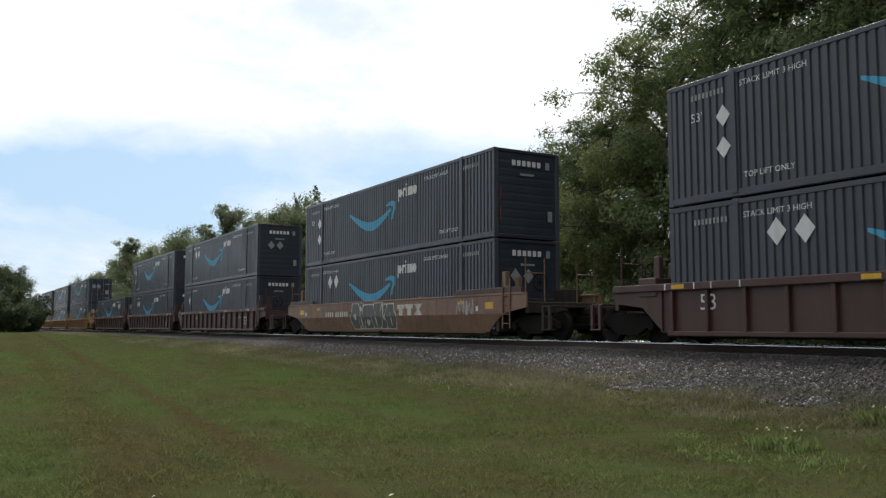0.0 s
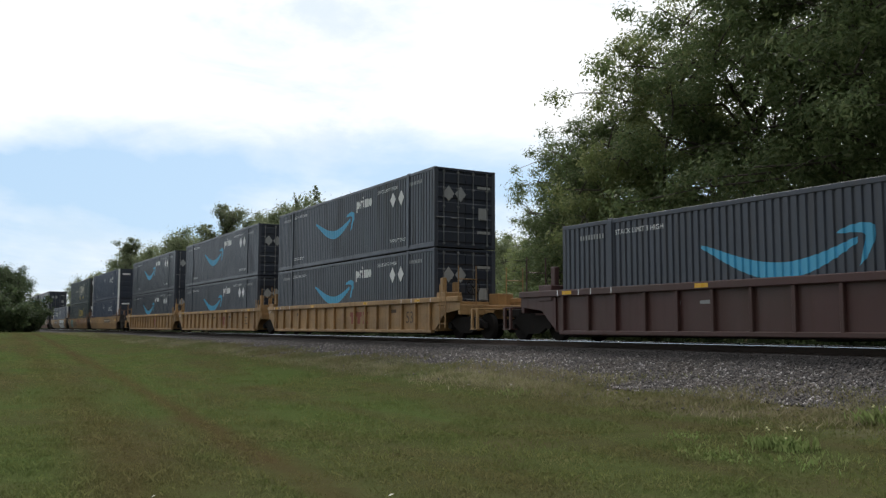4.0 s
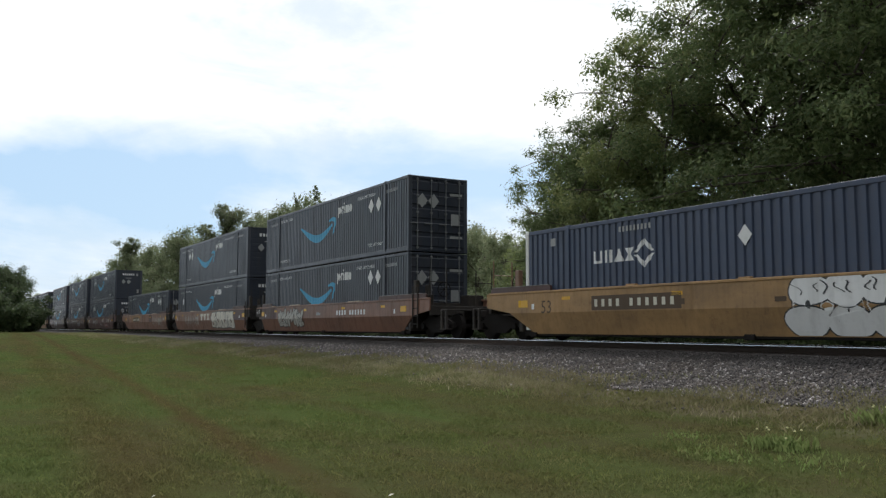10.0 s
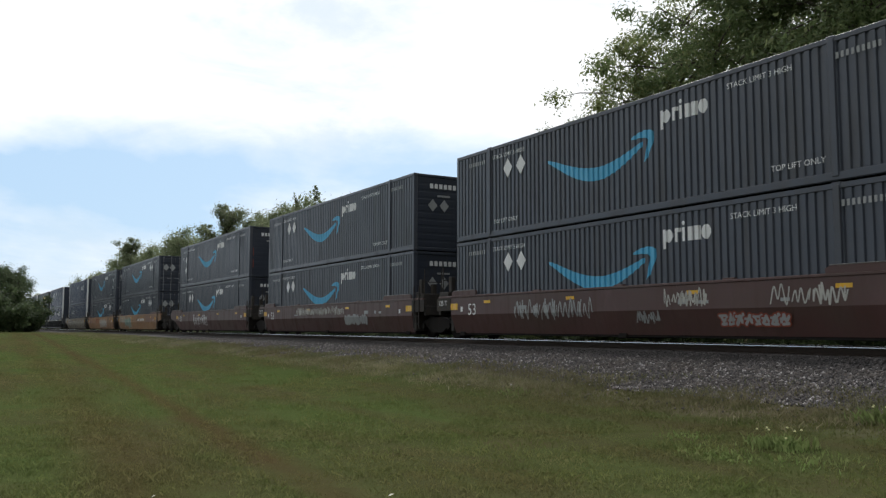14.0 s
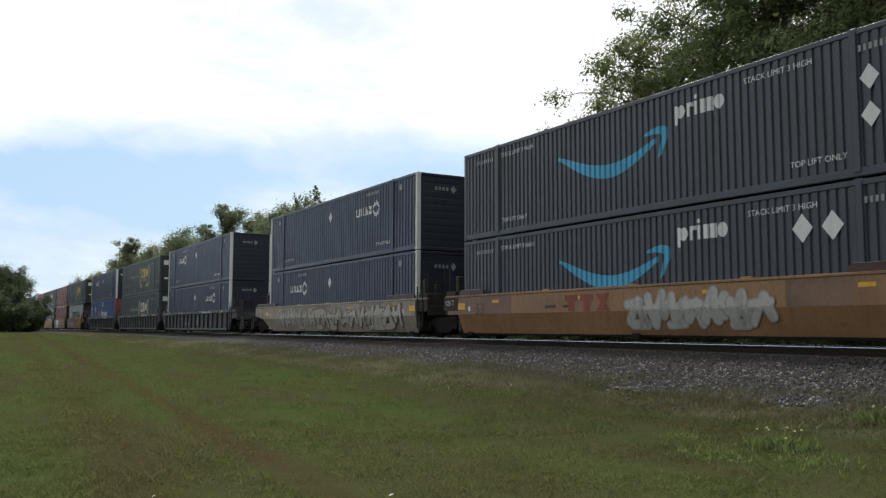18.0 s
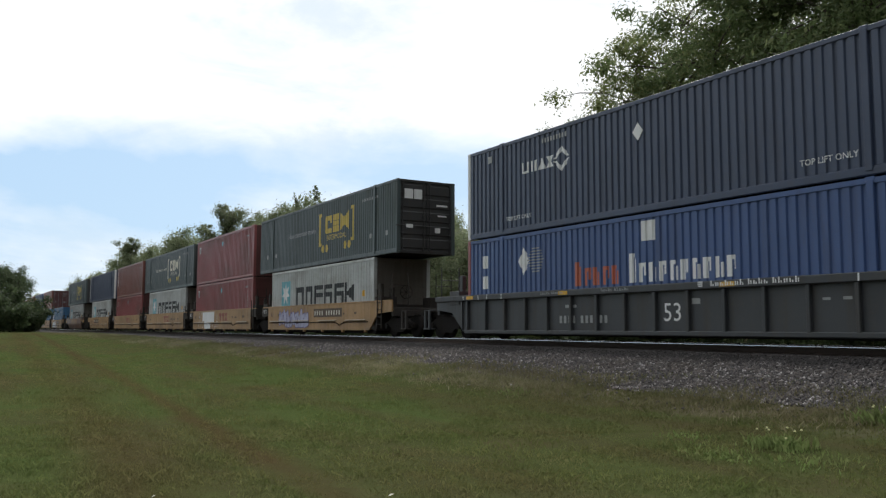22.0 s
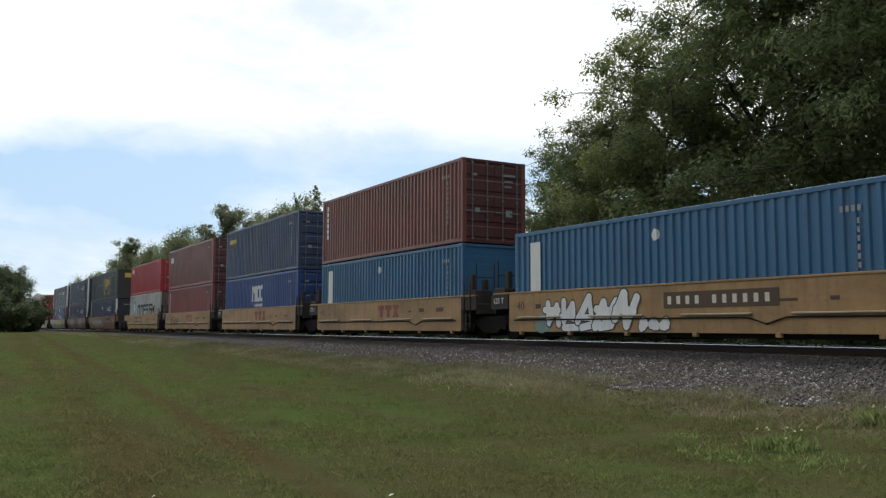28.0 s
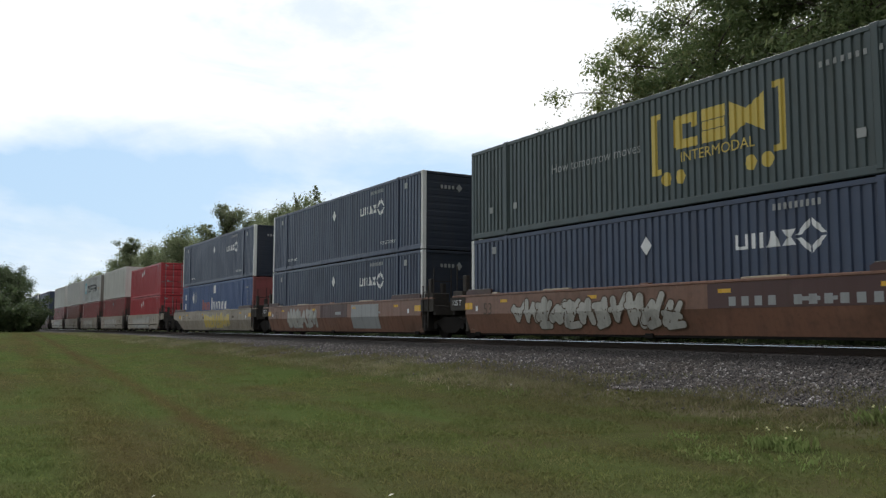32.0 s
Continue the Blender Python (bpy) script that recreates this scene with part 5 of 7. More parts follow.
def tight_letters(car, style, seed, x0, x1, z0, z1, n, fill, edge, gap):
    """Tall filled shapes, packed side by side with wavy seams between them, each pierced by a slit or an eye."""
    rng = random.Random(seed)
    h = z1 - z0
    rows = 10
    seams = []
    for k in range(n + 1):
        c, ph, lean = x0 + (x1 - x0) * (k + .22 * math.sin(k * 2.1)) / n, rng.uniform(0, 6.3), rng.uniform(-.16, .16)
        seams.append([c + lean * (q / rows - .5) + .085 * math.sin(q * .75 + ph) + rng.uniform(-.02, .02) for q in range(rows + 1)])
    tops = [z1 - rng.uniform(0, .09) * h for k in range(n)]
    lows = [z0 + rng.uniform(0, .10) * h for k in range(n)]
    for nm, inset, y, mm in (("sprayed_outline", -.030, .0, edge), ("sprayed_shape", .016, -.004, fill)):
        def build():
            m = Mesh()
            for k in range(n):
                for q in range(rows):
                    a, b = q / rows, (q + 1) / rows
                    lo, up = lows[k] + inset, tops[k] - inset
                    za, zc = lo + (up - lo) * a, lo + (up - lo) * b
                    trim = .05 if q in (0, rows - 1) else 0.0
                    m.quad((seams[k][q] + inset + trim * (q == 0), y - .00005 * k, za), (seams[k + 1][q] - inset - trim * (q == 0), y - .00005 * k, za),
                           (seams[k + 1][q + 1] - inset - trim * (q == rows - 1), y - .00005 * k, zc), (seams[k][q + 1] + inset + trim * (q == rows - 1), y - .00005 * k, zc))
            return m.done("tight_letters", fix=False)
        part(nm, on_side(shared(("tight", seed, x0, inset), build), style), mm, car, "tall filled sprayed shapes packed together")["kind"] = "stuff"
    w = (x1 - x0) / n
    for k in range(n):
        cx = x0 + w * (k + .5) + rng.uniform(-.06, .06)
        for q in range(1 + (k * 7) % 3 % 2):
            cz = z0 + h * (rng.uniform(.28, .50) if q == 0 else .78)
            thin = (k + q) % 2
            rx, rz = (.030, h * rng.uniform(.18, .26)) if thin else (rng.uniform(.08, .12), h * rng.uniform(.07, .12))
            eye = part("sprayed_eye", on_side(blob(seed * 9 + k * 2 + q, cx + rng.uniform(-.1, .1), cz, rx + .020, rz + .020, -.009), style), edge, car, "dark-rimmed gap")
            if not thin:
                part("gap", on_side(blob(seed * 9 + k * 2 + q, cx, cz, rx * .8, rz, -.013), style), gap, eye)


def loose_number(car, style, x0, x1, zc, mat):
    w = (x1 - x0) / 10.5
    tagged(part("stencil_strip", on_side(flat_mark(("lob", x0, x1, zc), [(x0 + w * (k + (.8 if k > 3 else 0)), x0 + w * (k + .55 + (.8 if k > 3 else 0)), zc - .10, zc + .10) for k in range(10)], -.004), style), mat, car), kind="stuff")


def three_blocks(car, style, x0, x1, z0, z1, mat):
    """Three large painted blocks: two stepped, one waisted."""
    w = (x1 - x0) / 3
    y = -.003
    for k in range(3):
        def build():
            m = Mesh()
            a, b, t = x0 + k * w, x0 + k * w + w * .86, w * .22
            zm = z1 - (z1 - z0) * .38
            if k < 2:
                m.v += [(a + t, y, z0), (b - t, y, z0), (b - t, y, zm), (b, y, zm), (b, y, z1), (a, y, z1), (a, y, zm), (a + t, y, zm)]
                m.f.append(tuple(range(8)))
            else:
                c = (a + b) / 2
                zc = (z0 + z1) / 2
                m.v += [(a, y, z0), (b, y, z0), (c + t * .6, y, zc), (b, y, z1), (a, y, z1), (c - t * .6, y, zc)]
                m.f.append(tuple(range(6)))
            return m.done("big_block", fix=False)
        part("mark_block", on_side(shared(("three", x0, x1, z0, z1, k), build), style), mat, car, "large painted block")


INK_PLATE = paint("dark_number_panel", (.085, .05, .025), .6, .3, .1, bump=0)
INK_PALE = paint("pale_spray", (.46, .45, .41), .6, .55, .1, bump=0)
INK_BONE = paint("bone_white_spray", (.66, .63, .55), .6, .35, .2, bump=0)
INK_SPRAYTEAL = paint("teal_spray", (.20, .31, .27), .6, .5, .1, bump=0)
INK_ASH = paint("ash_grey_spray", (.13, .14, .135), .65, .3, .1, bump=0)
INK_STONE = paint("stone_grey_spray", (.46, .43, .375), .6, .4, .2, bump=0)
INK_MUD = paint("mud_grey_spray", (.115, .095, .075), .6, .4, .2, bump=0)
INK_LILAC = paint("lilac_spray", (.42, .42, .56), .6, .25, .05, bump=0)


def small_marks(car, style, seed, dark):
    """Amber reflector patches, stencil bars and small notices along a side."""
    rng = random.Random(seed)
    if style == SMO:
        for x in (-6.2, -2.1, 2.3, 6.1):
            blocks(car, style, [(x, x + .36, 1.14, 1.23)], INK_AMBER, "reflector", "amber reflector patch")
        for x in (-8.25, 7.75):
            blocks(car, style, [(x, x + .46, .96, 1.17)], INK_AMBER, "reflector", "large amber reflector patch")
        for x in (-7.6, 7.2):
            blocks(car, style, [(x, x + .13, .90, 1.06)], INK_WHITE, "notice")
    ink = INK_GREY if dark else INK_PLATE
    for k in range(4):
        x = rng.uniform(-5.5, 5.5) if style != FORT else (-4.9, 2.5, 3.4, 4.6)[k] + rng.uniform(-.2, .2)
        blocks(car, style, [(x, x + rng.uniform(.12, .5), .92, .92 + rng.uniform(.05, .14))], ink, "notice")


def mark_cars():
    for i, car in enumerate(CARS):
        style, mat = TRAIN[i][1], TRAIN[i][2]
        dark = mat in (CARBROWN, CARGREY, CARRUST)
        small_marks(car, style, i, dark)
        L = S40 if style == FORT else S53
        if style == FORT:
            part("length_number", lettering("40", .38), INK_PLATE, car, at=pose(-5.62, side_y(style, 1), 1.0))
        elif style == RIB and i != 0:
            part("length_number", lettering("53", .62), INK_WHITE if dark else INK_PLATE, car, at=pose(1.06 if mat is CARGREY else 6.355, side_y(style, 1), .72))
        elif i not in (1, 19):
            part("length_number", lettering("53", .52), INK_WHITE if mat is CARBROWN else INK_PLATE, car, at=pose(-6.9, side_y(style, 1), .94))
        if style == RIB:
            for x in (-8.1, -7.2, -6.7, -5.9, 5.9, 6.7, 7.2, 8.1):
                part("tick", flat_mark(("tick", x), [(x - .018, x + .018, 1.255, 1.405)], -YS - .034), INK_WHITE, car, "white gauge tick on the chord")
            for x in (-7.9, -3.1, 2.6, 6.95):
                part("reflector", flat_mark(("ramb", x), [(x, x + .40, 1.28, 1.38)], -YS - .034), INK_AMBER, car, "dull amber reflector patch")
        # panel at the truck end with a load-limit stencil
        if TRAIN[i][4] == C_:
            continue
        part("load_stencil", lettering("125 T", .24), INK_WHITE, car, at=pose(-L / 2 - .66, -YS - .026, 1.18))
    C = CARS
    # panels where the paint was renewed
    for i, x0, x1, mm in ((13, -5.2, -1.5, CARYELLOW), (11, -8.6, -5.9, CARBROWN), (12, 5.7, 8.9, CARBROWN), (13, 2.0, 3.1, CARBROWN), (17, -7.5, -4.9, CARPALE), (17, 4.2, 8.7, CARRUST), (18, -8.9, -5.2, CARRUST), (18, 4.5, 6.0, CARTAN), (34, 2.0, 6.6, CARBROWN), (35, -1.2, 1.8, CARBROWN), (9, 3.2, 8.8, CARRUSTY), (1, -8.5, -5.6, CARRUSTY), (1, 4.6, 8.8, CARRUST), (28, -3.0, 2.2, CARRUSTY)):
        blocks(C[i], SMO, [(x0, x1, .80, 1.355)], mm, "repainted_panel", "panel of newer paint")
    # second car: pale letters over tan
    tight_letters(C[1], SMO, 3, -2.42, 1.55, .27, 1.36, 6, INK_ASH, INK_BONE, INK_BONE)
    three_blocks(C[1], SMO, 1.75, 3.75, .82, 1.22, INK_BONE)
    loose_number(C[1], SMO, -5.15, -2.75, .93, INK_BONE)
    spray(C[1], SMO, 4, 6.0, 7.0, .75, 1.30, None, INK_PALE)
    for i in (5, 6, 7):
        three_blocks(C[i], RIB, 1.05, 2.9, .52, 1.0, INK_RED)
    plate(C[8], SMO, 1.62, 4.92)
    three_blocks(C[9], SMO, .40, 2.30, .82, 1.24, INK_RED)
    part("sprayed_patch", on_side(flat_mark("tealp", [(-5.8, -3.65, .33, .80), (-5.8, -3.65, .80, 1.3)], 0.0), SMO), INK_SPRAYTEAL, C[9], "faded teal rectangle")
    spray(C[9], SMO, 8, -3.6, .2, .45, 1.2, None, INK_PLATE)
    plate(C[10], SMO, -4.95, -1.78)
    bubbles(C[10], SMO, 14, 1.15, 6.1, .28, 1.34, INK_WHITE, INK_DARK)
    tall_lines(C[10], SMO, 15, 1.2, 6.0, 1.02, 1.34, 16, INK_DARK)
    spray(C[11], SMO, 21, -5.6, -2.3, .40, 1.30, INK_PALE, INK_DARK)
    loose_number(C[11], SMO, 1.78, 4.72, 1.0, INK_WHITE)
    three_blocks(C[12], SMO, -1.28, 1.10, .82, 1.24, INK_BONE)
    tight_letters(C[12], SMO, 23, 1.42, 6.0, .28, 1.37, 7, INK_BONE, INK_ASH, CARRUST)
    spray(C[12], SMO, 24, -5.2, -1.5, .4, 1.25, None, INK_PALE)
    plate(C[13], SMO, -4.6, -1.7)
    spray(C[13], SMO, 26, 3.2, 6.6, .4, 1.25, None, INK_PALE)
    spray(C[14], SMO, 27, -4.5, -1.0, .6, 1.2, None, INK_GREY)
    spray(C[14], SMO, 81, 1.6, 3.0, .85, 1.30, None, INK_PALE)
    spray(C[14], SMO, 82, 4.6, 6.4, .80, 1.28, None, INK_PALE)
    spray(C[14], SMO, 83, .6, 1.5, .45, .80, None, INK_GREY)
    spray(C[14], SMO, 84, 3.2, 5.0, .42, .72, INK_GREY, INK_RED)
    spray(C[15], SMO, 28, -3.5, 2.0, .9, 1.3, None, INK_PALE)
    spray(C[15], SMO, 29, 2.2, 4.4, .5, .9, INK_GREY, None)
    spray(C[16], SMO, 31, -3.4, .2, .4, 1.25, None, INK_WHITE)
    spray(C[17], SMO, 33, -5.0, -2.1, .28, 1.34, INK_SPRAYTEAL, INK_PALE)
    loose_number(C[17], SMO, .8, 3.6, 1.0, INK_WHITE)
    three_blocks(C[18], SMO, -2.6, -.7, .82, 1.26, INK_RED)
    spray(C[18], SMO, 35, -.2, 4.2, .35, 1.3, INK_PALE, None)
    spray(C[19], SMO, 37, -6.2, 7.2, .25, 1.36, INK_STONE, INK_MUD)
    loose_number(C[19], SMO, -5.0, -2.3, 1.0, INK_PLATE)
    for i in (20, 21, 22):
        blocks(C[i], RIB, letter_row(2.35, 1.295, .125, .135, (7, 4, 5)) + [(1.98, 2.12, 1.30 + .045 * k, 1.325 + .045 * k) for k in range(3)], INK_WHITE, "wordmark", "white letter-sized bars")
        C[i].children[-1].matrix_basis = pose(0, -.135, 0)
        for x in (-3.9, -1.3):
            blocks(C[i], RIB, letter_row(x, 1.305, .09, .09, (5, 6)), INK_GREY, "wordmark")
            C[i].children[-1].matrix_basis = pose(0, -.135, 0)
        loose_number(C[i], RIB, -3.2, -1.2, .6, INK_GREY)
    spray(C[23], FORT, 41, -4.55, -.55, .36, 1.28, INK_LILAC, INK_VIOLET)
    tall_lines(C[23], FORT, 44, -4.6, -.5, .34, 1.30, 12, INK_VIOLET)
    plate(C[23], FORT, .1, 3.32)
    ragged_patch(C[24], FORT, 61, -3.80, -1.05, 1.365, INK_WHITE)
    tall_lines(C[24], FORT, 43, -4.75, .05, .26, 1.34, 11, INK_WHITE)
    for i in (24, 25, 26, 30, 31, 32):
        three_blocks(C[i], FORT, .05, 1.88, .76, 1.22, INK_RED)
    plate(C[27], FORT, -3.4, -.2)
    spray(C[29], FORT, 75, -4.5, -.80, .27, 1.37, INK_WHITE, INK_DARK)
    for k, cx in enumerate((-.52, -.16, .20)):
        part("sprayed_outline", on_side(blob(70 + k, cx, .46, .20, .20, 0.0), FORT), INK_DARK, C[29], "dark sprayed rim")
        part("sprayed_shape", on_side(blob(70 + k, cx, .46, .165, .165, -.004), FORT), INK_WHITE, C[29], "white sprayed blob")
    part("sprayed_patch", on_side(blob(79, -4.5, .5, .35, .3, .002), FORT), INK_SPRAYTEAL, C[29], "faded teal patch")
    plate(C[29], FORT, .18, 3.42)
    plate(C[33], FORT, -3.3, -.1)
    spray(C[32], FORT, 47, -4.6, -1.8, .4, 1.2, None, INK_PLATE)
    spray(C[34], SMO, 51, -5.6, 1.2, .32, 1.28, INK_PALE, INK_PLATE)
    loose_number(C[34], SMO, 2.6, 6.2, .95, INK_GREY)
    spray(C[35], SMO, 53, -5.4, -1.6, .35, 1.25, INK_PALE, None)
    part("sprayed_patch", on_side(flat_mark("palep", [(2.2, 4.8, .33, .80), (2.2, 4.8, .80, 1.3)], 0.0), SMO), INK_GREY, C[35], "pale rectangle of paint")
    spray(C[36], SMO, 55, -1.5, 4.2, .3, 1.3, INK_YELLOW, INK_PALE)
    for i, sd in ((37, 57), (38, 58), (39, 59), (41, 60)):
        spray(C[i], FORT, sd, -4.0, 3.0, .35, 1.25, INK_PALE, None)


mark_cars()


# ---- ground and track ----
FOOT = 5.35   # foot of the ballast bank, from the middle of the track


def ground_z(x, y):
    """Height of the ground: a mown verge that dips beside the line, the ballast bank, rough land beyond."""
    d = y - TRACK
    far = min(1.0, max(0.0, (-x - 12) / 70.0))
    verge = -1.16 + .90 * far + .04 * math.sin(x * .21) * math.sin(y * .33 + 1)
    edge = -.80 + .56 * far ** .8
    if y < TRACK - FOOT:
        t = min(1.0, max(0.0, (y - 5.0) / (TRACK - FOOT - 5.0)))
        return verge + (edge - verge) * t * t
    if d < -1.75:
        return edge + (-.20 - edge) * (d + FOOT) / (FOOT - 1.75)
    if d <= 1.75:
        return -.20
    t = min(1.0, (d - 1.75) / 3.0)
    return -.20 - .6 * t


def ruts(nt, v):
    """Two worn wheel tracks that drift towards the line as they run away, with ragged rims; the further one is barer."""
    sep = nt.nodes.new("ShaderNodeSeparateXYZ")
    nt.links.new(v, sep.inputs[0])
    skew = nt.nodes.new("ShaderNodeMath")
    skew.operation = "MULTIPLY_ADD"
    skew.inputs[1].default_value = .053
    nt.links.new(sep.outputs["X"], skew.inputs[0]), nt.links.new(sep.outputs["Y"], skew.inputs[2])
    wob = nt.nodes.new("ShaderNodeTexNoise")
    wob.inputs["Scale"].default_value, wob.inputs["Detail"].default_value = .8, 5
    nt.links.new(v, wob.inputs["Vector"])
    add = nt.nodes.new("ShaderNodeMath")
    add.operation = "MULTIPLY_ADD"
    add.inputs[1].default_value = .36
    nt.links.new(wob.outputs["Fac"], add.inputs[0]), nt.links.new(skew.outputs[0], add.inputs[2])
    total = None
    for yc, amt, half in ((3.06, .62, .40), (1.54, .42, .75)):
        sub = nt.nodes.new("ShaderNodeMath")
        sub.operation = "SUBTRACT"
        sub.inputs[1].default_value = yc
        nt.links.new(add.outputs[0], sub.inputs[0])
        ab = nt.nodes.new("ShaderNodeMath")
        ab.operation = "ABSOLUTE"
        nt.links.new(sub.outputs[0], ab.inputs[0])
        r = nt.nodes.new("ShaderNodeMapRange")
        r.inputs["From Min"].default_value, r.inputs["From Max"].default_value = half, .05
        r.inputs["To Max"].default_value = amt
        nt.links.new(ab.outputs[0], r.inputs["Value"])
        if total is None:
            total = r.outputs[0]
        else:
            mx = nt.nodes.new("ShaderNodeMath")
            mx.operation = "MAXIMUM"
            nt.links.new(total, mx.inputs[0]), nt.links.new(r.outputs[0], mx.inputs[1])
            total = mx.outputs[0]
    gaps = noise_fac(nt, v, .45, 5, .24, .50)
    mm = nt.nodes.new("ShaderNodeMath")
    mm.operation = "MULTIPLY"
    nt.links.new(total, mm.inputs[0]), nt.links.new(gaps, mm.inputs[1])
    return mm.outputs[0]


def grass_material():
    m, nt, b = base_mat("mown_grass")
    tc = nt.nodes.new("ShaderNodeTexCoord")
    v = tc.outputs["Object"]
    big = noise_fac(nt, v, .12, 5, .35, .65)
    mid_ = noise_fac(nt, v, .6, 3, .35, .68)
    fine = noise_fac(nt, v, 14.0, 6, .3, .7)
    c = mix_col(nt, big, (.066, .084, .029), (.077, .088, .034))
    c = mix_col(nt, mid_, c, (.072, .066, .034), .4)
    c = mix_col(nt, fine, c, (.048, .060, .022), .35)
    tuft = noise_fac(nt, v, 3.2, 5, .42, .66, .62)
    c = mix_col(nt, tuft, c, (.098, .118, .044), .5)
    thin = noise_fac(nt, v, 1.3, 5, .50, .70, .6)
    c = mix_col(nt, thin, c, (.098, .074, .042), .45)
    lush = noise_fac(nt, v, .22, 5, .46, .62)
    c = mix_col(nt, lush, c, (.072, .108, .034), .6)
    streak = nt.nodes.new("ShaderNodeMapping")
    streak.inputs["Rotation"].default_value = (0, 0, .055)
    streak.inputs["Scale"].default_value = (.10, .75, 1)
    nt.links.new(v, streak.inputs[0])
    worn = noise_fac(nt, streak.outputs[0], 1.0, 5, .46, .66)
    c = mix_col(nt, worn, c, (.080, .066, .036), .6)
    c = mix_col(nt, ruts(nt, v), c, (.080, .046, .026), .85)
    # pale dry thatch towards the foot of the ballast
    dry = nt.nodes.new("ShaderNodeSeparateXYZ")
    nt.links.new(v, dry.inputs[0])
    dn = nt.nodes.new("ShaderNodeTexNoise")
    dn.inputs["Scale"].default_value, dn.inputs["Detail"].default_value = .7, 4
    nt.links.new(v, dn.inputs["Vector"])
    da = nt.nodes.new("ShaderNodeMath")
    da.operation = "MULTIPLY_ADD"
    da.inputs[1].default_value = 1.6
    nt.links.new(dn.outputs["Fac"], da.inputs[0]), nt.links.new(dry.outputs["Y"], da.inputs[2])
    dr = nt.nodes.new("ShaderNodeMapRange")
    dr.inputs["From Min"].default_value, dr.inputs["From Max"].default_value = TRACK - FOOT - .55, TRACK - FOOT + .35
    nt.links.new(da.outputs[0], dr.inputs["Value"])
    c = mix_col(nt, dr.outputs[0], c, (.175, .148, .105), .85)
    sep = nt.nodes.new("ShaderNodeSeparateXYZ")
    nt.links.new(v, sep.inputs[0])
    # leaf litter on the wood's floor beyond the track, darkened for the wood's shade
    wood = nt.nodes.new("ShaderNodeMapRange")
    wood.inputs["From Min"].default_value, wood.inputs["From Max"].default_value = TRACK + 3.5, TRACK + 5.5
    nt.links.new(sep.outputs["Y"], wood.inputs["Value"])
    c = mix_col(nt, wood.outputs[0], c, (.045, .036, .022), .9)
    nt.links.new(c, b.inputs["Base Color"])
    b.inputs["Roughness"].default_value = .9
    b.inputs["Specular IOR Level"].default_value = 0.0
    bp = nt.nodes.new("ShaderNodeBump")
    bp.inputs["Strength"].default_value, bp.inputs["Distance"].default_value = .4, .012
    n = nt.nodes.new("ShaderNodeTexNoise")
    n.inputs["Scale"].default_value, n.inputs["Detail"].default_value = 22.0, 6
    nt.links.new(v, n.inputs["Vector"])
    nt.links.new(n.outputs["Fac"], bp.inputs["Height"])
    nt.links.new(bp.outputs[0], b.inputs["Normal"])
    return m


def dust_and_shade(nt, v):
    """Oil and brake dust over the stones of the track itself, with the train's shade put into the same darkening,
    ragged at its rim.
    """
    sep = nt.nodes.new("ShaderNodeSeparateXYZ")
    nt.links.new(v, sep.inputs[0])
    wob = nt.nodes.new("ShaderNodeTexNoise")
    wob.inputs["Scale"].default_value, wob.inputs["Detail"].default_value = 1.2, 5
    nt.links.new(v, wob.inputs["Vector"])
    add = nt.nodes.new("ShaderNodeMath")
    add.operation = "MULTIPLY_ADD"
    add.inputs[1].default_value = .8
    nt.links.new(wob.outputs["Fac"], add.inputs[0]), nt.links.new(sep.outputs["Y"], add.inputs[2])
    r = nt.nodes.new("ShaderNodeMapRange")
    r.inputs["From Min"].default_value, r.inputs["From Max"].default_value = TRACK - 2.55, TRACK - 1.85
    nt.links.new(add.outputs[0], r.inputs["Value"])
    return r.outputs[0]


def ballast_material():
    m, nt, b = base_mat("ballast_stone")
    tc = nt.nodes.new("ShaderNodeTexCoord")
    v = tc.outputs["Object"]
    vo = nt.nodes.new("ShaderNodeTexVoronoi")
    vo.inputs["Scale"].default_value = 17.0
    nt.links.new(v, vo.inputs["Vector"])
    hsv = nt.nodes.new("ShaderNodeSeparateColor")
    nt.links.new(vo.outputs["Color"], hsv.inputs[0])
    c = mix_col(nt, hsv.outputs[0], (.060, .056, .056), (.15, .138, .130))
    big = noise_fac(nt, v, .7, 5, .4, .65)
    c = mix_col(nt, big, c, (.095, .075, .058), .5)
    c = mix_col(nt, dust_and_shade(nt, v), c, (.022, .019, .018), .92)
    nt.links.new(c, b.inputs["Base Color"])
    b.inputs["Roughness"].default_value = .85
    bp = nt.nodes.new("ShaderNodeBump")
    bp.inputs["Strength"].default_value, bp.inputs["Distance"].default_value = .9, .04
    bp.invert = True
    nt.links.new(vo.outputs["Distance"], bp.inputs["Height"])
    nt.links.new(bp.outputs[0], b.inputs["Normal"])
    return m


GRASS, BALLAST = grass_material(), ballast_material()


def grid_sheet(name, xs, ys, mat, label, lift=0.0):
    m = Mesh()
    for x in xs:
        for y in ys:
            m.v.append((x, y, ground_z(x, y) + lift))
    k = len(ys)
    for i in range(len(xs) - 1):
        for j in range(k - 1):
            m.f.append((i * k + j, (i + 1) * k + j, (i + 1) * k + j + 1, i * k + j + 1))
    ob = part(name, m.done(name, fix=False, smooth=True), mat)
    tagged(ob, label, "ground", kind="structure")
    return ob


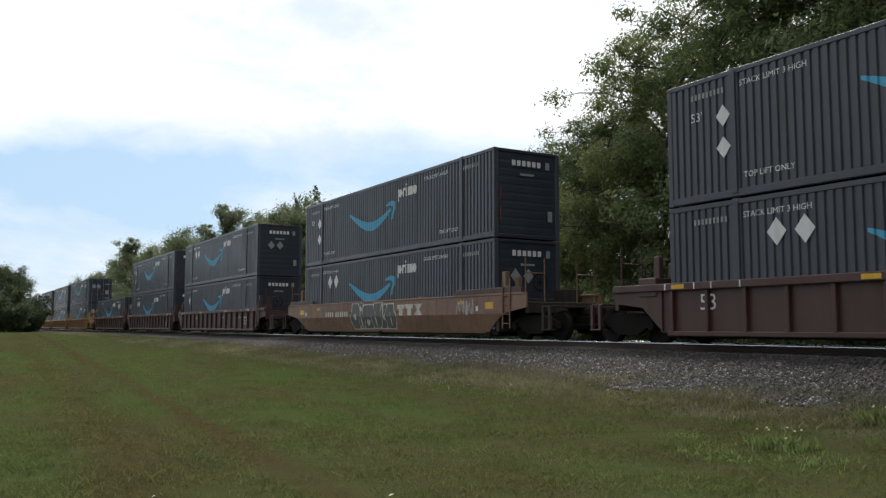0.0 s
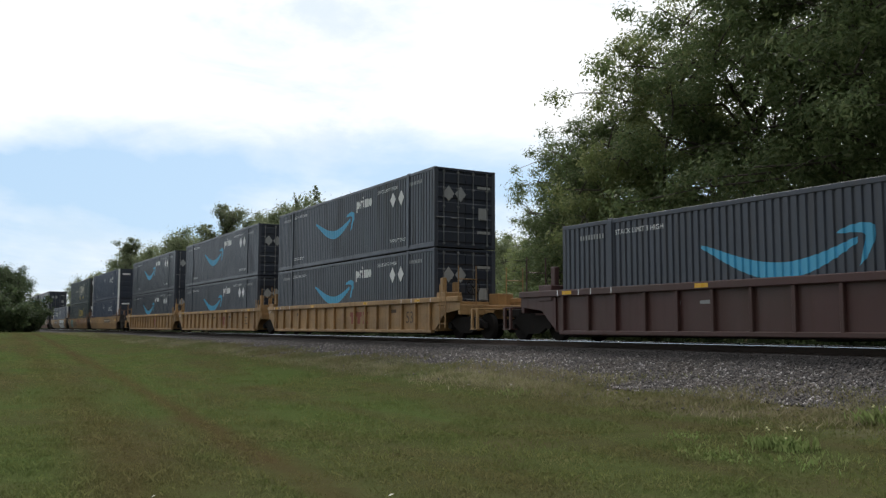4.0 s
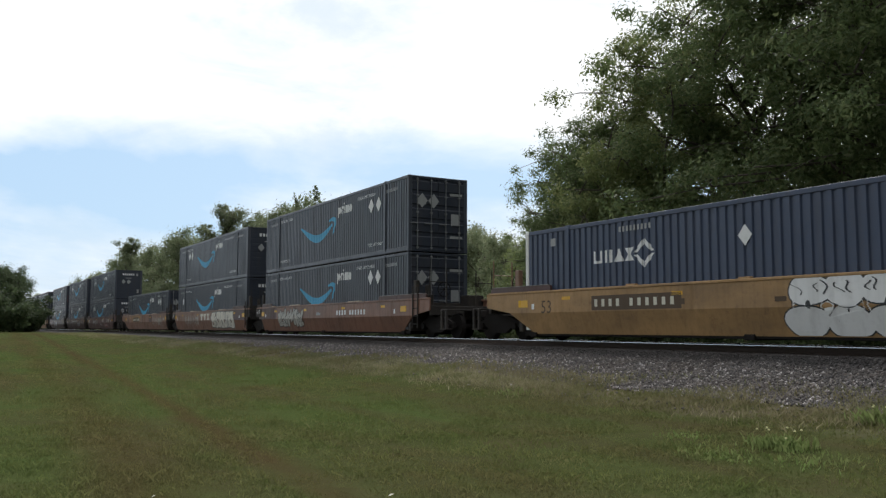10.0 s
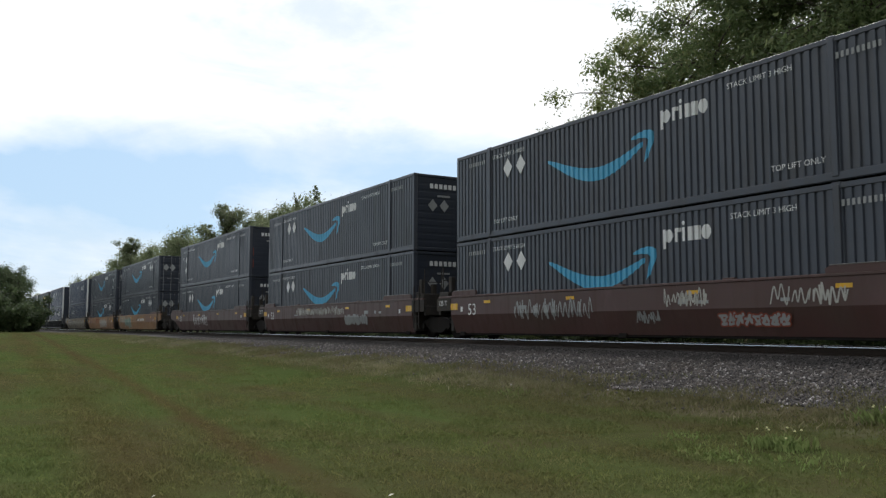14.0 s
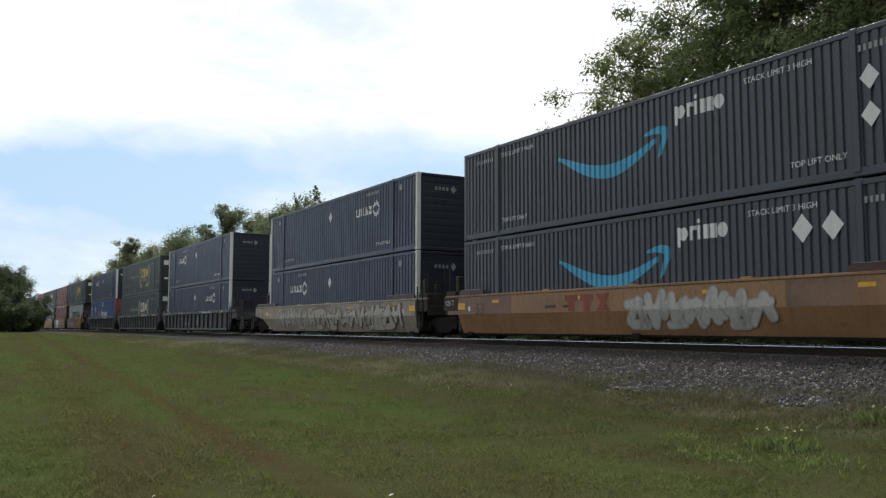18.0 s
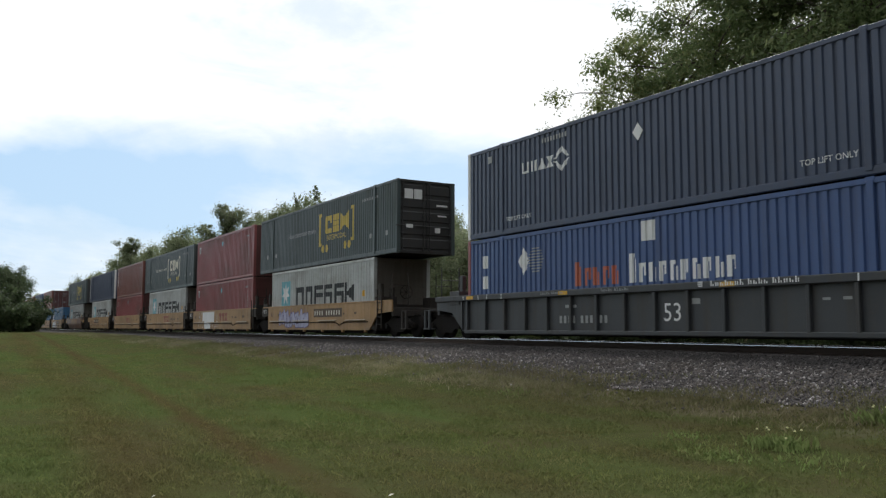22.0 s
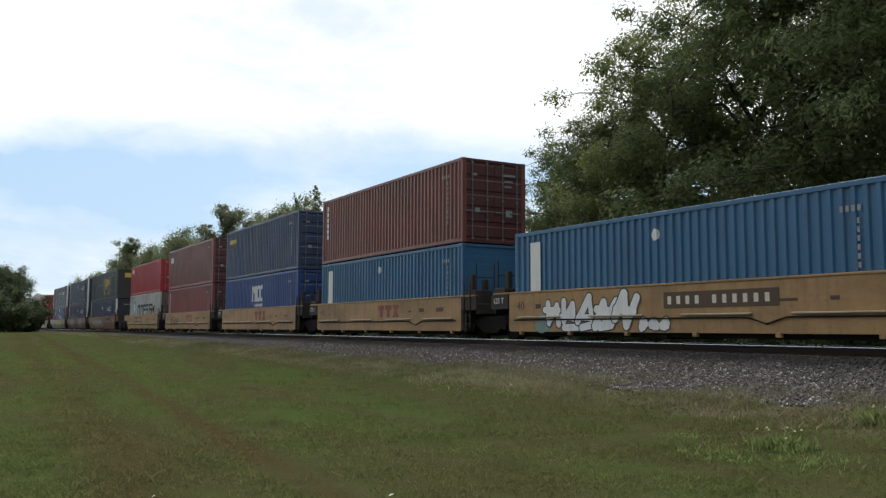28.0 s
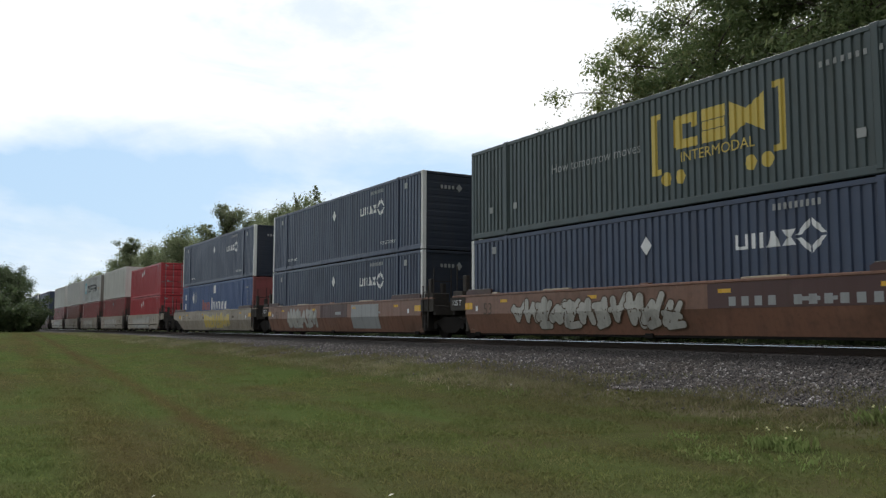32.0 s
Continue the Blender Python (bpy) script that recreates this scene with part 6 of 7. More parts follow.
XS = [-3000, -1500, -800, -400, -260, -200] + [-160 + 4 * k for k in range(30)] + [-40 + 1.0 * k for k in range(60)] + [25, 40, 80, 160, 400, 900, 2000]
YS_ = [-2500, -900, -300, -100, -40, -15] + [-6 + 1.0 * k for k in range(16)] + [TRACK - FOOT, TRACK - 4.2, TRACK - 3.0, TRACK - 1.75, TRACK, TRACK + 1.75, TRACK + 3, TRACK + 5, 24, 30, 45, 80, 200, 600, 1500, 3000]
XS, YS_ = [float(x) for x in XS], sorted(float(y) for y in YS_)
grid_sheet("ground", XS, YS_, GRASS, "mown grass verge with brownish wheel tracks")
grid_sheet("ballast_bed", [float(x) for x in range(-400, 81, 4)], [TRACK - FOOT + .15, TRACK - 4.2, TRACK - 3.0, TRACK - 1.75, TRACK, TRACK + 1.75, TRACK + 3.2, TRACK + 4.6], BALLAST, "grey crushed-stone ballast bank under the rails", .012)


def rail_profile():
    return [(-.07, -.17), (.07, -.17), (.07, -.158), (.012, -.14), (.012, -.045), (.036, -.035), (.036, -.005), (.030, 0), (-.030, 0), (-.036, -.005), (-.036, -.035), (-.012, -.045), (-.012, -.14), (-.07, -.158)]


def build_track():
    tr = thing("railway_track", "single track of worn rails on dark sleepers", "railway track", at=pose(0, TRACK, 0))
    tr["kind"] = "structure"
    for s in (-1, 1):
        part("rail", Mesh().prism([(s * .755 + p, q) for p, q in rail_profile()], "x", -400, 80).done("rail"), RAILSIDE, tr, "rust-sided steel rail")
        part("rail_head", Mesh().prism([(s * .755 + p, q) for p, q in ((-.0385, -.012), (.0385, -.012), (.0374, .002), (.030, .005), (-.030, .005), (-.0374, .002))], "x", -400, 80).done("rail_head"), RAILTOP, tr, "polished running surface")
    wood = paint("creosoted_sleeper", (.045, .036, .028), .85, .4, .0)
    me = Mesh().box(-.115, .115, -1.30, 1.30, -.33, -.165, .015).done("sleeper")
    far = Mesh()
    for k in range(300):
        x = 8 - k * .52
        if k < 130:
            part("sleeper", me, wood, tr, at=pose(x, 0, random.uniform(-.006, .004), 0, 0, random.uniform(-.5, .5)))
        else:
            far.box(x - .115, x + .115, -1.30, 1.30, -.33, -.165, .012)
    tagged(part("far_sleepers", far.done("far_sleepers"), wood, tr), kind="stuff")


build_track()


# ---- trees ----
def leaf_material(name, a, b_, c_):
    m, nt, b = base_mat(name)
    geo = nt.nodes.new("ShaderNodeNewGeometry")
    r = nt.nodes.new("ShaderNodeValToRGB")
    e = r.color_ramp.elements
    e[0].color, e[1].color = (*a, 1), (*c_, 1)
    e.new(.6).color = (*b_, 1)
    nt.links.new(geo.outputs["Random Per Island"], r.inputs[0])
    oi = nt.nodes.new("ShaderNodeObjectInfo")
    mr = nt.nodes.new("ShaderNodeMapRange")
    mr.inputs["To Min"].default_value, mr.inputs["To Max"].default_value = .82, 1.15
    nt.links.new(oi.outputs["Random"], mr.inputs["Value"])
    mm = nt.nodes.new("ShaderNodeMix")
    mm.data_type, mm.blend_type = "RGBA", "MULTIPLY"
    mm.inputs["Factor"].default_value = 1
    nt.links.new(r.outputs[0], mm.inputs["A"])
    nt.links.new(mr.outputs[0], mm.inputs["B"])
    nt.links.new(mm.outputs["Result"], b.inputs["Base Color"])
    b.inputs["Roughness"].default_value = .55
    b.inputs["Specular IOR Level"].default_value = .3
    tl = nt.nodes.new("ShaderNodeBsdfTranslucent")
    nt.links.new(mm.outputs["Result"], tl.inputs["Color"])
    mx = nt.nodes.new("ShaderNodeMixShader")
    mx.inputs[0].default_value = .6
    nt.links.new(b.outputs[0], mx.inputs[1]), nt.links.new(tl.outputs[0], mx.inputs[2])
    nt.links.new(mx.outputs[0], nt.nodes["Material Output"].inputs[0])
    return m


LEAF = leaf_material("broad_leaves", (.190, .240, .090), (.255, .305, .118), (.360, .375, .165))
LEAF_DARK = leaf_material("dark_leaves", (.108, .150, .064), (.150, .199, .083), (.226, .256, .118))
# distant trees: haze put into a paler, greyer leaf colour
LEAF_HAZY = leaf_material("hazy_far_leaves", (.185, .230, .128), (.245, .285, .160), (.330, .345, .210))
LEAF_SHADY = leaf_material("shady_deep_green_leaves", (.060, .090, .044), (.086, .120, .056), (.122, .150, .074))
BARK = paint("bark", (.085, .070, .055), .9, .4, 0, bump=.6)


def leaf_cloud(rng, blobs, n, size, squash=1.0):
    """Leaves gathered on the shells of many small clumps. blobs: rows of x, y, z, r."""
    B = np.array(blobs)
    w = B[:, 3] ** 1.4
    pick = rng.choice(len(B), n, p=w / w.sum())
    d = rng.normal(size=(n, 3))
    d /= np.linalg.norm(d, axis=1)[:, None]
    r = B[pick, 3] * (rng.uniform(0, 1, n) ** .6) * (1 + .9 * rng.uniform(0, 1, n) ** 5)
    p = B[pick, :3] + d * r[:, None] * np.array([1, 1, .75 * squash])
    nrm = d + rng.normal(size=(n, 3)) * .5 + np.array([0, 0, .55])
    nrm /= np.linalg.norm(nrm, axis=1)[:, None]
    t = np.cross(nrm, rng.normal(size=(n, 3)))
    t /= np.linalg.norm(t, axis=1)[:, None] + 1e-9
    b = np.cross(nrm, t)
    s = size * rng.uniform(.6, 1.35, n)[:, None]
    v = np.empty((n, 4, 3))
    v[:, 0] = p - t * s
    v[:, 1] = p + b * s * .42 - nrm * s * .12
    v[:, 2] = p + t * s
    v[:, 3] = p - b * s * .42 - nrm * s * .12
    me = bpy.data.meshes.new("crown")
    me.vertices.add(n * 4)
    me.vertices.foreach_set("co", v.ravel())
    me.loops.add(n * 4)
    me.loops.foreach_set("vertex_index", np.arange(n * 4, dtype=np.int32))
    me.polygons.add(n)
    me.polygons.foreach_set("loop_start", np.arange(0, n * 4, 4, dtype=np.int32))
    me.update()
    me.validate()
    me.materials.append(None)
    return me


def limb_tube(m, pts, r0, r1, seg=7):
    """A tapered, bent tube through the points."""
    n = len(pts)
    for i in range(n - 1):
        a, b = r0 + (r1 - r0) * i / (n - 1), r0 + (r1 - r0) * (i + 1) / (n - 1)
        m.cyl(pts[i], pts[i + 1], a, seg, b)


def broad_tree(seed, H, R, n, leaf, size, base=.22, label="", twigs=26, near=False, lean=0.0, category="tree"):
    """A broadleaved tree: tapered trunk, forking limbs, crown of clumps with gaps."""
    rng = np.random.default_rng(seed)
    t = thing("tree", label or "tall broadleaved tree in full leaf", "tree", "trees along the line")
    tr = Mesh()
    top = H * .80
    pts = [Vector((rng.normal() * .10 * k + lean * k, rng.normal() * .10 * k, top * k / 6 - .4)) for k in range(7)]
    limb_tube(tr, pts, H * .017, H * .004, 9)
    part("trunk", tr.done("trunk", fix=False, smooth=True), BARK, t, "ridged grey-brown trunk")
    blobs = []
    rest = Mesh()
    for k in range(twigs):
        f = base + (1 - base) * (k + .5) / twigs
        a = k * 2.4 + rng.uniform(-.5, .5)
        g = (f - base) / (1 - base)
        reach = R * (.35 + .65 * math.sin(math.pi * min(1, g * .80 + .22)) ** .8) * (rng.uniform(.62, 1.15) if near else rng.uniform(.72, 1.0))
        s = pts[min(6, int(f * 6))].copy()
        s.z = H * f * .80
        e = Vector((s.x + math.cos(a) * reach, s.y + math.sin(a) * reach, H * (f * .93 + .03) + rng.uniform(-.03, .05) * H))
        midp = s.lerp(e, .5) + Vector((rng.normal() * .3, rng.normal() * .3, .045 * H))
        m = Mesh() if near else rest
        limb_tube(m, [s, s.lerp(midp, .6), midp, e], H * .0065, H * .0016, 5)
        forks, wide = (4, .26) if near else (2, .14)
        for q in range(forks):
            st = s.lerp(e, rng.uniform(.45, .95))
            en = st + Vector((rng.normal() * R * wide, rng.normal() * R * wide, rng.uniform(-.06, .10 if near else .05) * H))
            limb_tube(m, [st, st.lerp(en, .5) + Vector((0, 0, .15)), en], H * .0026, H * .0008, 4)
            blobs.append((en.x, en.y, en.z, R * rng.uniform(.09, .17)))
        if near:
            part("limb", m.done("limb", fix=False, smooth=True), BARK, t)
        steps = 7 if near else 5
        for q in range(steps):
            w = .34 + .66 * q / (steps - 1)
            c = s.lerp(e, w)
            blobs.append((c.x + rng.normal() * R * .13, c.y + rng.normal() * R * .13, c.z + rng.normal() * R * .10, R * (rng.uniform(.09, .20) if near else rng.uniform(.17, .31))))
    if not near:
        tagged(part("branchwork", rest.done("branchwork", fix=False, smooth=True), BARK, t), kind="stuff")
    part("crown", leaf_cloud(rng, blobs, n, size), leaf, t, "loose green crown with gaps")
    return t


def slim_tree(seed, H, R, n, leaf, size):
    """A narrow, ragged tree with a pointed top and short side limbs."""
    rng = np.random.default_rng(seed)
    t = thing("tree", "narrow ragged tree with a thin pointed top", "tree", "trees along the line")
    tr, lb = Mesh(), Mesh()
    pts = [Vector((rng.normal() * .06 * k, rng.normal() * .06 * k, H * .97 * k / 6 - .4)) for k in range(7)]
    limb_tube(tr, pts, H * .012, H * .001, 7)
    part("trunk", tr.done("trunk", fix=False, smooth=True), BARK, t)
    blobs = []
    for k in range(60):
        f = .12 + .87 * k / 59
        reach = R * (1.03 - f) ** .6 * rng.uniform(.35, 1.2)
        a = k * 2.4
        s = Vector((0, 0, H * f))
        e = Vector((math.cos(a) * reach, math.sin(a) * reach, H * f + rng.uniform(-.5, .7)))
        limb_tube(lb, [s, e], H * .003, H * .0008, 4)
        for w in (.3, .65, 1.0):
            c = s.lerp(e, w)
            blobs.append((c.x + rng.normal() * .18, c.y + rng.normal() * .18, c.z + rng.normal() * .35, rng.uniform(.7, 1.3) * (.16 + .72 * (1 - f) ** .8)))
    tagged(part("branchwork", lb.done("branchwork", fix=False, smooth=True), BARK, t), kind="stuff")
    part("crown", leaf_cloud(rng, blobs, n, size), leaf, t, "thin green crown")
    return t


def shrub(seed, H, R, n, leaf, size):
    rng = np.random.default_rng(seed)
    t = thing("shrub", "dense green shrub at the wood's edge", "shrub", "shrubs along the line")
    st = Mesh()
    blobs = []
    for k in range(14):
        a = k * 2.4
        e = Vector((math.cos(a) * R * rng.uniform(.2, .9), math.sin(a) * R * rng.uniform(.2, .9), H * rng.uniform(.35, .95)))
        limb_tube(st, [Vector((0, 0, -.3)), e * .6, e], .04, .01, 4)
        for w in (.35, .6, .85, 1.0):
            c = e * w
            blobs.append((c.x + rng.normal() * .25, c.y + rng.normal() * .25, max(.1, c.z), R * rng.uniform(.16, .34)))
    tagged(part("stem_mass", st.done("stem_mass", fix=False, smooth=True), BARK, t), kind="stuff")
    part("crown", leaf_cloud(rng, blobs, n, size), leaf, t, "leafy mass")
    return t


def place_trees():
    rng = random.Random(5)
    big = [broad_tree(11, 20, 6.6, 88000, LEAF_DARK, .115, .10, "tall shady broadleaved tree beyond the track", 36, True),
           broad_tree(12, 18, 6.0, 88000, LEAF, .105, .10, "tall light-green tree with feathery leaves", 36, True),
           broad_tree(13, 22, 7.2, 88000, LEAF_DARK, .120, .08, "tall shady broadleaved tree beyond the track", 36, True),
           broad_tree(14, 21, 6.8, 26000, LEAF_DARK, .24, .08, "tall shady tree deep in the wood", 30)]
    far = [broad_tree(21, 18, 5.0, 17000, LEAF_HAZY, .20, .05, twigs=26), broad_tree(22, 19, 3.3, 22000, LEAF_HAZY, .17, .08, twigs=26), broad_tree(23, 16, 5.4, 17000, LEAF_HAZY, .20, .04, twigs=26)]
    slim = [slim_tree(31, 20, 2.7, 8500, LEAF_HAZY, .18), slim_tree(32, 20, 2.4, 7500, LEAF_HAZY, .18)]
    bush = [shrub(41, 3.4, 2.2, 3800, LEAF, .18), shrub(42, 4.6, 2.6, 4200, LEAF_DARK, .19)]

    def plant(src, x, y, s, z=-.9):
        return copy_thing(src, pose(x, y, z, 0, 0, rng.uniform(0, 360)) @ Matrix.Scale(s, 4))

    def first(src, x, y, s, turn=0.0, z=-.9):
        src.matrix_basis = pose(x, y, z, 0, 0, turn) @ Matrix.Scale(s, 4)

    # the near wood beyond the track, from its outer edge inwards
    first(big[1], -31.6, 32.0, .92, 204)
    first(big[0], -26.2, 32.5, .97, 0)
    first(big[2], -20.0, 33.0, 1.03, 120)
    first(big[3], -17.0, 41.0, 1.1, 30)
    for k, x, y, s in ((0, -40.6, 34.0, .67), (0, -46.0, 36.0, .50), (1, -50.5, 37.0, .46), (0, -36.4, 32.4, .72), (0, -14.5, 32, 1.0), (2, -7.0, 33, 1.0),
                       (3, -11, 39, 1.12), (3, -5, 41, 1.0), (3, 3.5, 32, 1.05), (3, 12, 33, 1.0), (3, -24, 43, .95)):
        plant(big[k], x, y, s)
    # unseen trees added to the right, to keep sky light off container ends
    for x, y, s in ((20, 31, 1.05), (28, 33, 1.0), (36, 31, 1.1), (45, 32, 1.0), (55, 31, 1.05), (66, 33, 1.0), (79, 32, 1.1)):
        plant(big[3], x, y, s)
    # thicket under them
    first(bush[0], -31, 25.0, .9)
    first(bush[1], -26, 26.0, 1.0)
    for k in range(15):
        plant(bush[k % 2], -40 + k * 3.6 + rng.uniform(-1, 1), 25.8 + rng.uniform(-1.2, 2.5), rng.uniform(.6, 1.05))
    for k in range(16):
        plant(bush[k % 2], -42 + k * 3.6 + rng.uniform(-1.3, 1.3), 22.6 + rng.uniform(-.6, .8), rng.uniform(.35, .55))
    for k in range(12):
        plant(bush[k % 2], -52 + k * 5.6 + rng.uniform(-1.3, 1.3), 37 + rng.uniform(-1, 3), rng.uniform(1.0, 1.5))
    # low row seen under the train, shade put into its darker leaf colour
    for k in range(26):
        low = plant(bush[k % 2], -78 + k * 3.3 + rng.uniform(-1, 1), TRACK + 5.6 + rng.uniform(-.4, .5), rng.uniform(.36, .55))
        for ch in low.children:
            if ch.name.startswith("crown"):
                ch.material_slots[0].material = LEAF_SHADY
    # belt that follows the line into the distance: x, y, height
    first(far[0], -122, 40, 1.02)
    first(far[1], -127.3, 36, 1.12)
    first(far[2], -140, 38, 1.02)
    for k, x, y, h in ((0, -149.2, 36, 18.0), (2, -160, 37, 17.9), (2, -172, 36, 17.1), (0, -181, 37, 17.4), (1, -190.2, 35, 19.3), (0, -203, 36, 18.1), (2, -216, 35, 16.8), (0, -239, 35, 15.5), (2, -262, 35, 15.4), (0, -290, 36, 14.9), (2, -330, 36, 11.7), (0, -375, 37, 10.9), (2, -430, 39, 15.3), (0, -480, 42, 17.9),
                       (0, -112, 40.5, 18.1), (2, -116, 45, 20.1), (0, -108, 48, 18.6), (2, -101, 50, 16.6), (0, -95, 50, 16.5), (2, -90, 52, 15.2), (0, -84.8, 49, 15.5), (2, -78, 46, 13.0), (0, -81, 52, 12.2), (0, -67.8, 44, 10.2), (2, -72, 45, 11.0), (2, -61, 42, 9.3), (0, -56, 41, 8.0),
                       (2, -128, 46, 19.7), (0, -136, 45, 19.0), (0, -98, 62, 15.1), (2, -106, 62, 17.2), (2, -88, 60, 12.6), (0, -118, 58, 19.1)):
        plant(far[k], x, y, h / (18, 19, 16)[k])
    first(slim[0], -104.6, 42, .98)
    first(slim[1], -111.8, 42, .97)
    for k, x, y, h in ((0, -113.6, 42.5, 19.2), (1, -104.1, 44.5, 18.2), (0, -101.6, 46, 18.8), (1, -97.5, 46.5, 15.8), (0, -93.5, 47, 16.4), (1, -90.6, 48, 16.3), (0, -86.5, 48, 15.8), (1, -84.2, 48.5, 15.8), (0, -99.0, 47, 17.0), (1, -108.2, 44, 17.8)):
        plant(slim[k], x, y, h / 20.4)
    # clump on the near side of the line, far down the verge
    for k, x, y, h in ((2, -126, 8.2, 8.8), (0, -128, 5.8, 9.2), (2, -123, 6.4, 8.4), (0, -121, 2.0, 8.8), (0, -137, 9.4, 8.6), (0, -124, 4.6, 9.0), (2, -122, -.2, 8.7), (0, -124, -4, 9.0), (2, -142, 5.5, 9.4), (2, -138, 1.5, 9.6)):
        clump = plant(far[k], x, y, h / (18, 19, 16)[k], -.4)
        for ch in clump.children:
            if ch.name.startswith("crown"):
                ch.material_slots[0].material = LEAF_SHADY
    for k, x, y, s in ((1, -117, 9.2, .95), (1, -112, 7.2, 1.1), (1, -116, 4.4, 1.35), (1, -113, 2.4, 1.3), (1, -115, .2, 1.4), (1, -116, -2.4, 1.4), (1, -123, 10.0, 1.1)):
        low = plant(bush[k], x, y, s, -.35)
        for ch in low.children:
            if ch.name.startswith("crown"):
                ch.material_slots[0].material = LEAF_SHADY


place_trees()


# ---- stones, grass and weeds ----
def poly_mesh(name, v, faces_of, n_faces, mat):
    """A mesh of many alike small pieces. v: pieces x points x 3; faces_of: point numbers of each face of a piece."""
    n, k = v.shape[:2]
    me = bpy.data.meshes.new(name)
    me.vertices.add(n * k)
    me.vertices.foreach_set("co", v.ravel())
    fo = np.array(faces_of, dtype=np.int32)
    loops = (np.arange(n, dtype=np.int32)[:, None, None] * k + fo[None]).ravel()
    me.loops.add(len(loops))
    me.loops.foreach_set("vertex_index", loops)
    me.polygons.add(n * len(fo))
    me.polygons.foreach_set("loop_start", np.arange(0, len(loops), fo.shape[1], dtype=np.int32))
    me.update()
    me.materials.append(None)
    return me


def stone_material():
    m, nt, b = base_mat("crushed_stone")
    geo = nt.nodes.new("ShaderNodeNewGeometry")
    r = nt.nodes.new("ShaderNodeValToRGB")
    e = r.color_ramp.elements
    e[0].color, e[1].color = (.055, .050, .050, 1), (.62, .58, .56, 1)
    e.new(.55).color = (.135, .122, .118, 1)
    e.new(.88).color = (.19, .160, .145, 1)
    nt.links.new(geo.outputs["Random Per Island"], r.inputs[0])
    tc = nt.nodes.new("ShaderNodeTexCoord")
    d = noise_fac(nt, tc.outputs["Object"], .9, 4, .4, .65)
    c = mix_col(nt, d, r.outputs[0], (.12, .095, .075), .4)
    c = mix_col(nt, dust_and_shade(nt, tc.outputs["Object"]), c, (.030, .026, .025), .85)
    nt.links.new(c, b.inputs["Base Color"])
    b.inputs["Roughness"].default_value = .8
    return m


def ground_z_many(x, y):
    return np.array([ground_z(float(a), float(b)) for a, b in zip(x, y)])


def lay_stones():
    rng = np.random.default_rng(7)
    n = 78000
    x = -3.0 - 50.0 * rng.uniform(0, 1, n) ** 1.4
    y = TRACK - 1.25 - (FOOT - 1.3) * rng.uniform(0, 1, n) ** .95
    y -= (rng.uniform(0, 1, n) < .05) * rng.uniform(0, 1.2, n)
    z = ground_z_many(x, y) + .022
    s = rng.uniform(.016, .042, n)[:, None, None]
    octa = np.array([[1, 0, 0], [-1, 0, 0], [0, 1, 0], [0, -1, 0], [0, 0, 1], [0, 0, -1]], float)
    v = octa[None] * rng.uniform(.55, 1.25, (n, 6, 1)) + rng.normal(size=(n, 6, 3)) * .16
    q = rng.uniform(0, 6.28, n)
    c, d = np.cos(q)[:, None], np.sin(q)[:, None]
    vx, vy = v[..., 0] * c - v[..., 1] * d, v[..., 0] * d + v[..., 1] * c
    v = np.stack([vx, vy, v[..., 2] * .8], -1) * s + np.stack([x, y, z], -1)[:, None]
    faces = [(0, 2, 4), (2, 1, 4), (1, 3, 4), (3, 0, 4), (2, 0, 5), (1, 2, 5), (3, 1, 5), (0, 3, 5)]
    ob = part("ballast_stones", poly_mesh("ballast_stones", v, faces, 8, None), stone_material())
    tagged(ob, "loose grey crushed ballast stones beside the rails", "gravel", kind="stuff")


def blade_material(name, cols):
    m, nt, b = base_mat(name)
    geo = nt.nodes.new("ShaderNodeNewGeometry")
    r = nt.nodes.new("ShaderNodeValToRGB")
    e = r.color_ramp.elements
    e[0].color, e[1].color = (*cols[0], 1), (*cols[-1], 1)
    for k, c in enumerate(cols[1:-1]):
        e.new((k + 1) / (len(cols) - 1)).color = (*c, 1)
    nt.links.new(geo.outputs["Random Per Island"], r.inputs[0])
    tc = nt.nodes.new("ShaderNodeTexCoord")
    p = noise_fac(nt, tc.outputs["Object"], .35, 2, .40, .66, .5)
    c = mix_col(nt, p, r.outputs[0], (.216, .200, .081), .5)
    q = noise_fac(nt, tc.outputs["Object"], .22, 3, .46, .62, .5)
    c = mix_col(nt, q, c, (.122, .170, .054), .6)
    c = mix_col(nt, noise_fac(nt, tc.outputs["Object"], 1.5, 5, .50, .64, .6), c, (.088, .122, .038), .62)
    c = mix_col(nt, noise_fac(nt, tc.outputs["Object"], .85, 6, .55, .70, .62), c, (.250, .225, .115), .5)
    streak = nt.nodes.new("ShaderNodeMapping")
    streak.inputs["Rotation"].default_value = (0, 0, .055)
    streak.inputs["Scale"].default_value = (.10, .75, 1)
    nt.links.new(tc.outputs["Object"], streak.inputs[0])
    c = mix_col(nt, noise_fac(nt, streak.outputs[0], 1.0, 5, .46, .66), c, (.165, .138, .070), .6)
    c = mix_col(nt, ruts(nt, tc.outputs["Object"]), c, (.158, .104, .056), .75)
    nt.links.new(c, b.inputs["Base Color"])
    b.inputs["Roughness"].default_value = .9
    b.inputs["Specular IOR Level"].default_value = .02
    tl = nt.nodes.new("ShaderNodeBsdfTranslucent")
    nt.links.new(c, tl.inputs["Color"])
    mx = nt.nodes.new("ShaderNodeMixShader")
    mx.inputs[0].default_value = .7
    nt.links.new(b.outputs[0], mx.inputs[1]), nt.links.new(tl.outputs[0], mx.inputs[2])
    nt.links.new(mx.outputs[0], nt.nodes["Material Output"].inputs[0])
    return m


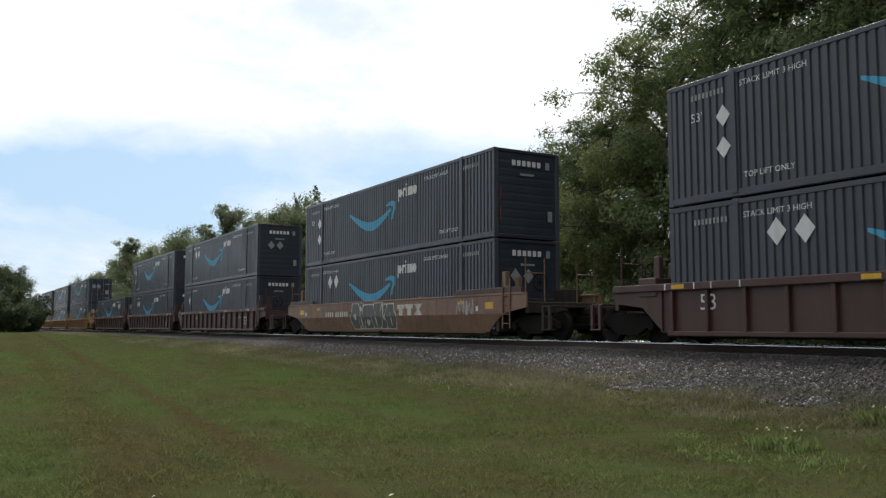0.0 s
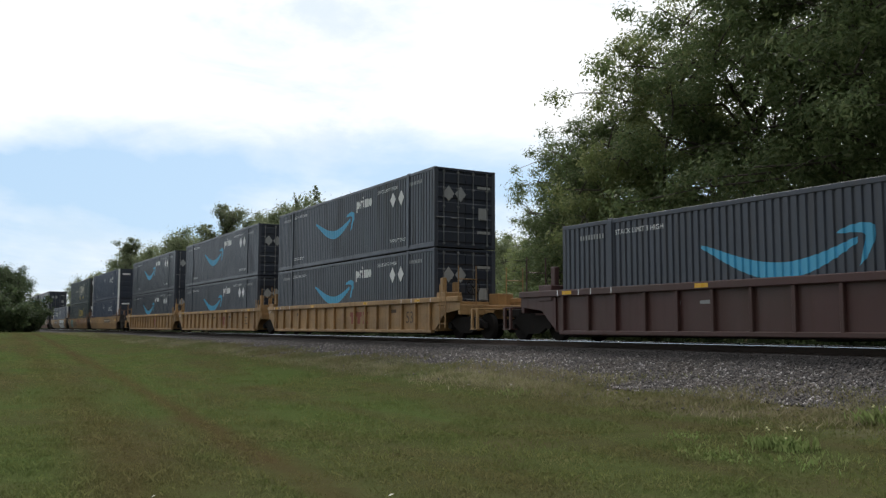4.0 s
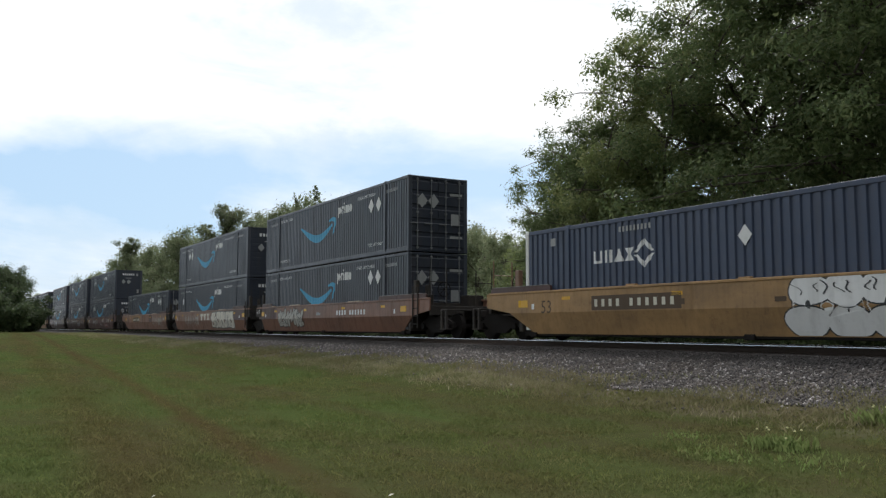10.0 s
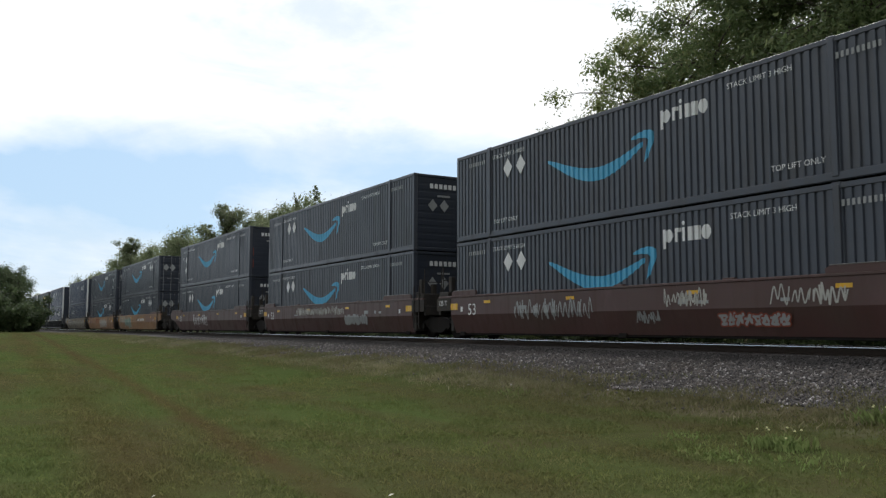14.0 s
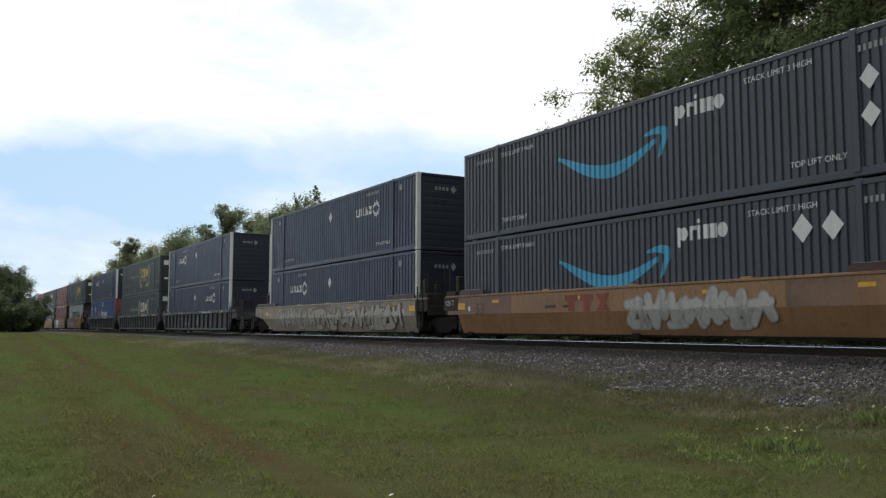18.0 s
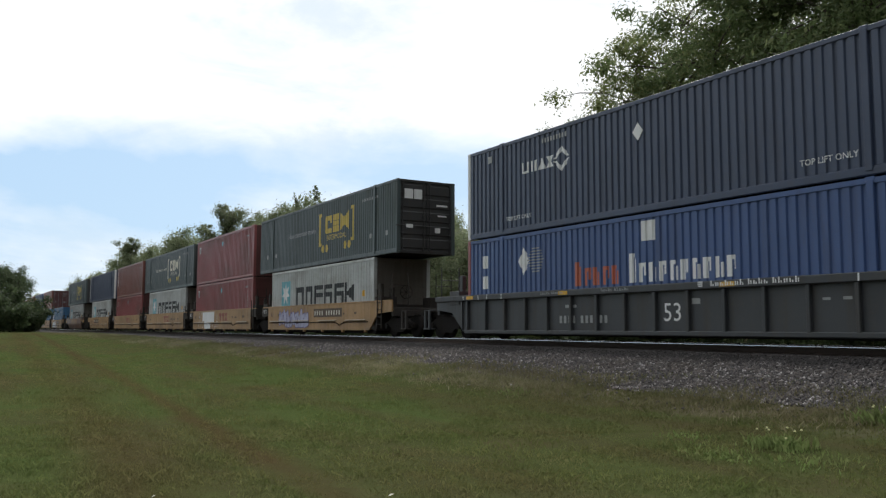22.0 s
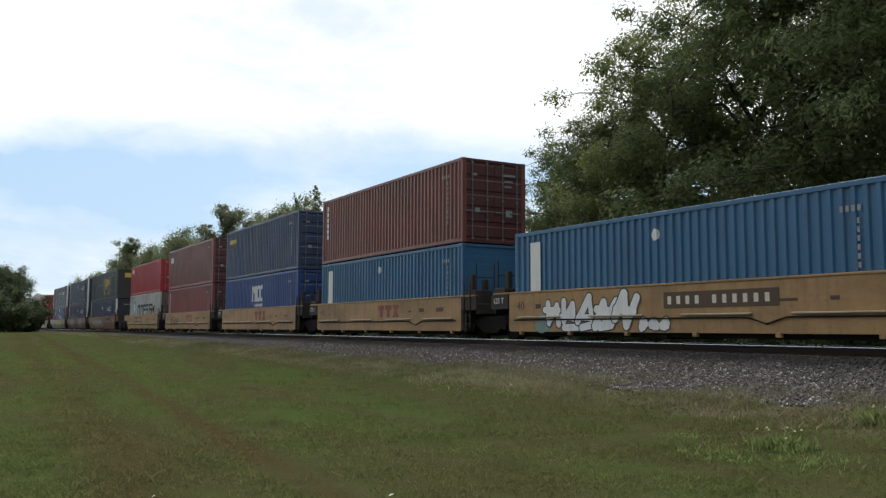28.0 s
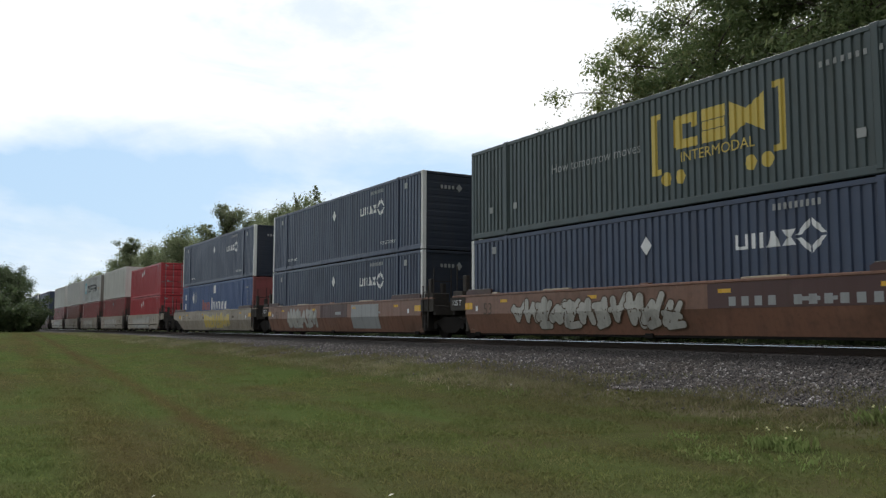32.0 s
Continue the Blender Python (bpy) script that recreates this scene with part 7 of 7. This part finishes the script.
def blades(name, x, y, h, w, mat, label, seed, lean=.35):
    rng = np.random.default_rng(seed)
    n = len(x)
    z = ground_z_many(x, y) - .005
    a = rng.uniform(0, 6.28, n)
    wx, wy = np.cos(a) * w / 2, np.sin(a) * w / 2
    lx, ly = rng.normal(size=n) * lean * h, rng.normal(size=n) * lean * h
    v = np.empty((n, 4, 3))
    v[:, 0] = np.stack([x - wx * .6, y - wy * .6, z], -1)
    v[:, 1] = np.stack([x + wx * .8 + lx * .3, y + wy * .8 + ly * .3, z + h * .45], -1)
    v[:, 2] = np.stack([x + lx, y + ly, z + h], -1)
    v[:, 3] = np.stack([x - wx * .8 + lx * .3, y - wy * .8 + ly * .3, z + h * .55], -1)
    ob = part(name, poly_mesh(name, v, [(0, 1, 2, 3)], 1, None), mat)
    tagged(ob, label, "grass", kind="stuff")
    return ob


def clumpy(rng, x, y, scale, cut):
    keep = np.array([noise.noise(Vector((float(a) * scale, float(b) * scale, 3.1))) for a, b in zip(x, y)])
    return keep > cut + rng.uniform(-.15, .15, len(x))


def grow_grass():
    rng = np.random.default_rng(9)
    short = blade_material("grass_blades", [(.135, .167, .055), (.149, .182, .062), (.165, .187, .069), (.191, .192, .088)])
    straw = blade_material("straw_grass_blades", [(.215, .225, .115), (.310, .290, .175), (.400, .360, .245), (.255, .250, .145)])
    weedy = blade_material("weed_leaves", [(.170, .262, .086), (.215, .310, .108), (.285, .360, .155)])
    n = 420000
    u = rng.uniform(0, 1, n)
    r = np.where(u < .16, 12 * np.sqrt(u / .16), 12 + 78 * np.maximum(0, (u - .16) / .84) ** 1.5)
    th = rng.uniform(radians(-2), radians(66), n) + rng.normal(size=n) * radians(7)
    # the same turf all round the tripod, and down the verge on the open side
    k = 110000
    r[:k] = 9.0 * np.sqrt(rng.uniform(0, 1, k)) * (1 + .22 * np.abs(rng.normal(size=k)))
    th[:k] = rng.uniform(0, 2 * math.pi, k)
    x, y = -np.cos(th) * r, np.sin(th) * r
    k2 = 25000
    x[k:k + k2], y[k:k + k2] = -8 - 60 * rng.uniform(0, 1, k2), -2 + 7 * rng.uniform(0, 1, k2)
    ok = (y < TRACK - FOOT + .1)
    # thin where the wheels run
    rut = np.abs(y + .053 * x - 2.88) < .22
    ok &= ~(rut & (rng.uniform(0, 1, n) < .3))
    x, y = x[ok], y[ok]
    wave = np.array([noise.noise(Vector((float(a) * 1.1, float(b) * 1.1, 7.7))) for a, b in zip(x, y)])
    h = rng.uniform(.016, .042, len(x)) * (1 + (rng.uniform(0, 1, len(x)) < .05) * 1.2) * np.clip(1 + 1.3 * wave, .45, 2.4)
    blades("mown_grass_blades", x, y, h, rng.uniform(.004, .009, len(x)) * (1 + np.hypot(x, y) / 10), short, "short mown grass blades on the verge", 10, .7)
    # tufts that the mower left longer, thicker towards the ballast
    n = 90000
    u = rng.uniform(0, 1, n)
    r, th = 4.5 + 34 * u ** 1.4, rng.uniform(radians(0), radians(62), n)
    x, y = -np.cos(th) * r, np.sin(th) * r
    ok = (y < TRACK - FOOT + .2) & clumpy(rng, x, y, .9, .16 - .02 * np.minimum(y, 9))
    ok &= ~(np.abs(y + .053 * x - 2.88) < .3)
    x, y = x[ok], y[ok]
    blades("grass_tufts", x, y, rng.uniform(.03, .085, len(x)), rng.uniform(.006, .012, len(x)) * (1 + np.hypot(x, y) / 14), short, "longer tufts of green grass on the verge", 12, .5)
    # longer dry fringe along the foot of the ballast
    n = 95000
    x = -2.0 - 85 * rng.uniform(0, 1, n) ** 1.4
    y = TRACK - FOOT + rng.normal(size=n) * .60
    ok = clumpy(rng, x, y, .55, -.22) & (y < TRACK - FOOT + 1.6)
    x, y = x[ok], y[ok]
    blades("dry_grass_fringe", x, y, rng.uniform(.03, .14, len(x)), rng.uniform(.006, .014, len(x)) * (1 + np.hypot(x, y) / 18), straw, "long dry grass fringe beside the ballast", 11, .45)
    # weed clumps near the ballast
    for k, (cx, cy, rr, hh, cnt) in enumerate(((-6.7, 8.5, .26, .24, 1300), (-6.9, 7.6, .34, .13, 700), (-7.9, 8.3, .3, .10, 260), (-6.6, 10.4, .28, .34, 800), (-13.5, 9.6, .35, .20, 300), (-10.6, 9.0, .3, .14, 240), (-5.9, 8.0, .4, .15, 400))):
        cnt = cnt // 2
        x, y = cx + rng.normal(size=cnt) * rr * .75, cy + rng.normal(size=cnt) * rr * .5
        ob = blades("weed_clump", x, y, .75 * hh * rng.uniform(.15, .95, cnt) ** 1.3, rng.uniform(.02, .045, cnt), weedy, "leafy green weeds by the ballast", 20 + k, .35)
        ob["category"] = "weed"
    # small yellow-white flower heads in the two tallest clumps
    flower = paint("pale_yellow_flower", (.70, .68, .35), .6, 0, 0, bump=0)
    rr = random.Random(3)
    me = Mesh().cyl((0, 0, 0), (0, 0, .018), .016, 7, .010).done("flower_head")
    for k in range(13):
        cx, cy = ((-6.7, 8.5), (-6.5, 10.3))[k % 2]
        x, y = cx + rr.uniform(-.32, .32), cy + rr.uniform(-.25, .25)
        ob = part("flower_head", me, flower, at=pose(x, y, ground_z(x, y) + rr.uniform(.14, .24)))
        tagged(ob, "small pale yellow flower head among weeds", "flower", "flowers in the weeds")


lay_stones()
grow_grass()


def litter():
    """Two small scraps of paper in the grass."""
    for x, y, k in ((-8.14, 1.74, .38), (-7.09, 3.62, .5)):
        m = Mesh()
        m.quad((-.05 * k, -.03 * k, .03), (.05 * k, -.04 * k, .035), (.06 * k, .04 * k, .05), (-.04 * k, .035 * k, .045))
        m.quad((-.05 * k, -.03 * k, .028), (-.04 * k, .035 * k, .043), (.06 * k, .04 * k, .048), (.05 * k, -.04 * k, .033))
        ob = part("paper_scrap", m.done("paper_scrap", fix=False), INK_CREAM, at=pose(x, y, ground_z(x, y)))
        tagged(ob, "small crumpled pale paper scrap in the grass", "litter", "scraps in the grass")


litter()


# ---- what moves ----
def motions():
    for ob, u, z in MOVERS:
        walk(ob, [(0.0, pose(u - SPEED * 16.0, TRACK, z)), (CLIP, pose(u + SPEED * 16.0, TRACK, z))])


motions()
